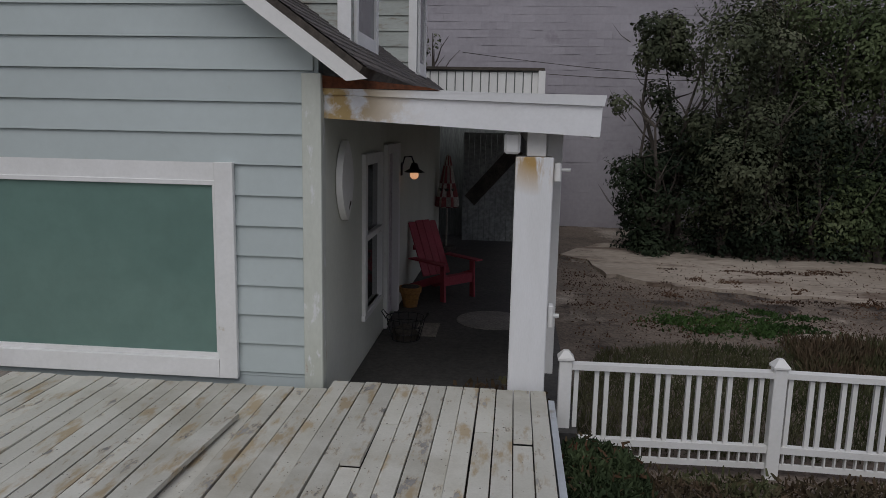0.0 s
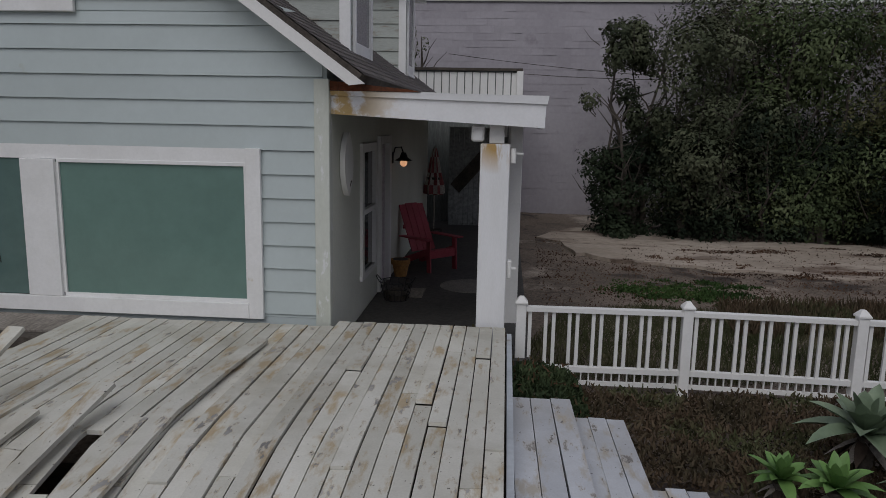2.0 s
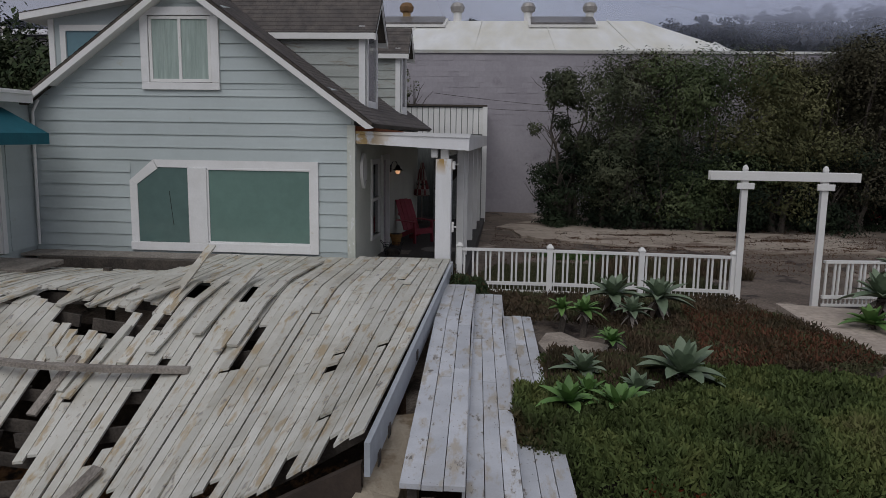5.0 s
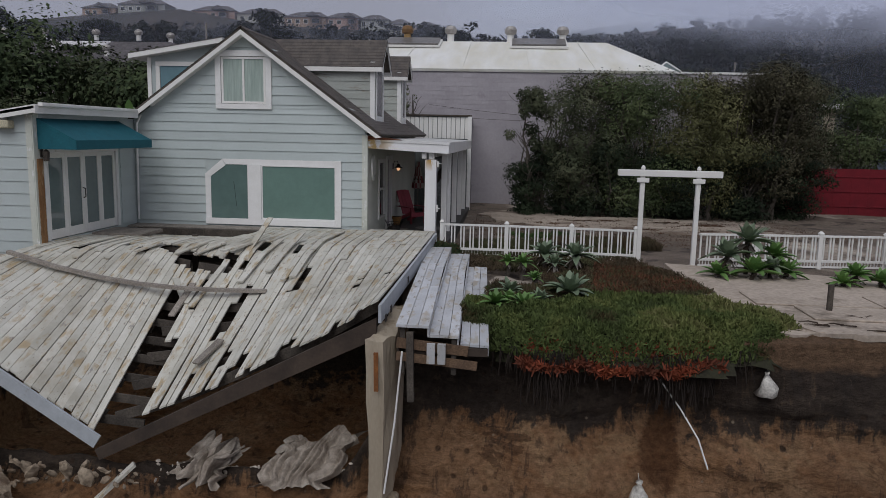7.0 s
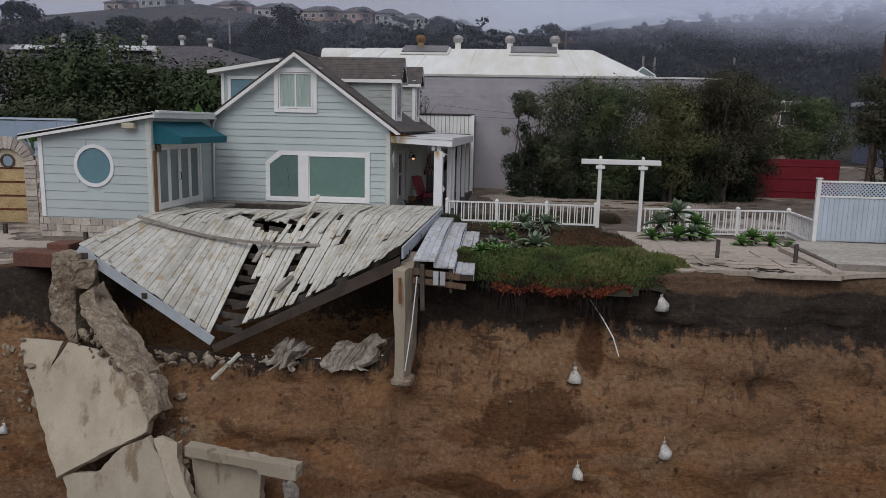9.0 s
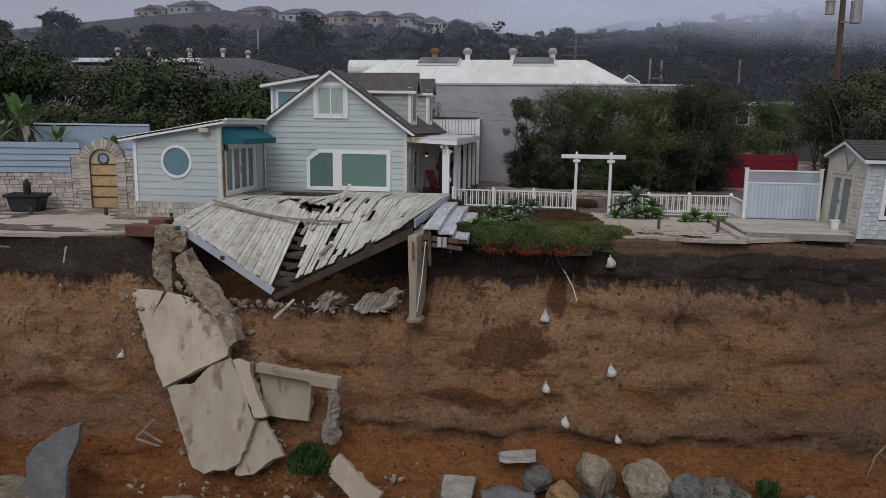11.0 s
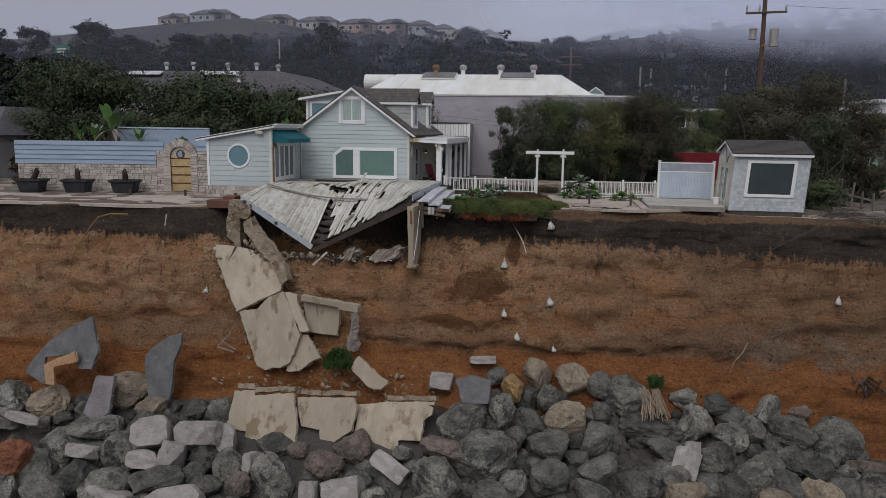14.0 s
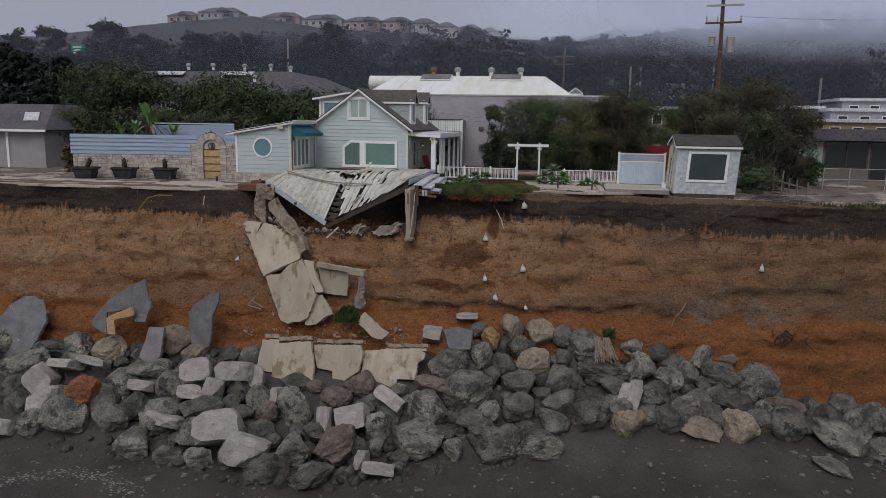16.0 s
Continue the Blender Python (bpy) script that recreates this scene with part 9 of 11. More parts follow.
# branches, roots and straw caught on the face
def on_face(x, z, out=0.08):
    return Vector((x, cliff_face(x, z) - out, z))


DRYB = mat("bleached_branch", (0.30, 0.21, 0.12), (0.20, 0.14, 0.085), scale=6, fine=30, rough=0.9, bump=0.4)
br = thing("dry_branch", "bleached forked branch lying on the cliff face", "branch")
part("stem", tube([on_face(15.55, -6.6), on_face(15.3, -6.95, 0.2), on_face(14.95, -7.4, 0.12), on_face(14.68, -8.05)], [0.03, 0.04, 0.035, 0.015], 6), DRYB, br)
part("twig", tube([on_face(15.05, -7.25, 0.12), on_face(15.35, -7.5, 0.2), on_face(15.6, -7.55, 0.1)], [0.022, 0.018, 0.006], 5), DRYB, br)
part("twig", tube([on_face(16.6, -6.3, 0.1), on_face(16.95, -6.1, 0.2), on_face(17.2, -5.8, 0.1)], [0.02, 0.018, 0.006], 5), DRYB, br)
rt_ = thing("exposed_roots", "dark roots hanging out of the cliff soil", "roots")
for k in range(14):
    x, z = 20.3 + rg.uniform(0, 2.0), -8.0 + rg.uniform(-0.35, 0.15)
    part("root", tube([on_face(x, z, 0.02), on_face(x + rg.uniform(-0.3, 0.3), z - 0.15, 0.3), on_face(x + rg.uniform(-0.5, 0.5), z - rg.uniform(0.2, 0.9), 0.15)], [0.05, 0.04, 0.01], 5), TWIG if k % 2 else BARK, rt_)
bm = bmesh.new()
for k in range(70):
    x = 10.4 + rg.uniform(0, 0.8)
    bar((x, -5.9 + rg.uniform(-0.2, 0.2), -7.9 + rg.uniform(-0.15, 0.1)), (x + rg.uniform(-0.1, 0.6), -6.3 + rg.uniform(-0.2, 0.2), -8.9 + rg.uniform(-0.2, 0.3)), 0.03, 0.02, bm=bm)
tagged(part("straw_bundle", bm, mat("dry_straw", (0.36, 0.29, 0.21), (0.26, 0.21, 0.15), scale=5, fine=20, rough=0.9)), "bundle of dry straw caught among the boulders", "straw", kind="stuff")

GREYROOF = mat("grey_roofing", (0.085, 0.08, 0.085), (0.12, 0.11, 0.115), scale=0.6, fine=5, rough=0.85, bump=0.2)
# ---- big block warehouse behind the cottage ----
wh = thing("warehouse", "long grey painted block warehouse with a white hipped roof", "building")
WHY, WHT = 20.0, 5.55
part("wall", box(-9.0, 12.75, WHY, WHY + 0.2, -0.8, WHT), BLOCK, wh)
part("wall", box(12.55, 12.75, WHY + 0.2, 46, -0.8, WHT), BLOCK, wh)
part("wall", box(-9.0, -8.8, WHY + 0.2, 46, -0.8, WHT), BLOCK, wh)
part("wall", box(-8.8, 12.55, 45.8, 46, -0.8, WHT), BLOCK, wh)
part("flat_roof", box(8.5, 12.5, WHY + 0.25, 45.8, WHT - 0.25, WHT - 0.1), GREYROOF, wh)
part("parapet_trim", box(-9.05, 12.8, WHY - 0.05, WHY + 0.25, WHT + 0.002, WHT + 0.10, 0.01), WHITE, wh)
DARKJ = mat("block_joint", (0.27, 0.25, 0.27), (0.24, 0.225, 0.24), scale=2, fine=20, rough=0.9)
# blocks of the face, proud by a little, in running bond
rb = random.Random(12)
nblk = 0
far_blocks = bmesh.new()
for r in range(31):
    z0 = -0.72 + r * 0.2
    off = 0.2 if r % 2 else 0.0
    x = -4.2 + off
    while x < 12.4:
        if rb.random() > 0.16:
            x0, x1, z1 = x + 0.004, x + 0.396, z0 + 0.194
            d = rb.choice((0.003, 0.004, 0.006, 0.012))
            if -3.6 < x < 2.2 and z0 > 3.2 and nblk < 300:
                part("block", box(x0, x1, WHY - d, WHY - 0.002, z0 + 0.003, min(z1, WHT), 0), BLOCK, wh)
                nblk += 1
            else:
                box(x0, x1, WHY - d, WHY - 0.002, z0 + 0.003, min(z1, WHT), 0, far_blocks)
        x += 0.4
tagged(part("blockwork", far_blocks, BLOCK, wh), kind="stuff")
R0, R1 = 7.55, 5.66
part("roof", slab([(-7.4, 25.5, R0), (6.4, 25.5, R0), (8.9, WHY - 0.1, R1), (-9.1, WHY - 0.1, R1)], 0.12, normal=(0, -1, 3)), ROOFW, wh, "white membrane roof slope")
part("roof", slab([(6.4, 25.5, R0), (6.4, 40, R0), (8.9, 46.1, R1), (8.9, WHY - 0.1, R1)], 0.12, normal=(1, 0, 2)), ROOFW, wh)
part("roof", slab([(-7.4, 25.5, R0), (6.4, 25.5, R0), (6.4, 40, R0), (-7.4, 40, R0)], 0.12, normal=(0, 0, 1)), ROOFW, wh)
for x in (-6.0, -3.3, -0.6, 2.2, 4.9):
    part("roof_seam", bar((x, 25.4, R0 + 0.02), (x * 1.1, WHY - 0.05, R1 + 0.02), 0.05, 0.03), ROOFW, wh)
SKYL = mat("roof_hatch_glass", (0.13, 0.125, 0.12), (0.18, 0.17, 0.16), scale=1, fine=8, rough=0.35, bump=0.1)
for x0 in (-4.9, 1.55):
    hatch = new("roof_hatch")
    hatch.parent = wh
    part("hatch_pane", slab([(x0, 25.3, R0 + 0.16), (x0 + 2.7, 25.3, R0 + 0.16), (x0 + 2.7, 23.9, R0 - 0.30), (x0, 23.9, R0 - 0.30)], 0.08, normal=(0, -1, 3)), SKYL, hatch)
    part("hatch_frame", slab([(x0 - 0.1, 25.4, R0 + 0.09), (x0 + 2.8, 25.4, R0 + 0.09), (x0 + 2.8, 23.8, R0 - 0.42), (x0 - 0.1, 23.8, R0 - 0.42)], 0.10, normal=(0, -1, 3)), WHITE, hatch)
METAL = mat("galvanised_vent", (0.42, 0.40, 0.38), (0.32, 0.30, 0.28), scale=4, fine=20, rough=0.5, metal=0.4)
RUSTV = mat("rusty_vent", (0.22, 0.12, 0.05), (0.14, 0.09, 0.05), scale=4, fine=20, rough=0.7)


def turbine_vent(parent, x, y, z, s, m):
    v = new("roof_vent")
    v.parent = parent
    part("collar", tube([(x, y, z), (x, y, z + 0.45 * s)], 0.20 * s, 10), WHITE if m is not RUSTV else mat("ochre_vent", (0.5, 0.33, 0.15)), v)
    part("turbine", tube([(x, y, z + 0.45 * s), (x, y, z + 0.52 * s), (x, y, z + 0.72 * s), (x, y, z + 0.9 * s), (x, y, z + 0.96 * s)], [0.20 * s, 0.32 * s, 0.36 * s, 0.26 * s, 0.06 * s], 12), m, v)


for x, m in ((-4.0, RUSTV), (-1.7, METAL), (1.45, METAL), (4.15, METAL)):
    turbine_vent(wh, x, 25.6, R0 - 0.05, 0.9, m)
part("roof_monitor", tube([(-10.2, 26, 6.85), (-7.7, 26, 6.85)], 0.72, 18), ROOFW, wh, "white barrel-shaped roof monitor")
for k in range(9):
    part("rib", tube([(-10.1 + 0.28 * k, 26 - 0.73 * math.cos(a * 0.35), 6.85 + 0.73 * math.sin(a * 0.35)) for a in range(10)], 0.02, 5), WHITE, wh)
pyr = new("roof_skylight")
pyr.parent = wh
for k in range(4):
    a, b = ((-0.62, -0.62), (0.62, -0.62), (0.62, 0.62), (-0.62, 0.62))[k], ((0.62, -0.62), (0.62, 0.62), (-0.62, 0.62), (-0.62, -0.62))[k]
    part("pane", slab([(9.2 + a[0], 24 + a[1], 5.95), (9.2 + b[0], 24 + b[1], 5.95), (9.2, 24, 6.44)], 0.03, normal=(a[0] + b[0], a[1] + b[1], 1.2)), GREYGL, pyr)
    part("bar", bar((9.2 + a[0], 24 + a[1], 5.97), (9.2, 24, 6.47), 0.05, 0.05), WHITE, pyr)
part("kerb", box(8.55, 9.85, 23.35, 24.65, 5.4, 5.94), WHITE, pyr)

# lean-to garage with white boards behind the porch
ga = thing("garage", "white board-and-batten garage behind the porch", "building")
# Wall kept dark below the white battens: porch shade put into its colour.
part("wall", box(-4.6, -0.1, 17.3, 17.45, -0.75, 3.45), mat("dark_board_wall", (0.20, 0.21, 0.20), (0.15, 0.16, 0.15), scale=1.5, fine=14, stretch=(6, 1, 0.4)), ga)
for k in range(15):
    x = -3.0 + k * 0.195
    part("batten", box(x, x + 0.17, 17.275, 17.297, 2.52, 3.42, 0.003), WHITE, ga)
part("cap", box(-4.7, 0.0, 17.2, 17.5, 3.452, 3.52, 0.005), DARKWOOD, ga)
part("corner_post", box(-0.14, 0.02, 17.14, 17.27, -0.75, 3.45, 0.005), WHITE, ga)
part("wall", box(-0.25, -0.1, 17.46, 19.9, -0.75, 3.45), BLOCK, ga)

# red fence at the back of the lot
rf = thing("red_fence", "dark red painted metal fence panel run behind the trees", "fence")
for k in range(8):
    x0 = 12.93 + k * 0.725
    part("panel", box(x0, x0 + 0.722, 19.4, 19.46, -0.6, 1.57, 0.004), REDP, rf)
for z in (-0.1, 0.55, 1.2):
    part("rail", box(12.93, 18.72, 19.372, 19.398, z, z + 0.05, 0.004), REDP, rf)

# ---- neighbours ----
WHITEROOF = mat("pale_flat_roof", (0.58, 0.57, 0.58), (0.48, 0.47, 0.48), scale=0.5, fine=5, rough=0.7, bump=0.1)


def simple_window(parent, x0, x1, y, z0, z1, m=DARKGL, fm=None):
    w = new("window")
    w.parent = parent
    for a, b, c, d in ((x0 - 0.08, x1 + 0.08, z1, z1 + 0.08), (x0 - 0.08, x1 + 0.08, z0 - 0.08, z0), (x0 - 0.08, x0, z0, z1), (x1, x1 + 0.08, z0, z1)):
        part("window_frame", box(a, b, y - 0.06, y - 0.01, c, d), fm or WHITE, w)
    part("pane", box(x0, x1, y - 0.03, y - 0.02, z0, z1), m, w)


lb = thing("long_hall", "long dark-roofed hall with turbine vents behind the hedge", "building")
part("wall", box(-43, -15.5, 32, 52, -0.5, 5.6), BLOCK, lb)
part("roof", slab([(-40, 36, 8.6), (-22, 36, 8.6), (-15, 31.5, 5.6), (-44, 31.5, 5.6)], 0.15, normal=(0, -1, 2)), GREYROOF, lb, "dark grey roofing felt")
part("roof", slab([(-22, 36, 8.6), (-22, 48, 8.6), (-15, 52, 5.6), (-15, 31.5, 5.6)], 0.15, normal=(1, 0, 2)), GREYROOF, lb)
part("roof", slab([(-40, 36, 8.6), (-22, 36, 8.6), (-22, 48, 8.6), (-40, 48, 8.6)], 0.15, normal=(0, 0, 1)), GREYROOF, lb)
for x, y, z in ((-34.3, 36.2, 8.75), (-31.3, 36.2, 8.75), (-27.5, 36.2, 8.7), (-24.4, 36.2, 8.7), (-22.1, 36.2, 8.5), (-29.25, 34, 7.75), (-24.96, 33, 7.3)):
    turbine_vent(lb, x, y, z, 0.8, METAL)
for x0 in (-37.85, -29.6):
    part("skylight", slab([(x0, 35.4, 8.55), (x0 + 3.6, 35.4, 8.55), (x0 + 3.6, 34.6, 8.15), (x0, 34.6, 8.15)], 0.06, normal=(0, -1, 2)), WHITEROOF, lb)

lh = thing("neighbour_house", "grey neighbour house with brown roof and skylight", "house")
part("wall", box(-46, -31.6, 8.0, 18, -1.3, 2.15), mat("grey_stucco", (0.34, 0.33, 0.32), (0.28, 0.275, 0.27), scale=1, fine=14, rough=0.9, bump=0.3), lh)
part("roof", slab([(-46, 11.5, 4.2), (-33.2, 11.5, 4.2), (-31.0, 7.4, 2.2), (-46, 7.4, 2.2)], 0.12, normal=(0, -1, 2)), GREYROOF, lh)
part("roof", slab([(-33.2, 11.5, 4.2), (-33.2, 14.5, 4.2), (-31.0, 18.6, 2.2), (-31.0, 7.4, 2.2)], 0.12, normal=(1, 0, 1)), GREYROOF, lh)
part("fascia", box(-46, -30.98, 7.33, 7.39, 2.02, 2.20), WHITE, lh)
part("skylight", slab([(-34.6, 9.9, 3.55), (-33.3, 9.9, 3.55), (-32.5, 8.6, 2.9), (-33.8, 8.6, 2.9)], 0.08, normal=(0, -1, 2)), WHITEROOF, lh)
part("post", box(-34.9, -34.7, 7.9, 7.99, -1.2, 2.0), WHITE, lh)

mh = thing("modern_house", "low modern house with dark flat roof and large panes", "house")
part("wall", box(25.6, 45, 16.0, 26, -1.2, 2.3), mat("taupe_stucco", (0.17, 0.155, 0.14), (0.14, 0.128, 0.115), scale=1, fine=14, rough=0.9, bump=0.2), mh)
part("roof", box(25.9, 46, 15.2, 26.5, 2.32, 3.2, 0.02), GREYROOF, mh, "dark flat roof")
simple_window(mh, 28.0, 30.9, 16.0, 0.35, 2.2, fm=DARKWOOD)
simple_window(mh, 31.2, 38, 16.0, -0.6, 2.2, fm=DARKWOOD)
part("green_panel", box(25.65, 27.75, 15.93, 15.99, -0.4, 2.2), mat("pale_green_panel", (0.30, 0.40, 0.35), (0.26, 0.36, 0.31), rough=0.4, bump=0), mh)
part("mullion", box(29.4, 29.5, 15.9, 15.96, 0.35, 2.2), DARKWOOD, mh)
for nm, x0, x1, y, z0, z1, m in (("blue_house", 32.7, 36.4, 45.0, 2.0, 5.4, mat("slate_blue_wall", (0.18, 0.20, 0.26), rough=0.8)), ("grey_house", 39.6, 50.0, 48.0, 2.0, 6.4, mat("pale_grey_wall", (0.42, 0.42, 0.43), rough=0.8)),
                                   ("pale_house", 36.5, 52.0, 42.0, 2.0, 5.1, mat("pale_lilac_wall", (0.42, 0.42, 0.47), rough=0.8)), ("ochre_house", 34.5, 45.0, 38.0, 1.0, 3.9, mat("ochre_wall", (0.36, 0.28, 0.16), rough=0.8)),
                                   ("yellow_house", 17.0, 24.0, 40.0, 0.5, 5.0, mat("tan_wall", (0.33, 0.29, 0.22), rough=0.8)), ("hillside_house", 23.5, 34.0, 120.0, 6.0, 12.0, mat("pale_grey_wall", (0.42, 0.42, 0.43)))):
    hb = thing("neighbour_house", f"small {nm.split('_')[0]} flat-roofed house in the distance", "house", "houses beyond the lot")
    part("wall", box(x0, x1, y, y + 7, z0 - 3, z1), m, hb)
    part("roof", box(x0 - 0.4, x1 + 0.4, y - 0.4, y + 7.4, z1 + 0.005, z1 + 0.35, 0.02), WHITEROOF, hb)
    k = x0 + 0.8
    while k + 1.0 < x1:
        simple_window(hb, k, k + 0.9, y, z1 - 1.5, z1 - 0.5)
        k += 2.2

# houses along the ridge
RIDGE = [(-153.5, 44.0, 13, 0), (-137.0, 45.4, 18, 1), (-109.5, 43.2, 16, 2), (-92.0, 42.2, 17, 3), (-74.8, 41.2, 16, 0), (-61.0, 41.0, 13, 2), (-50.0, 40.4, 11, 1), (-40.8, 39.0, 9, 3), (-31.0, 38.0, 10, 0), (-23.0, 37.0, 8, 1)]
HCOL = [(0.38, 0.27, 0.20), (0.34, 0.35, 0.33), (0.42, 0.29, 0.25), (0.40, 0.39, 0.35)]
for x, z, w, c in RIDGE:
    y = 256
    rh = thing("ridge_house", "two-storey tract house with hipped roof on the ridge", "house", "houses along the ridge")
    h = 5.2
    m = mat("ridge_wall_" + "abcd"[c], HCOL[c], rough=0.9, bump=0)
    part("wall", box(x - w / 2, x + w / 2, y, y + 9, z - 9, z + h - 2.6), m, rh)
    zt = z + h - 2.6
    rf_ = 2.4
    e = 0.5
    bm = bmesh.new()
    a = [bm.verts.new(v) for v in ((x - w / 2 - e, y - e, zt), (x + w / 2 + e, y - e, zt), (x + w / 2 + e, y + 9 + e, zt), (x - w / 2 - e, y + 9 + e, zt))]
    b = [bm.verts.new(v) for v in ((x - w / 2 + 4, y + 4.5, zt + rf_), (x + w / 2 - 4, y + 4.5, zt + rf_))]
    bm.faces.new((a[0], a[1], b[1], b[0]))
    bm.faces.new((a[2], a[3], b[0], b[1]))
    bm.faces.new((a[1], a[2], b[1]))
    bm.faces.new((a[3], a[0], b[0]))
    bm.faces.new(a[::-1])
    part("roof", bm, GREYROOF, rh)
    if w > 11:
        part("bay", box(x + w * 0.12, x + w * 0.36, y - 1.2, y - 0.02, z - 9, zt - 0.3), m, rh)
        part("bay_roof", slab([(x + w * 0.24, y - 1.6, zt + 1.2), (x + w * 0.40, y - 1.6, zt - 0.3), (x + w * 0.08, y - 1.6, zt - 0.3)], -4.0, normal=(0, -1, 0)), GREYROOF, rh)
        simple_window(rh, x + w * 0.16, x + w * 0.32, y - 1.2, zt - 2.2, zt - 0.8)
    k = x - w / 2 + 1.2
    while k + 1.6 < x + (w * 0.08 if w > 11 else w / 2 - 1):
        simple_window(rh, k, k + 1.4, y, zt - 2.2, zt - 0.9)
        k += 3.0

# utility poles and lines
POLEW = mat("creosoted_pole", (0.13, 0.075, 0.05), (0.085, 0.055, 0.04), scale=3, fine=20, rough=0.9, bump=0.4, stretch=(3, 3, 0.4))
up_ = thing("utility_pole", "tall brown utility pole with transformers and crossarm", "utility pole")
PX, PY = 20.5, 19.7
part("pole", tube([(PX - 0.25, PY, -0.8), (PX, PY, 6), (PX - 0.1, PY, 15.2)], [0.20, 0.17, 0.14], 10), POLEW, up_)
part("crossarm", bar((PX - 1.35, PY - 0.2, 11.38), (PX + 1.4, PY - 0.2, 11.46), 0.12, 0.14), POLEW, up_)
part("crossarm", bar((PX - 1.35, PY - 0.2, 12.72), (PX + 1.5, PY - 0.2, 12.80), 0.12, 0.14), METAL, up_)
for dx in (-1.28, -0.45, 1.32):
    part("insulator", tube([(PX + dx, PY - 0.2, 11.48), (PX + dx, PY - 0.2, 11.70), (PX + dx, PY - 0.2, 11.95)], [0.05, 0.08, 0.04], 8), METAL, up_)
for dx, h in ((-0.75, 1.0), (0.68, 1.75)):
    can = new("transformer")
    can.parent = up_
    part("can", tube([(PX + dx, PY - 0.1, 9.6 if h < 1.5 else 9.1), (PX + dx, PY - 0.1, 10.3)], 0.25 if h < 1.5 else 0.31, 14), METAL, can)
    part("lid", tube([(PX + dx, PY - 0.1, 10.3), (PX + dx, PY - 0.1, 10.38)], [0.32, 0.2], 14), METAL, can)
part("tag", box(PX - 0.14, PX + 0.2, PY - 0.24, PY - 0.18, 9.1, 9.2), YEL, up_)


def wire(a, b, sag, label="thin dark overhead line between poles", r=0.012):
    a, b = Vector(a), Vector(b)
    pts = [a.lerp(b, k / 14) - Vector((0, 0, sag * 4 * (k / 14) * (1 - k / 14))) for k in range(15)]
    tagged(part("overhead_wire", tube(pts, r, 4), DARKWOOD), label, "wire", "overhead lines")


wire((PX + 1.32, PY, 11.9), (90, 60, 22), 2)
wire((PX, PY, 8.6), (10.0, 22.0, 5.0), 0.8)
wire((-0.1, 17.3, 3.4), (12.5, 20.1, 4.2), 0.35, "thin service cable sagging along the block wall", 0.01)
wire((-2.0, 18.9, 4.0), (9.9, 19.9, 3.4), 0.2, "thin service cable sagging along the block wall", 0.01)
for x, y, z0, z1, arms in ((7.7, 90, 4, 16.6, 2), (-50.7, 110, 6, 20.5, 0), (-87, 110, 6, 15, 0), (19.5, 95, 5, 13.8, 0), (21.5, 97, 5, 13.8, 0), (36.5, 110, 6, 15, 0), (47, 80, 4, 11, 0)):
    fp = thing("far_pole", "slim grey distant utility pole", "utility pole", "distant poles")
    part("pole", tube([(x, y, z0), (x, y, z1)], 0.17, 8), POLEW if arms else RAWWOOD, fp)
    for k in range(arms):
        part("crossarm", box(x - 1.8, x + 1.8, y - 0.1, y + 0.1, z1 - 1.6 - 1.3 * k, z1 - 1.4 - 1.3 * k), POLEW, fp)
# green road sign far left
sg = thing("road_sign", "green roadside sign on posts up the slope", "sign")
SIGNG = mat("sign_green", (0.02, 0.20, 0.13), (0.018, 0.17, 0.11), scale=1, fine=4, rough=0.5, bump=0)
part("plate", box(-130.2, -125.9, 150, 150.1, 20.7, 23.7), SIGNG, sg)
for k in range(3):
    part("text_bar", box(-129.6, -127.0 - 0.4 * k, 149.9, 149.96, 22.8 - 0.8 * k, 23.1 - 0.8 * k), WHITE, sg)
for x in (-129.4, -126.6):
    part("post", box(x - 0.1, x + 0.1, 150.1, 150.3, 14, 23.6), METAL, sg)

# right-hand neighbour yard: old fence, kerb, pale drive
yf = thing("old_board_fence", "grey leaning board fence at the neighbour's edge", "fence")
for k in range(7):
    x, y = 21.0 + 0.28 * k, 6.8 - 0.75 * k
    part("board", bar((x, y, -1.2), (x + rs.uniform(-0.12, 0.12), y, 0.75 - 0.1 * k + rs.uniform(-0.2, 0.2)), 0.22, 0.03, up=(1, 0, 0)), RAWWOOD, yf)
part("rail", bar((21.0, 6.85, 0.1), (22.7, 2.3, -0.35), 0.04, 0.1), RAWWOOD, yf)
rl = thing("wire_fence", "thin grey post and wire fence at the neighbour's drive", "fence")
for x in (25.4, 27.0, 29.2, 31.5, 34.0):
    part("post", tube([(x, 8, -1.3), (x, 8, 0.65)], 0.04), METAL, rl)
for z in (0.6, -0.1):
    part("rail", tube([(25.4, 8, z), (34, 8, z)], 0.02), METAL, rl)
tagged(part("drive", slab([(23.4, 7.2, -1.20), (46, 10.5, -1.15), (46, 15.8, -1.15), (24.6, 15.8, -1.15)], 0.1, normal=(0, 0, 1)), PATHC), "pale concrete drive before the modern house", "drive", kind="structure")
tagged(part("kerb", bar((20.8, 1.0, -1.2), (46, -2.2, -1.25), 0.3, 0.16), PATHC), "pale concrete kerb along the cliff-top grass", "kerb", kind="structure")
bp_ = thing("blue_panel_fence", "pale blue-grey panel fence behind the garden", "fence")
for k in range(7):
    part("panel", box(-23.2 + k * 0.945, -22.265 + k * 0.945, 9.6, 9.65, -0.8, 2.70 + 0.012 * k), BLUEB, bp_)
part("top_rail", box(-23.2, -16.6, 9.56, 9.68, 2.79, 2.88), LBL, bp_)

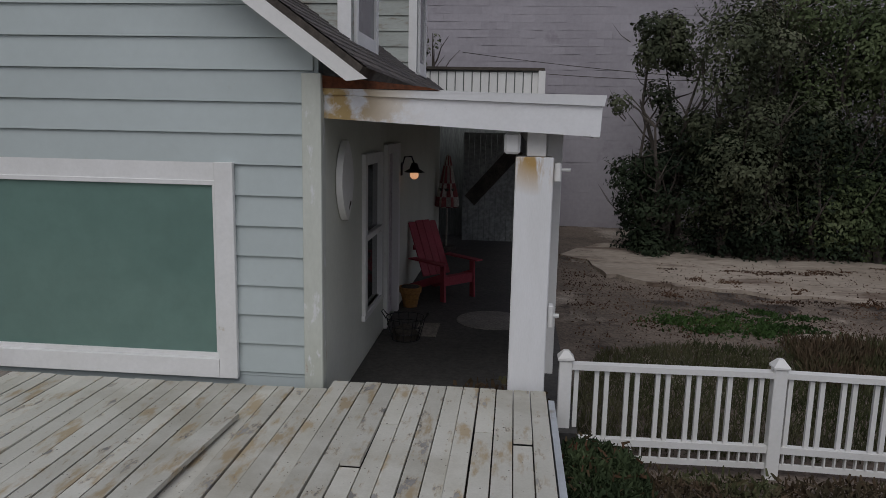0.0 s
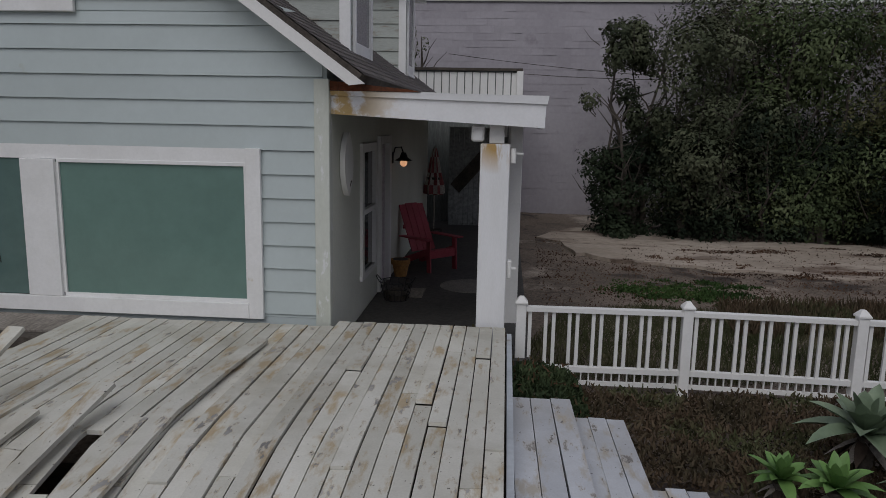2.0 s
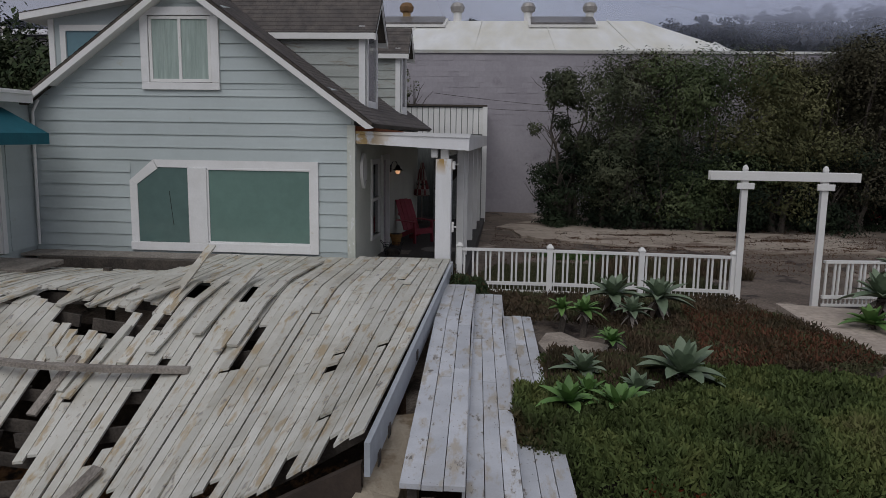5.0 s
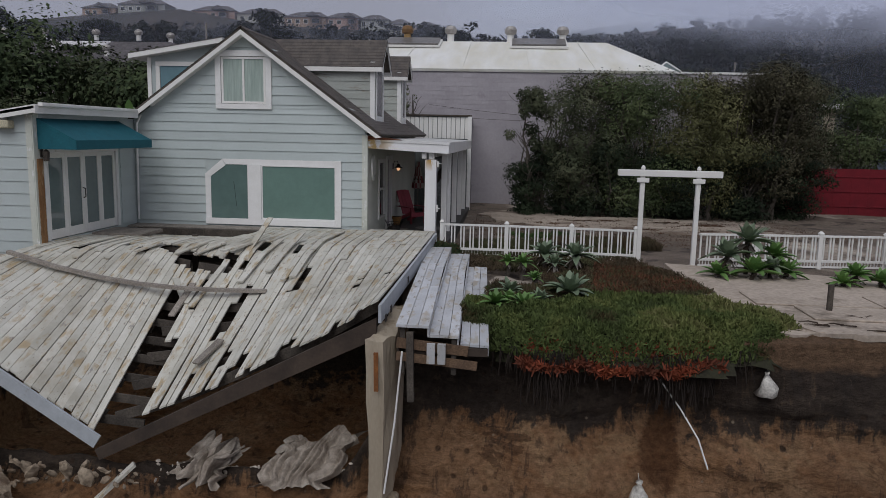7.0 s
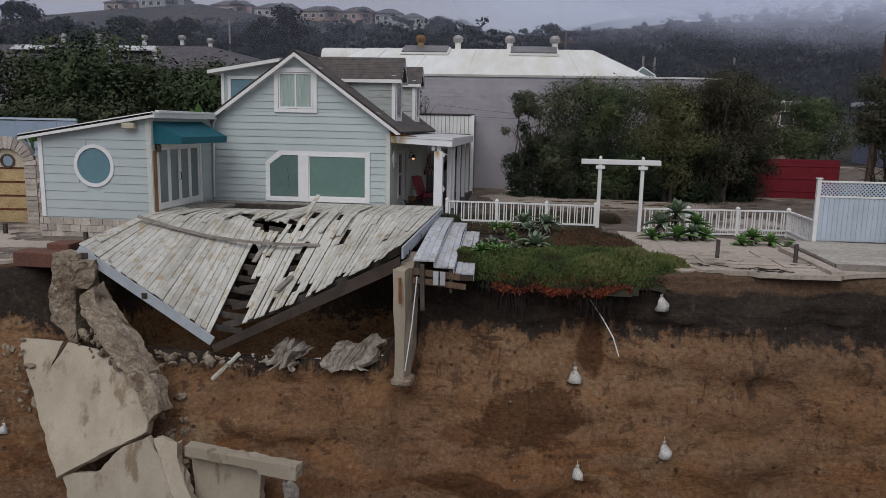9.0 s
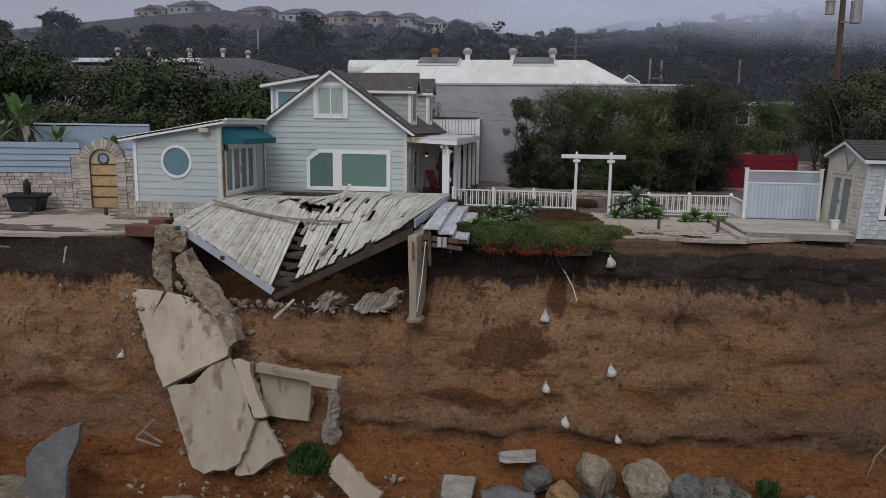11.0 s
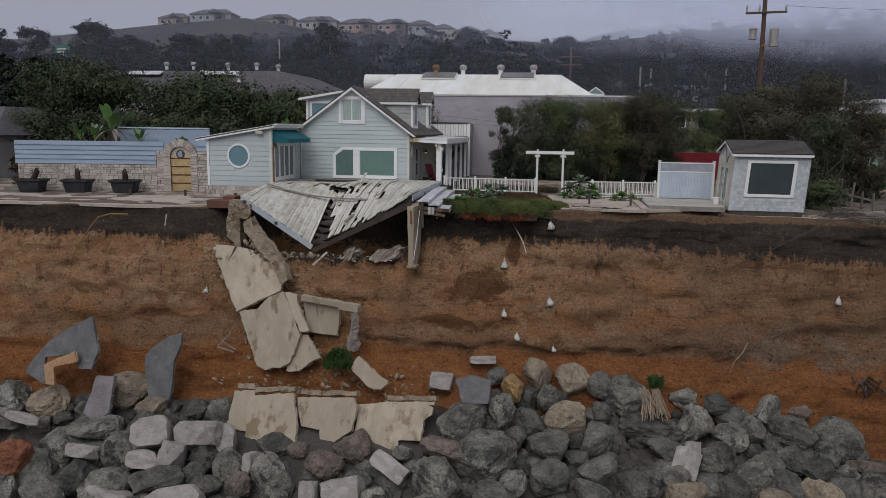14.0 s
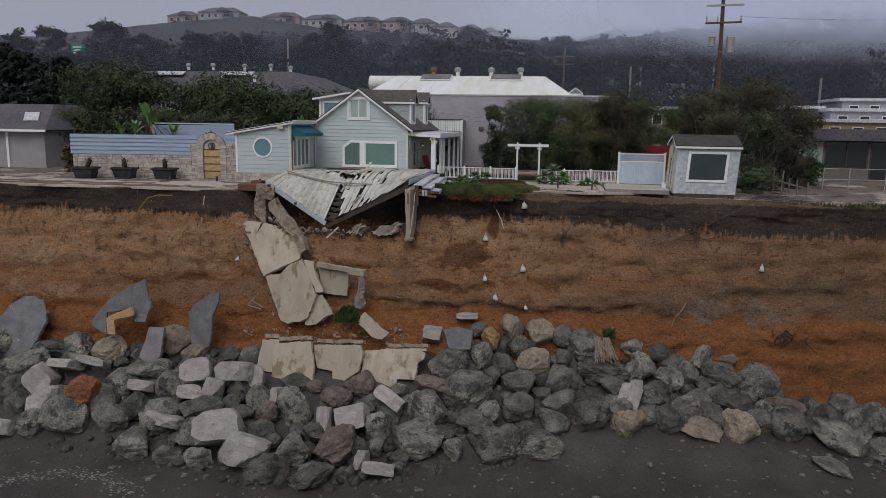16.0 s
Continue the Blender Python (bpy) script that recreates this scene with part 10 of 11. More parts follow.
# upright sheets that stand for low cloud and distance haze over the far hills
def fog_bank(x0, x1, y, z0, z1, seed, dens, white=(0.74, 0.80, 0.94), low=-13, high=10, fade=70, wave=26.0, size=0.012):
    """A soft sheet that imitates low cloud and haze: white, scattering, clear towards its edges."""
    m = bpy.data.materials.new("cloud_haze_sheet")
    m.use_nodes = True
    nt = m.node_tree
    nt.nodes.clear()
    N, L = nt.nodes.new, nt.links.new
    out, mix_ = N("ShaderNodeOutputMaterial"), N("ShaderNodeMixShader")
    tr, em = N("ShaderNodeBsdfTransparent"), N("ShaderNodeBsdfDiffuse")
    em.inputs[0].default_value = (*white, 1)
    geo, sp = N("ShaderNodeNewGeometry"), N("ShaderNodeSeparateXYZ")
    nz = N("ShaderNodeTexNoise")
    nz.inputs["Scale"].default_value, nz.inputs["Detail"].default_value = size, 5
    mp = N("ShaderNodeMapping")
    mp.inputs["Scale"].default_value, mp.inputs["Location"].default_value = (1, 1, 2.2), (seed, 0, 0)
    L(geo.outputs["Position"], mp.inputs[0])
    L(mp.outputs[0], nz.inputs["Vector"])
    L(geo.outputs["Position"], sp.inputs[0])

    def rr_(sock, a, b):
        r = N("ShaderNodeMapRange")
        r.interpolation_type = "SMOOTHSTEP"
        r.inputs[1].default_value, r.inputs[2].default_value = a, b
        L(sock, r.inputs[0])
        return r.outputs[0]

    def mul(a, b):
        q = N("ShaderNodeMath")
        q.operation = "MULTIPLY"
        for i, v in ((0, a), (1, b)):
            if isinstance(v, float):
                q.inputs[i].default_value = v
            else:
                L(v, q.inputs[i])
        return q.outputs[0]
    wob = N("ShaderNodeMath")
    wob.operation = "MULTIPLY_ADD"
    L(nz.outputs[0], wob.inputs[0])
    wob.inputs[1].default_value = -wave
    L(sp.outputs[2], wob.inputs[2])
    hgt = rr_(wob.outputs[0], z0 + low, z0 + high)
    a = mul(mul(hgt, rr_(sp.outputs[0], x0, x0 + fade)), dens)
    L(a, mix_.inputs[0])
    L(tr.outputs[0], mix_.inputs[1])
    L(em.outputs[0], mix_.inputs[2])
    L(mix_.outputs[0], out.inputs[0])
    bm = bmesh.new()
    n = 24
    lo = [bm.verts.new((x0 + (x1 - x0) * k / n, y + 12 * math.sin(k * 0.7 + seed), z0 - 14)) for k in range(n + 1)]
    hi = [bm.verts.new((x0 + (x1 - x0) * k / n, y + 12 * math.sin(k * 0.7 + seed) + 30, z1)) for k in range(n + 1)]
    for k in range(n):
        bm.faces.new((lo[k], lo[k + 1], hi[k + 1], hi[k]))
    ob = part("cloud_haze_sheet", bm, m)
    ob.visible_shadow = False
    tagged(ob, "soft grey sheet standing for marine cloud and haze before the far hills", "cloud", kind="stuff")


fog_bank(-50, 900, 226, 36, 170, 1.0, 0.99, low=-24, high=-2)
fog_bank(-20, 900, 170, 36, 170, 5.0, 0.85, (0.66, 0.68, 0.79), low=-24, high=2)
fog_bank(-8, 900, 74, 18.6, 90, 7.0, 0.92, (0.54, 0.58, 0.72), low=-12, high=-1, fade=50, wave=13.0, size=0.03)
# Two thin full-width sheets added to imitate haze before the woods.
fog_bank(-900, 900, 64, -60, 40, 9.0, 0.09, (0.40, 0.43, 0.54))
fog_bank(-900, 900, 140, -60, 60, 12.0, 0.12, (0.40, 0.43, 0.54))

# ---- plants ----
def leaf_cloud(seed, blobs, count, size, droop=0.2, shape=0.5, shell=0.55):
    """Leaves as small bent quads scattered in lumps: blobs are (x, y, z, rx, ry, rz)."""
    r = np.random.default_rng(seed)
    vol = np.array([b[3] * b[4] * b[5] for b in blobs]) ** 0.75
    pick = r.choice(len(blobs), count, p=vol / vol.sum())
    B = np.array(blobs)[pick]
    # clusters on the lumps' outer shell
    d = r.normal(size=(count, 3))
    d /= np.linalg.norm(d, axis=1)[:, None]
    nc = max(20, count // 60)
    cd = r.normal(size=(nc, 3))
    cd /= np.linalg.norm(cd, axis=1)[:, None]
    ci = r.integers(0, nc, count)
    rad = (shell + (1 - shell) * r.random(nc))[ci] * (0.86 + 0.3 * r.random(nc))[ci]
    pos = B[:, :3] + cd[ci] * rad[:, None] * B[:, 3:6] + d * (r.random(count) ** 0.5)[:, None] * (0.19 * B[:, 3:6].mean(axis=1))[:, None]
    up = r.normal(size=(count, 3)) * 0.30 + cd[ci] * 0.95 + np.array([0, 0, 0.45])
    up /= np.linalg.norm(up, axis=1)[:, None]
    t = np.cross(up, r.normal(size=(count, 3)))
    t /= np.linalg.norm(t, axis=1)[:, None] + 1e-9
    b = np.cross(up, t)
    s = size * (0.6 + 0.8 * r.random(count))[:, None]
    v = np.empty((count, 4, 3))
    v[:, 0], v[:, 1] = pos - t * s, pos - b * s * shape + up * s * 0.12
    v[:, 2], v[:, 3] = pos + t * s - np.array([0, 0, droop]) * s, pos + b * s * shape + up * s * 0.12
    return v.reshape(-1, 3)


def leaf_mesh(name, verts, material):
    n = len(verts) // 4
    me = bpy.data.meshes.new(name)
    me.vertices.add(len(verts))
    me.vertices.foreach_set("co", verts.astype(np.float32).ravel())
    me.loops.add(n * 4)
    me.loops.foreach_set("vertex_index", np.arange(n * 4, dtype=np.int32))
    me.polygons.add(n)
    me.polygons.foreach_set("loop_start", np.arange(0, n * 4, 4, dtype=np.int32))
    me.update(calc_edges=True)
    me.materials.append(material)
    return me


def leaf_material(name, cols, rough=0.75, sheen=0.12):
    """Leaf colour varied leaf by leaf, with a little light coming through."""
    m = bpy.data.materials.new(name)
    m.use_nodes = True
    nt = m.node_tree
    N, L = nt.nodes.new, nt.links.new
    p = nt.nodes["Principled BSDF"]
    p.inputs["Roughness"].default_value = rough
    p.inputs["Specular IOR Level"].default_value = sheen
    geo = N("ShaderNodeNewGeometry")
    cr = N("ShaderNodeValToRGB")
    el = cr.color_ramp.elements
    while len(el) < len(cols):
        el.new(0.5)
    for i, c in enumerate(cols):
        el[i].position = i / (len(cols) - 1)
        el[i].color = (*c, 1)
    nz = N("ShaderNodeTexNoise")
    nz.inputs["Scale"].default_value, nz.inputs["Detail"].default_value = 0.9, 4
    L(geo.outputs["Position"], nz.inputs["Vector"])
    mx = N("ShaderNodeMath")
    mx.operation = "MULTIPLY_ADD"
    L(geo.outputs["Random Per Island"], mx.inputs[0])
    mx.inputs[1].default_value = 0.16
    sc = N("ShaderNodeMapRange")
    sc.inputs[1].default_value, sc.inputs[2].default_value, sc.inputs[3].default_value, sc.inputs[4].default_value = 0.3, 0.7, 0.0, 0.84
    L(nz.outputs[0], sc.inputs[0])
    L(sc.outputs[0], mx.inputs[2])
    L(mx.outputs[0], cr.inputs[0])
    L(cr.outputs[0], p.inputs["Base Color"])
    return m


SHRUB = leaf_material("dull_shrub_leaves", [(0.023, 0.030, 0.018), (0.056, 0.066, 0.038), (0.100, 0.111, 0.065), (0.156, 0.162, 0.106)])
SHRUB2 = leaf_material("greener_shrub_leaves", [(0.024, 0.036, 0.017), (0.058, 0.080, 0.036), (0.104, 0.131, 0.060), (0.158, 0.186, 0.097)])
SHRUB3 = leaf_material("brownish_shrub_leaves", [(0.024, 0.022, 0.015), (0.055, 0.050, 0.031), (0.092, 0.086, 0.053), (0.134, 0.128, 0.084)])
OLIVE = leaf_material("yellowish_olive_leaves", [(0.036, 0.038, 0.017), (0.078, 0.081, 0.036), (0.134, 0.133, 0.061), (0.196, 0.190, 0.098)])
HEDGE = leaf_material("dark_hedge_leaves", [(0.018, 0.024, 0.013), (0.040, 0.051, 0.027), (0.073, 0.087, 0.045), (0.115, 0.124, 0.074)])
HEDGE2 = leaf_material("dark_green_hedge_leaves", [(0.016, 0.025, 0.013), (0.036, 0.053, 0.025), (0.066, 0.089, 0.041), (0.104, 0.125, 0.063)])
ICE = leaf_material("ice_plant_leaves", [(0.090, 0.056, 0.032), (0.052, 0.066, 0.025), (0.085, 0.115, 0.038), (0.135, 0.155, 0.052), (0.185, 0.180, 0.078)])
ICERED = leaf_material("red_ice_plant_leaves", [(0.035, 0.026, 0.018), (0.060, 0.050, 0.026), (0.105, 0.046, 0.028), (0.17, 0.075, 0.042)])
ICETIP = leaf_material("orange_red_ice_plant_tips", [(0.05, 0.026, 0.018), (0.12, 0.040, 0.024), (0.25, 0.060, 0.03), (0.34, 0.14, 0.06)])
LITTER = leaf_material("dry_leaf_litter", [(0.030, 0.020, 0.014), (0.070, 0.040, 0.026), (0.12, 0.07, 0.045), (0.19, 0.15, 0.11)], 0.9, 0.05)
BROWNPL = leaf_material("brown_dry_plants", [(0.035, 0.027, 0.018), (0.060, 0.050, 0.030), (0.095, 0.065, 0.042), (0.075, 0.085, 0.040), (0.115, 0.075, 0.048)])
GRASS = leaf_material("rough_grass", [(0.030, 0.036, 0.017), (0.055, 0.062, 0.027), (0.085, 0.085, 0.045), (0.16, 0.14, 0.085)])
CLOVER = leaf_material("bright_weed_patch", [(0.022, 0.042, 0.014), (0.040, 0.075, 0.022), (0.068, 0.112, 0.034)])


def shrub(x, y, h, w, seed, m, label, leaf=0.11, count=9000, base=-0.75, group="shrubs", d=None, low=0.0, twigs=0, fat=1.0):
    """A woody shrub: stems forking from the ground, crown of leaf lumps."""
    d = d or w
    t = thing("shrub", label, "shrub", group)
    r = random.Random(seed)
    bm = bmesh.new()
    def crooked(o, e, r0, r1, n, wob):
        pts_ = [o.lerp(e, i / n) + Vector((r.uniform(-1, 1), r.uniform(-1, 1), r.uniform(-0.5, 0.5))) * wob * (0 < i < n) for i in range(n + 1)]
        tube(pts_, [r0 + (r1 - r0) * i / n for i in range(n + 1)], 5, bm=bm)
        return pts_
    for k in range(7):
        a = math.tau * k / 7 + r.uniform(-0.3, 0.3)
        rr_ = r.uniform(0.3, 0.85)
        tip = Vector((x + math.cos(a) * w * rr_ * 0.5, y + math.sin(a) * d * rr_ * 0.5, base + h * r.uniform(0.6, 0.95)))
        limb = crooked(Vector((x + r.uniform(-0.3, 0.3), y + r.uniform(-0.3, 0.3), base - 0.1)), tip, min(0.085, 0.016 * h), 0.012, 6, 0.035 * h)
        for q in range(5):
            o = r.choice(limb[2:6])
            e = o + Vector((r.uniform(-0.8, 0.8), r.uniform(-0.6, 0.6), r.uniform(0.1, 0.9)))
            crooked(o, e, 0.026, 0.005, 3, 0.07)
    for k in range(twigs):                        # fine sprays that reach past the crown
        a = r.uniform(0, math.tau)
        q = r.uniform(0.55, 1.0)
        o = Vector((x + math.cos(a) * w * 0.42 * q, y + math.sin(a) * d * 0.42 * q, base + h * (low + (1 - low) * r.uniform(0.25, 0.85))))
        e = o + Vector((math.cos(a) * r.uniform(0.3, 0.9), math.sin(a) * r.uniform(0.2, 0.7), r.uniform(0.2, 0.9)))
        tube([o, o.lerp(e, 0.5) + Vector((0, 0, -0.06)), e], [0.016, 0.010, 0.003], 4, bm=bm)
    part("woody_base", bm, BARK, t)
    blobs = []
    nb_ = 30
    for k in range(nb_):
        a = r.uniform(0, math.tau)
        q = r.uniform(0.0, 0.85)
        zc = base + h * (low + (1 - low) * r.choice([0.12, 0.28, 0.45, 0.62, 0.76, 0.85])) + r.uniform(-0.2, 0.2)
        taper = 0.62 if zc < base + h * 0.34 else 1.0 if zc < base + h * 0.72 else 0.74
        s = r.uniform(0.14, 0.27) * fat
        blobs.append((x + math.cos(a) * w * 0.5 * q * taper, y + math.sin(a) * d * 0.5 * q * taper, zc, w * s, d * s, h * (1 - 0.6 * low) * r.uniform(0.08, 0.16) * fat))
    tagged(part("crown", leaf_mesh("crown", leaf_cloud(seed, blobs, count, leaf), m), None, t), kind="stuff")
    return t


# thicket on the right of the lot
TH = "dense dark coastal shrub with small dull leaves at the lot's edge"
# Low bushes are dark green; the tone also paints the thicket's shaded foot.
UND = leaf_material("shade_dark_green_leaves", [(0.009, 0.014, 0.009), (0.016, 0.024, 0.014), (0.026, 0.037, 0.020), (0.044, 0.058, 0.031)])
for i, (x, y, h, w, m, n, lo, ft) in enumerate([(2.7, 16.9, 5.5, 2.6, SHRUB, 8000, 0.34, 0.62), (4.3, 16.6, 5.9, 3.6, SHRUB, 17000, 0.10, 1.02), (7.0, 16.6, 6.0, 4.6, SHRUB2, 24000, 0.06, 1.15), (9.6, 16.5, 5.8, 4.6, OLIVE, 23000, 0.1, 1.15),
                                                (12.2, 17.0, 6.5, 4.8, SHRUB3, 24000, 0.12, 1.15), (14.6, 20.9, 6.0, 6.0, SHRUB, 23000, 0.34, 1.2), (17.6, 21.0, 5.4, 5.2, SHRUB2, 19000, 0.42, 1.15), (10.6, 18.6, 6.3, 4.6, SHRUB3, 12000, 0.3, 1.0), (5.8, 18.2, 6.0, 4.4, SHRUB3, 12000, 0.2, 1.0),
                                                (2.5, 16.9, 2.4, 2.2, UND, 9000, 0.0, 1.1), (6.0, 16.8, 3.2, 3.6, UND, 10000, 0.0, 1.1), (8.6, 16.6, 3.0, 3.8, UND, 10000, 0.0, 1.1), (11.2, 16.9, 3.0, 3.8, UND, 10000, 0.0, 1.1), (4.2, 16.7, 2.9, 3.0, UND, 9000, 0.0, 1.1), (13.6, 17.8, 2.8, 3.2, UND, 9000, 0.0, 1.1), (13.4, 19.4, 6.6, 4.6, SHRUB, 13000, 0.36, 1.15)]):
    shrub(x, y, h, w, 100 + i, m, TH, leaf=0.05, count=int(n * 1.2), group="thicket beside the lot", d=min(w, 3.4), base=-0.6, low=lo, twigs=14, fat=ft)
# behind the shed
for i, (x, y, h, w, n, m) in enumerate([(18.6, 10.0, 7.6, 5.6, 22000, SHRUB3), (21.4, 9.6, 7.9, 5.8, 22000, SHRUB3), (17.8, 12.8, 6.4, 3.0, 9000, SHRUB), (20.8, 6.2, 5.2, 3.8, 12000, SHRUB), (19.9, 3.2, 1.7, 2.0, 5000, SHRUB2), (23.6, 8.0, 5.6, 3.6, 10000, SHRUB3)]):
    shrub(x, y, h, w, 140 + i, m, "tall brown-olive windswept shrub behind the small shed", leaf=0.06, count=int(n * 1.5), base=-1.0, group="shrubs behind the shed", twigs=30, low=0.5 if i == 2 else 0.0)
shrub(25.3, 11.0, 2.6, 2.4, 150, CLOVER, "yellow-green rounded bush by the drive", leaf=0.08, count=5000, base=-1.2, group="garden bushes")
# hedge behind the stone wall
for i in range(11):
    x = -35.0 + i * 2.5
    shrub(x, 17.5 + 2.0 * math.sin(i * 1.9), (8.6 if i < 3 else 7.6) + 0.5 * math.sin(i * 2.3) - (0.7 if i > 6 else 0) - (0.9 if i > 8 else 0), 6.2, 160 + i, (HEDGE2, HEDGE, HEDGE)[i % 3], "dense olive hedge shrub behind the garden wall", leaf=0.115, count=11000, twigs=8, fat=1.5, group="hedge behind the wall")
for i in range(5):
    shrub(-31.5 + i * 3.6, 12.5 + (i % 2), 4.6, 4.6, 175 + i, HEDGE, "dense olive hedge shrub behind the garden wall", leaf=0.11, count=11000, fat=1.5, group="hedge behind the wall")
shrub(-27.6, 6.0, 2.0, 2.4, 181, BROWNPL, "dark spiky dry shrub beside the neighbour house", leaf=0.14, count=3500, base=-1.0, group="garden bushes")
shrub(-3.0, 18.6, 5.6, 1.3, 182, SHRUB, "small shrub growing beside the block wall", leaf=0.045, count=1500, group="garden bushes", fat=0.6, low=0.5)


def strap_leaf(bm, base, az, length, width, lift, curl, n=6, keel=0.25):
    """One tapering succulent leaf from base outwards."""
    rows_ = []
    d = Vector((math.cos(az), math.sin(az), 0))
    s = Vector((-math.sin(az), math.cos(az), 0))
    for k in range(n + 1):
        f = k / n
        w = width * (0.45 + 1.15 * f) * (1 - f) ** 0.55 if f < 1 else 0.0
        w = width * math.sin(math.pi * min(1, 0.18 + 0.82 * f)) ** 0.8 if f < 0.999 else 0.002
        c = Vector(base) + d * (length * math.cos(lift) * f) + Vector((0, 0, length * math.sin(lift) * f - curl * length * f * f))
        rows_.append([bm.verts.new(c + s * w / 2 + Vector((0, 0, keel * w * 0.5))), bm.verts.new(c), bm.verts.new(c - s * w / 2 + Vector((0, 0, keel * w * 0.5)))])
    for a, b in zip(rows_, rows_[1:]):
        bm.faces.new((a[0], a[1], b[1], b[0]))
        bm.faces.new((a[1], a[2], b[2], b[1]))


AGV = mat("agave_leaf", (0.20, 0.255, 0.165), (0.135, 0.185, 0.115), scale=3, fine=14, rough=0.5, bump=0.05, fine_amt=0.12, rand=0.1)
AGV2 = mat("bright_agave_leaf", (0.150, 0.265, 0.075), (0.105, 0.205, 0.058), scale=3, fine=14, rough=0.5, bump=0.05, fine_amt=0.12, rand=0.1)


def agave(x, y, z, size, seed, m, stem=0.3, label="pale green agave rosette on a short stem"):
    t = thing("agave", label, "agave", "agaves in the garden")
    r = random.Random(seed)
    base = Vector((x, y, z))
    part("stem", tube([(x, y, z - 0.15), (x + 0.03, y, z + stem * 0.5), (x, y, z + stem)], [0.06, 0.055, 0.07], 7), BARK, t)
    top = base + Vector((0, 0, stem))
    n = 22
    for k in range(n):
        f = k / n
        az = k * 2.39996 + r.uniform(-0.25, 0.25)
        bm = bmesh.new()
        L_ = size * (1.0 - 0.35 * f) * r.uniform(0.8, 1.12)
        strap_leaf(bm, top, az, L_, 0.33 * size * (1 - 0.25 * f), 0.05 + 1.3 * f ** 0.9 + r.uniform(-0.14, 0.14), 0.30 * (1 - f) + r.uniform(-0.05, 0.1), keel=0.5)
        part("leaf", bm, m, t, smooth=True)
    for k in range(9):                            # a skirt of dead leaves
        bm = bmesh.new()
        strap_leaf(bm, top - Vector((0, 0, 0.03)), k * 0.7 + r.uniform(-0.2, 0.2), size * r.uniform(0.4, 0.65), 0.16 * size, -0.5 + r.uniform(-0.3, 0.2), 0.25, n=4)
        part("dead_leaf", bm, RAWWOOD if k % 3 else TWIG, t, smooth=True)


AG = [(2.68, 4.2, 0.62, AGV, 0.40), (3.45, 4.1, 0.64, AGV, 0.40), (1.58, -0.55, 0.46, AGV2, 0.16), (2.12, -0.66, 0.48, AGV2, 0.16), (1.84, -0.15, 0.36, AGV2, 0.15), (1.85, 0.65, 0.46, AGV, 0.15), (3.05, 0.5, 0.72, AGV, 0.22), (1.77, 3.5, 0.34, AGV2, 0.30),
      (2.12, 3.4, 0.38, AGV2, 0.30), (2.38, 1.95, 0.32, AGV2, 0.2), (2.9, 3.45, 0.42, AGV, 0.3), (2.4, 2.5, 0.22, AGV2, 0.15), (2.45, 0.05, 0.42, AGV, 0.12)]
for i, (x, y, s, m, st) in enumerate(AG):
    agave(x, y, -0.66, s, 300 + i, m, st)
for i, (x, y, s, m, st) in enumerate([(7.75, 4.6, 0.80, AGV, 0.85), (7.2, 4.35, 0.78, AGV, 0.50), (8.45, 4.7, 0.66, AGV2, 0.50), (7.75, 3.95, 0.72, AGV2, 0.18), (6.9, 4.0, 0.55, AGV2, 0.12), (8.6, 4.2, 0.62, AGV2, 0.16), (8.2, 4.1, 0.5, AGV, 0.3), (10.0, 3.7, 0.55, AGV2, 0.25), (10.5, 3.5, 0.5, AGV2, 0.15), (9.6, 3.4, 0.5, AGV2, 0.1), (11.0, 3.1, 0.34, AGV2, 0.1)]):
    agave(x, y, -0.68, s, 330 + i, m, st)
# paddle-leaved plants behind the garden wall
def paddle_plant(x, y, z, s, seed, label, dead=4):
    """A clump of stalks with broad upright paddle leaves, and a few dead ones hanging."""
    t = thing("banana_plant", label, "plant", "paddle-leaved plants behind the wall")
    r = random.Random(seed)
    part("trunk", tube([(x, y, -0.8), (x + 0.1, y, z * 0.5), (x, y, z)], [0.14, 0.12, 0.10], 7), BARK, t)
    for k in range(11):
        az = k * 2.39996 + r.uniform(-0.3, 0.3)
        lean = r.uniform(0.15, 0.75)
        L_ = s * r.uniform(0.7, 1.1)
        d = Vector((math.cos(az) * math.sin(lean), math.sin(az) * math.sin(lean), math.cos(lean)))
        tip = Vector((x, y, z - 0.1)) + d * L_ * 0.5
        part("stalk", tube([(x, y, z - 0.2), tuple(tip)], [0.03, 0.018], 5), AGV2, t)
        bm = bmesh.new()
        strap_leaf(bm, tip, az, L_ * 0.75, 0.30 * s * r.uniform(0.7, 1.1), math.pi / 2 - lean + r.uniform(-0.2, 0.1), 0.18, keel=0.6)
        part("leaf", bm, AGV2 if k % 3 else AGV, t, smooth=True)
    for k in range(dead):
        bm = bmesh.new()
        strap_leaf(bm, (x, y, z + 0.1), k * 1.7 + r.uniform(-0.4, 0.4), s * r.uniform(0.6, 0.9), 0.14 * s, r.uniform(-0.1, 0.5), 0.75)
        part("dead_leaf", bm, RAWWOOD, t, smooth=True)


for i, (x, y, z, s, dead) in enumerate([(-22.6, 8.0, 2.55, 1.7, 9), (-24.9, 7.9, 2.0, 1.1, 3), (-23.9, 8.1, 2.1, 1.0, 3), (-20.9, 8.3, 1.9, 0.9, 5), (-11.5, 10.5, 2.2, 1.3, 1), (-12.9, 10.8, 1.9, 1.0, 1), (-18.0, 8.6, 1.6, 0.8, 2)]):
    paddle_plant(x, y, z, s, 400 + i, "pale paddle-leaved plant with dead fronds behind the garden wall" if dead > 4 else "green paddle-leaved plant behind the garden wall", dead)


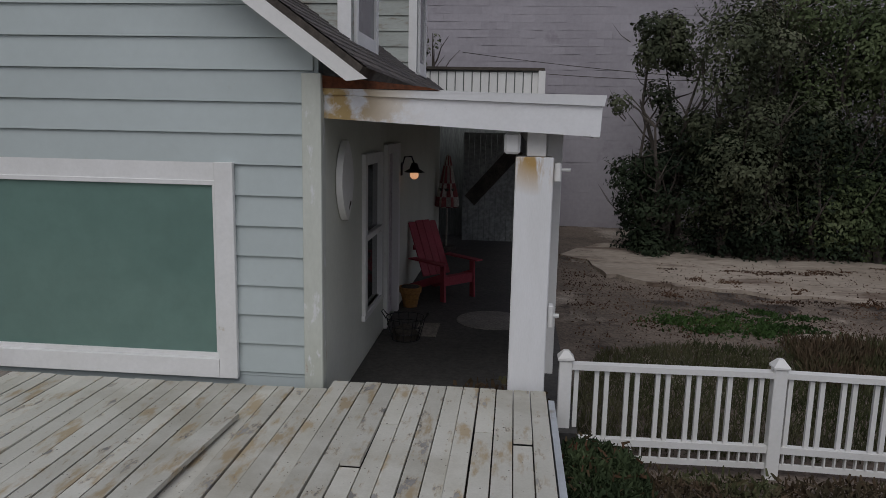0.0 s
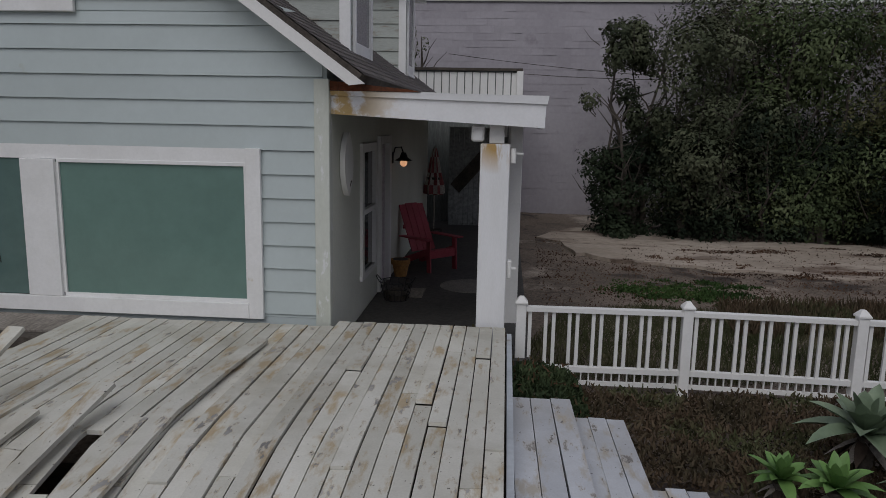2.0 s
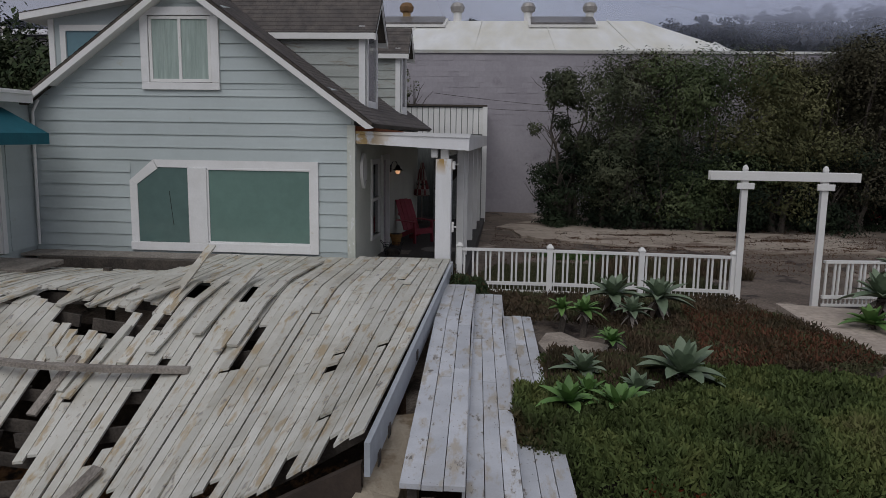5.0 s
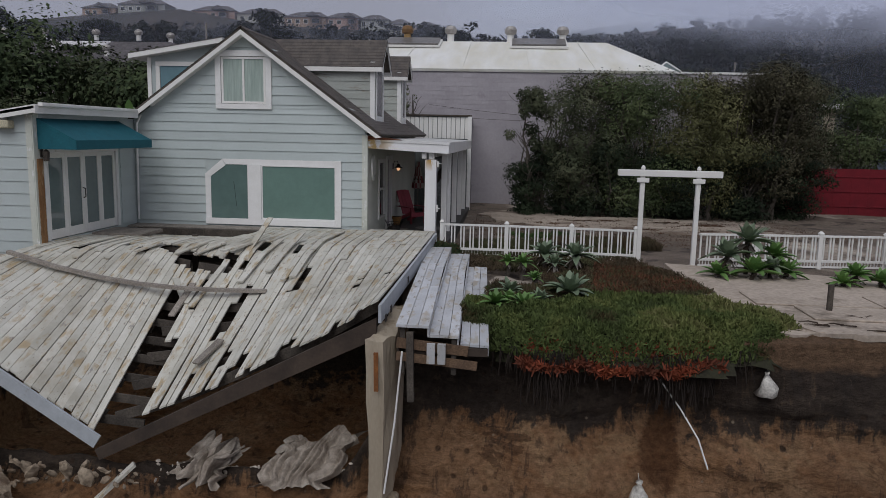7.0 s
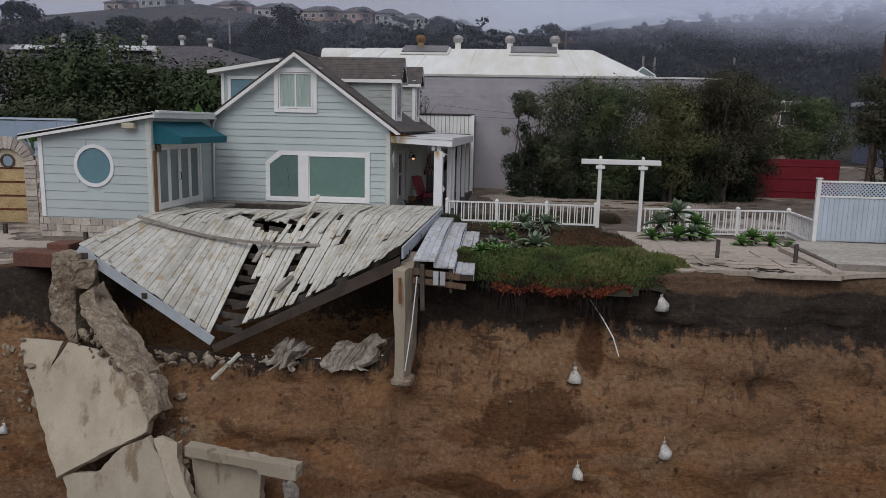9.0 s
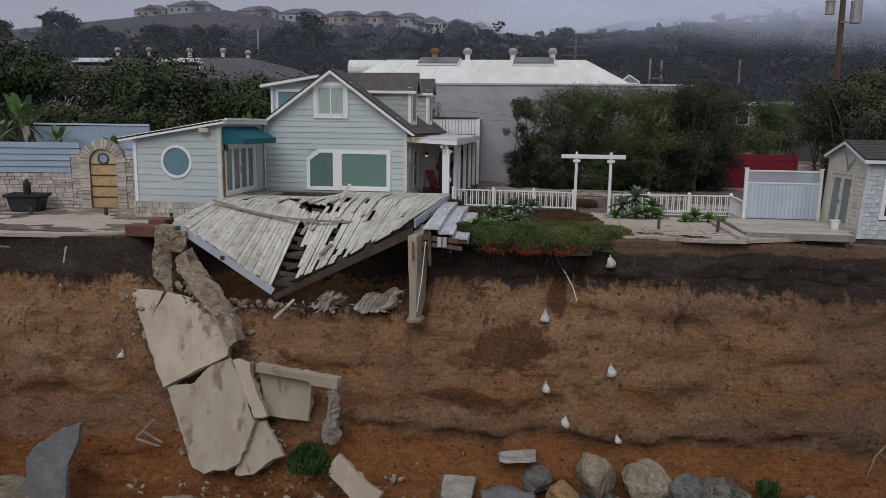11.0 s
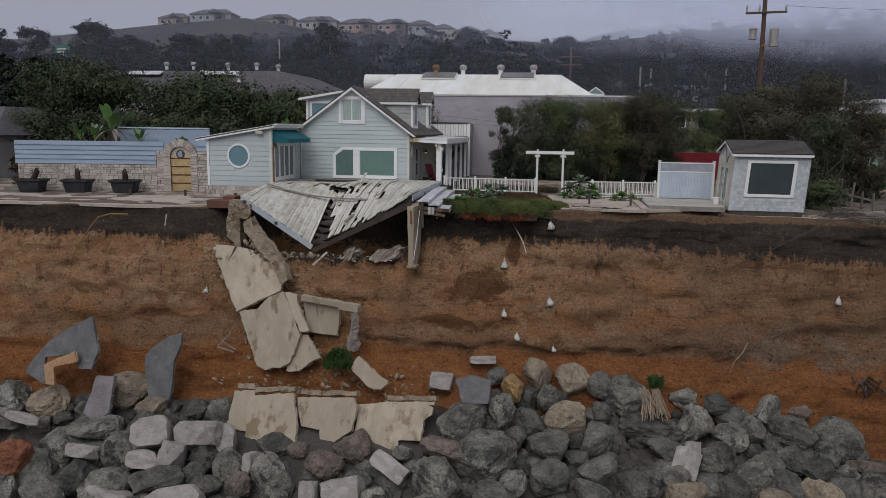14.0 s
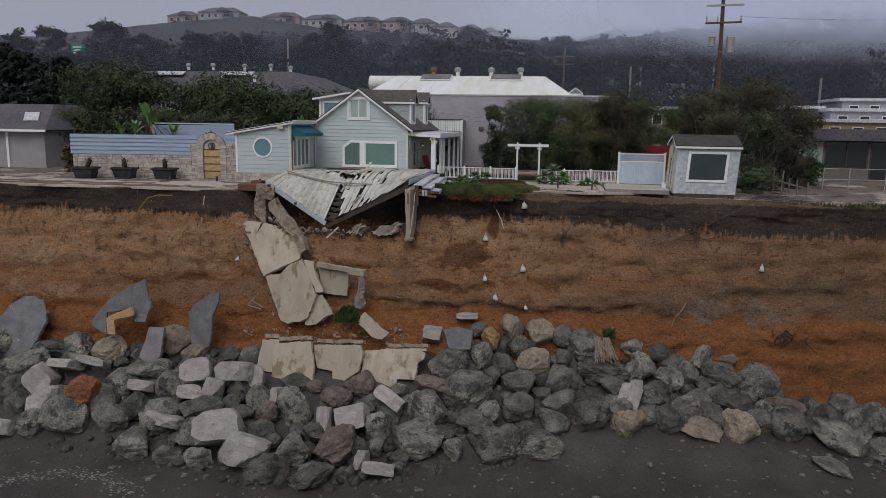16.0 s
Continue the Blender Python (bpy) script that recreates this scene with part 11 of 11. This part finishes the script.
def carpet(name, outline, zf, count, size, m, label, seed, height=0.12, kind_cat="ground cover", upright=1.4, slim=0.16, drift=0.0):
    """Low growth over a patch of ground: leaves scattered in the outline at the height zf(x, y)."""
    r = np.random.default_rng(seed)
    P = np.array(outline)
    lo, hi = P.min(0), P.max(0)
    pts = []
    while len(pts) < count:
        q = lo + (hi - lo) * r.random((count * 2, 2))
        inside = np.zeros(len(q), bool)
        j = len(P) - 1
        for i in range(len(P)):
            c = ((P[i, 1] > q[:, 1]) != (P[j, 1] > q[:, 1])) & (q[:, 0] < (P[j, 0] - P[i, 0]) * (q[:, 1] - P[i, 1]) / (P[j, 1] - P[i, 1] + 1e-9) + P[i, 0])
            inside ^= c
            j = i
        keep = q[inside].tolist()
        if drift:                                 # gathered in drifts with bare ground between
            keep = [c for c in keep if noise.noise(Vector((c[0] * 0.8, c[1] * 2.2, seed))) + 0.5 * noise.noise(Vector((c[0] * 3, c[1] * 6, seed))) > 0.35 * drift or r.random() > drift * 0.96]
        pts.extend(keep)
    pts = pts[:count]
    pos = np.array([(x, y, zf(x, y)) for x, y in pts])
    pos[:, 2] += height * r.random(count)
    up = r.normal(size=(count, 3)) * 0.55
    up[:, 2] += upright
    up /= np.linalg.norm(up, axis=1)[:, None]
    side = np.cross(up, r.normal(size=(count, 3)))
    side /= np.linalg.norm(side, axis=1)[:, None] + 1e-9
    s = size * (0.6 + 0.8 * r.random(count))[:, None]
    v = np.empty((count, 4, 3))
    v[:, 0] = pos - side * s * slim
    v[:, 1] = pos + side * s * slim
    v[:, 2] = pos + up * s + side * s * slim * 0.45
    v[:, 3] = pos + up * s - side * s * slim * 0.45
    ob = new(name, leaf_mesh(name, v.reshape(-1, 3), m))
    return tagged(ob, label, kind_cat, kind="stuff")


def mound(x, y):
    return -0.66 + 0.05 * noise.noise(Vector((x * 0.9, y * 0.9, 3)))


def mat_z(x, y):
    """The ice plant's cushion: thick towards the edge, where it spills over."""
    e = lerp_table([(0.9, -1.5), (2.4, -2.3), (4.5, -2.15), (6.3, -1.6), (7.3, -0.9)], x)
    f = max(0.0, min(1.0, (y - e) / 0.5))
    return -1.02 + 0.48 * math.sqrt(f) - 0.10 * max(0.0, min(1.0, (y - e - 1.2) / 1.5)) + 0.15 * noise.noise(Vector((x * 1.1, y * 1.1, 0))) + 0.10 * noise.noise(Vector((x * 2.8, y * 2.8, 2))) + 0.05 * noise.noise(Vector((x * 7, y * 7, 5)))


ICE_OUT = [(0.95, -1.4), (1.6, -2.0), (2.4, -2.35), (3.4, -2.3), (4.5, -2.2), (5.5, -1.95), (6.4, -1.55), (7.2, -0.95), (6.9, -0.3), (6.2, 0.3), (5.6, 1.1), (4.6, 1.5), (3.4, 1.2), (2.4, 0.6), (1.5, 0.9), (1.0, 0.2)]
bm = bmesh.new()
g_, nx, ny = {}, 36, 24
for i in range(nx):
    for j in range(ny):
        x, y = 0.9 + 6.4 * i / (nx - 1), -2.3 + 4.0 * j / (ny - 1)
        g_[i, j] = bm.verts.new((x, y, mat_z(x, y) - 0.03 if (x - 4) ** 2 / 10.5 + (y + 0.3) ** 2 / 4.2 < 1.0 else -1.2))
for i in range(nx - 1):
    for j in range(ny - 1):
        q = (g_[i, j], g_[i + 1, j], g_[i + 1, j + 1], g_[i, j + 1])
        if max(v.co.z for v in q) > -1.05:
            bm.faces.new(q)
bmesh.ops.delete(bm, geom=[v for v in bm.verts if not v.link_faces], context="VERTS")
ice = tagged(part("ice_plant_mat", bm, mat("dark_humus", (0.035, 0.036, 0.018), (0.025, 0.022, 0.014), scale=4, fine=20, rough=0.95), smooth=True), "thick green ice plant mat spilling over the cliff edge", "ground cover", kind="stuff")
carpet("ice_plant", ICE_OUT, mat_z, 66000, 0.075, ICE, "green fleshy ice plant cushion on the cliff edge", 500, 0.07, upright=0.75, slim=0.2)
carpet("ice_plant", [(x, y) for x, y in ((2.0, -2.45), (3.4, -2.45), (4.6, -2.35), (5.5, -2.1), (5.3, -1.75), (4.4, -1.95), (3.2, -2.05), (2.1, -2.0))], lambda x, y: mat_z(x, y) - 0.12, 4200, 0.11, ICETIP, "orange-red ice plant tips hanging over the edge", 501, 0.08, upright=0.2)
sp_ = [(1.45, 1.95), (1.75, 1.75), (2.3, 1.85), (2.62, 2.1), (2.4, 2.5), (2.0, 2.65), (1.75, 3.1), (1.5, 3.0), (1.35, 2.4)]
tagged(part("sand_patch", slab([(x, y, -0.645) for x, y in sp_], 0.1, normal=(0, 0, 1)), mat("pale_garden_sand", (0.36, 0.31, 0.255), (0.25, 0.21, 0.17), scale=3, fine=30, rough=0.95, bump=0.5, fine_amt=0.25)), "pale bare sand patch beside the steps", "sand", kind="structure")
# hanging dead strands below the mat
bm = bmesh.new()
rh_ = random.Random(21)
for k in range(330):
    x = rh_.choice([rh_.uniform(1.6, 6.0), rh_.gauss(2.5, 0.3), rh_.gauss(4.8, 0.35)])
    e = lerp_table([(0.9, -1.5), (2.4, -2.3), (4.5, -2.15), (6.3, -1.6), (7.3, -0.9)], x)
    L_ = rh_.uniform(0.2, 0.95) * (1.0 if 2.0 < x < 3.0 or 4.2 < x < 5.4 else 0.6)
    z = -0.95 + rh_.uniform(-0.05, 0.1)
    bar((x, e - rh_.uniform(-0.1, 0.12), z), (x + rh_.uniform(-0.15, 0.15), e - rh_.uniform(-0.05, 0.2), z - L_), 0.014, 0.010, bm=bm)
tagged(part("dead_strands", bm, mat("rotten_stems", (0.030, 0.021, 0.016), (0.018, 0.013, 0.011), scale=5, fine=20, rough=0.95)), "dead brown stems hanging below the ice plant", "dead stems", kind="stuff")
# brown and reddish growth between mat and fence, weeds beside the steps
carpet("low_scrub", [(0.75, 3.9), (0.45, 5.9), (5.2, 5.9), (6.0, 3.6), (6.3, 1.9), (5.4, 1.2), (4.2, 1.6), (3.2, 1.3), (2.3, 3.6)], mound, 36000, 0.055, BROWNPL, "brown and reddish low scrub by the railing", 510, 0.10, upright=0.7, slim=0.2)
carpet("low_scrub", [(3.6, 1.3), (6.2, 1.8), (5.4, 4.6), (4.0, 4.9)], mound, 11000, 0.055, ICERED, "rusty red ice plant patch by the railing", 511, 0.12, upright=0.7, slim=0.2)
carpet("low_scrub", [(1.35, 0.1), (2.4, -0.1), (3.3, 0.5), (3.6, 2.6), (2.7, 2.6), (2.6, 1.8), (1.45, 1.7)], lambda x, y: max(mat_z(x, y), mound(x, y)) + 0.01, 9000, 0.085, BROWNPL, "brown dry growth round the agaves", 519, 0.06)
carpet("weeds", [(1.3, -0.2), (1.3, 1.7), (2.4, 1.7), (2.6, 1.0), (2.0, -0.4)], mound, 9000, 0.06, ICE, "low green weeds beside the steps", 512, 0.06)
carpet("rough_grass", [(-0.2, 6.5), (5.6, 6.7), (5.3, 8.6), (4.2, 9.8), (2.0, 10.2), (0.6, 9.6), (0.1, 8.0)], lambda x, y: -0.76, 26000, 0.075, GRASS, "rough grass and dry weeds behind the railing", 513, 0.05, slim=0.07)
carpet("dry_stalks", [(3.0, 8.6), (6.5, 8.6), (6.5, 10.6), (3.2, 10.4)], lambda x, y: -0.75, 8000, 0.17, BROWNPL, "dry brown stalks behind the railing", 514, 0.05, slim=0.06)
weeds_ = [(2.9 + (1.45 + 0.22 * math.sin(a * 2.1)) * math.cos(a * 0.35), 11.55 + (0.78 + 0.14 * math.sin(a * 3.3)) * math.sin(a * 0.35)) for a in range(18)]
carpet("weed_patch", weeds_, lambda x, y: -0.77 + 0.05 * noise.noise(Vector((x * 3, y * 3, 1))), 9000, 0.045, CLOVER, "bright green weed patch on the dirt lot", 515, 0.05, upright=0.5, slim=0.4)
carpet("weed_patch", [(x + 0.25 * math.sin(y * 9), y + 0.12 * math.cos(x * 7)) for x, y in [(2.9 + 1.75 * math.cos(a * 0.35), 11.5 + 1.0 * math.sin(a * 0.35)) for a in range(18)]], lambda x, y: -0.765, 700, 0.045, CLOVER, "thin scatter of green weeds on the dirt lot", 525, 0.03, upright=0.5, slim=0.4)
carpet("ivy_clump", [(0.14 + 0.40 * math.cos(a * 0.5), 5.15 + 0.72 * math.sin(a * 0.5)) for a in range(12)], lambda x, y: -0.68 + 0.30 * max(0.0, 1 - ((x - 0.0) / 0.55) ** 2) * max(0.0, 1 - ((y - 5.3) / 0.8) ** 2) + 0.10 * noise.noise(Vector((x * 4, y * 4, 7))), 8000, 0.055, HEDGE2, "dark green creeper clump at the deck corner", 516, 0.16, upright=0.7, slim=0.2)
carpet("ivy_clump", [(0.16 + 0.40 * math.cos(a * 0.5), 5.1 + 0.72 * math.sin(a * 0.5)) for a in range(12)], lambda x, y: -0.62 + 0.30 * max(0.0, 1 - ((x - 0.0) / 0.55) ** 2) * max(0.0, 1 - ((y - 5.3) / 0.8) ** 2) + 0.10 * noise.noise(Vector((x * 4, y * 4, 7))), 260, 0.05, ICERED, "red tips in the creeper clump at the deck corner", 526, 0.18, upright=0.7, slim=0.2)
carpet("porch_weeds", [(-1.3, 6.2), (-0.2, 6.2), (-0.3, 7.4), (-1.1, 7.2)], lambda x, y: -0.66, 2500, 0.16, BROWNPL, "dark weeds growing on the porch floor", 517, 0.16)
carpet("leaf_litter", [(0.3, 9.5), (9, 9.5), (14, 12), (12, 17), (2.5, 18), (0.4, 16)], lambda x, y: ground_at(x, y) + 0.004, 15000, 0.026, LITTER, "dry leaf litter scattered on the dirt lot", 518, 0.012, upright=0.1, slim=0.45, drift=0.75)
carpet("leaf_litter", [(2.0, 12.6), (9, 12.0), (12, 13.4), (8, 15.6), (2.4, 15.4)], lambda x, y: -0.703 + 0.0333 * (y - 10), 6000, 0.026, LITTER, "dry leaf litter drifted on the pale concrete pad", 523, 0.01, upright=0.1, slim=0.45, drift=1.0)
carpet("weed_clump", [(-3.1 + 0.72 * math.cos(a * 0.5), -5.7 + 0.32 * math.sin(a * 0.5)) for a in range(12)], lambda x, y: -8.05 + 0.9 * (y + 5.9) + 0.25 * max(0.0, 1 - ((x + 3.1) / 0.7) ** 2), 2600, 0.16, CLOVER, "bright green weed clump among the fallen slabs", 520, 0.25)
carpet("weed_clump", [(11.0, -4.2), (11.6, -4.2), (11.6, -3.8), (11.0, -3.8)], lambda x, y: -8.4, 300, 0.25, CLOVER, "small green tuft on the cliff face", 521, 0.3)
carpet("cliff_top_grass", [(20.4, -0.3), (46, -1.8), (46, 7.0), (23.5, 6.6), (21.4, 2.0)], lambda x, y: -1.15, 22000, 0.16, GRASS, "dry grass on the neighbour's cliff top", 522, 0.03)
bm = bmesh.new()
rb_ = random.Random(31)
for k in range(130):
    x, y = rb_.gauss(20.3, 0.8), rb_.gauss(0.9, 0.9)
    a = rb_.uniform(0, math.tau)
    L_ = rb_.uniform(0.5, 1.5)
    z = -1.05 + rb_.uniform(0, 0.7) * math.exp(-((x - 20.3) ** 2 + (y - 0.9) ** 2) / 1.5)
    bar((x, y, z), (x + math.cos(a) * L_, y + math.sin(a) * L_ * 0.6, z + rb_.uniform(-0.3, 0.2)), 0.02, 0.02, bm=bm)
tagged(part("brush_pile", bm, BARK), "pile of grey dead branches on the cliff top", "brush pile", kind="stuff")

# ---- far trees ----
CYPRESS = leaf_material("cypress_needles", [(0.012, 0.015, 0.014), (0.018, 0.022, 0.019), (0.026, 0.030, 0.025), (0.034, 0.038, 0.031)], 0.9, 0.05)


def cypress(x, y, top, w, seed):
    """A wide wind-shaped cypress: leaning trunk, level pads of needles."""
    t = thing("cypress_tree", "dark broad windswept cypress on the hillside", "tree", "cypresses on the hillside")
    r = random.Random(seed)
    base = ground_at(x, y) - 0.5
    h = top - base
    part("trunk", tube([(x, y, base), (x + 0.4, y, base + h * 0.4), (x + r.uniform(-1, 1), y, base + h * 0.85)], [0.6, 0.45, 0.15], 7), BARK, t)
    blobs = []
    for k in range(30):
        f = r.uniform(0.04, 0.97)
        half = w * 0.5 * (1.0 - 0.75 * f ** 1.5)
        blobs.append((x + r.uniform(-1, 1) * half, y + r.uniform(-1, 1) * half * 0.7, base + h * f, w * r.uniform(0.10, 0.2), w * 0.14, h * r.uniform(0.05, 0.10)))
    tagged(part("crown", leaf_mesh("crown", leaf_cloud(seed, blobs, 5000, 0.42, shell=0.3), CYPRESS), None, t), kind="stuff")


for i, (x, y, top, w) in enumerate([(-129.5, 140, 28.0, 17), (-112, 140, 27.9, 18), (-86.6, 140, 25.0, 17), (-74.2, 140, 26.4, 14), (-50.1, 140, 27.2, 15), (-57, 140, 24.8, 13), (-139, 140, 26.5, 14), (-101.7, 140, 25.0, 14),
                                    (-77, 62, 14.0, 13), (-70, 62, 12.2, 10), (-85, 64, 14.5, 12), (-22, 150, 24.5, 14), (8, 150, 25.5, 15), (30, 140, 20.5, 15), (62, 120, 19.0, 16)]):
    cypress(x, y, top, w, 700 + i)

FAR = leaf_material("far_cypress", [(0.017, 0.020, 0.020), (0.021, 0.025, 0.024), (0.027, 0.031, 0.028), (0.034, 0.038, 0.033)], 0.9, 0.05)


def hill_z(x, y):
    prof = cliff_profile(x)
    return lerp_table([(p[0], p[1]) for p in prof], y)


rt = random.Random(55)
vs = []
trunks = bmesh.new()
for k in range(1080):
    x = rt.uniform(-230, 250)
    y = rt.choice([rt.uniform(78, 130), rt.uniform(115, 190), rt.uniform(165, 240)])
    z = hill_z(x, y) - 0.8
    roof = 3 + (y + 39) * (0.1327 if x < -10 else 0.118 + 0.036 * max(0.0, min(1.0, (x - 15) / 70))) - 1.5
    if x < -150:
        roof -= 4
    if x < -40:
        roof -= 1.0
    h = min(rt.uniform(8, 16), roof - z - rt.uniform(-1.5, 2.0))
    if h < 2.2:
        continue
    if -175 < x < -100 and y > 150 and rt.random() < 0.35:
        continue
    tube([(x, y, z), (x + rt.uniform(-0.8, 0.8), y, z + h * 0.7)], [0.4, 0.12], 5, bm=trunks)
    blobs = []
    for q in range(9):
        f = rt.uniform(0.25, 0.97)
        wd = max(1.6, h * 0.46) * (1.15 - 0.65 * f)
        blobs.append((x + rt.uniform(-1, 1) * wd * 0.9, y + rt.uniform(-1, 1) * wd * 0.6, z + h * f, wd * rt.uniform(0.5, 0.9), wd * 0.6, h * rt.uniform(0.04, 0.09)))
    vs.append(leaf_cloud(1000 + k, blobs, 175, 0.40 + y * 0.0012, shell=0.3))
tagged(new("far_woods", leaf_mesh("far_woods", np.concatenate(vs), FAR)), "dark cypress woods on the distant hillside", "trees", kind="stuff")
tagged(part("far_trunks", trunks, mat("far_trunk", (0.024, 0.022, 0.021), (0.018, 0.017, 0.016), scale=1, fine=6, rough=0.9)), "trunks of the distant cypress woods", "trees", kind="stuff")
vs = []
for k in range(1000):
    x, y = (rt.uniform(-240, 260), rt.uniform(62, 240)) if k % 2 else (rt.uniform(-200, -10), rt.uniform(160, 252))
    z = hill_z(x, y)
    s = rt.uniform(0.8, 2.0)
    vs.append(leaf_cloud(3000 + k, [(x, y, z + s * 0.4, s * 1.4, s * 1.2, s * 0.6)], 34, 0.34))
tagged(new("hill_scrub", leaf_mesh("hill_scrub", np.concatenate(vs), FAR)), "low scrub scattered over the hillside", "scrub", kind="stuff")
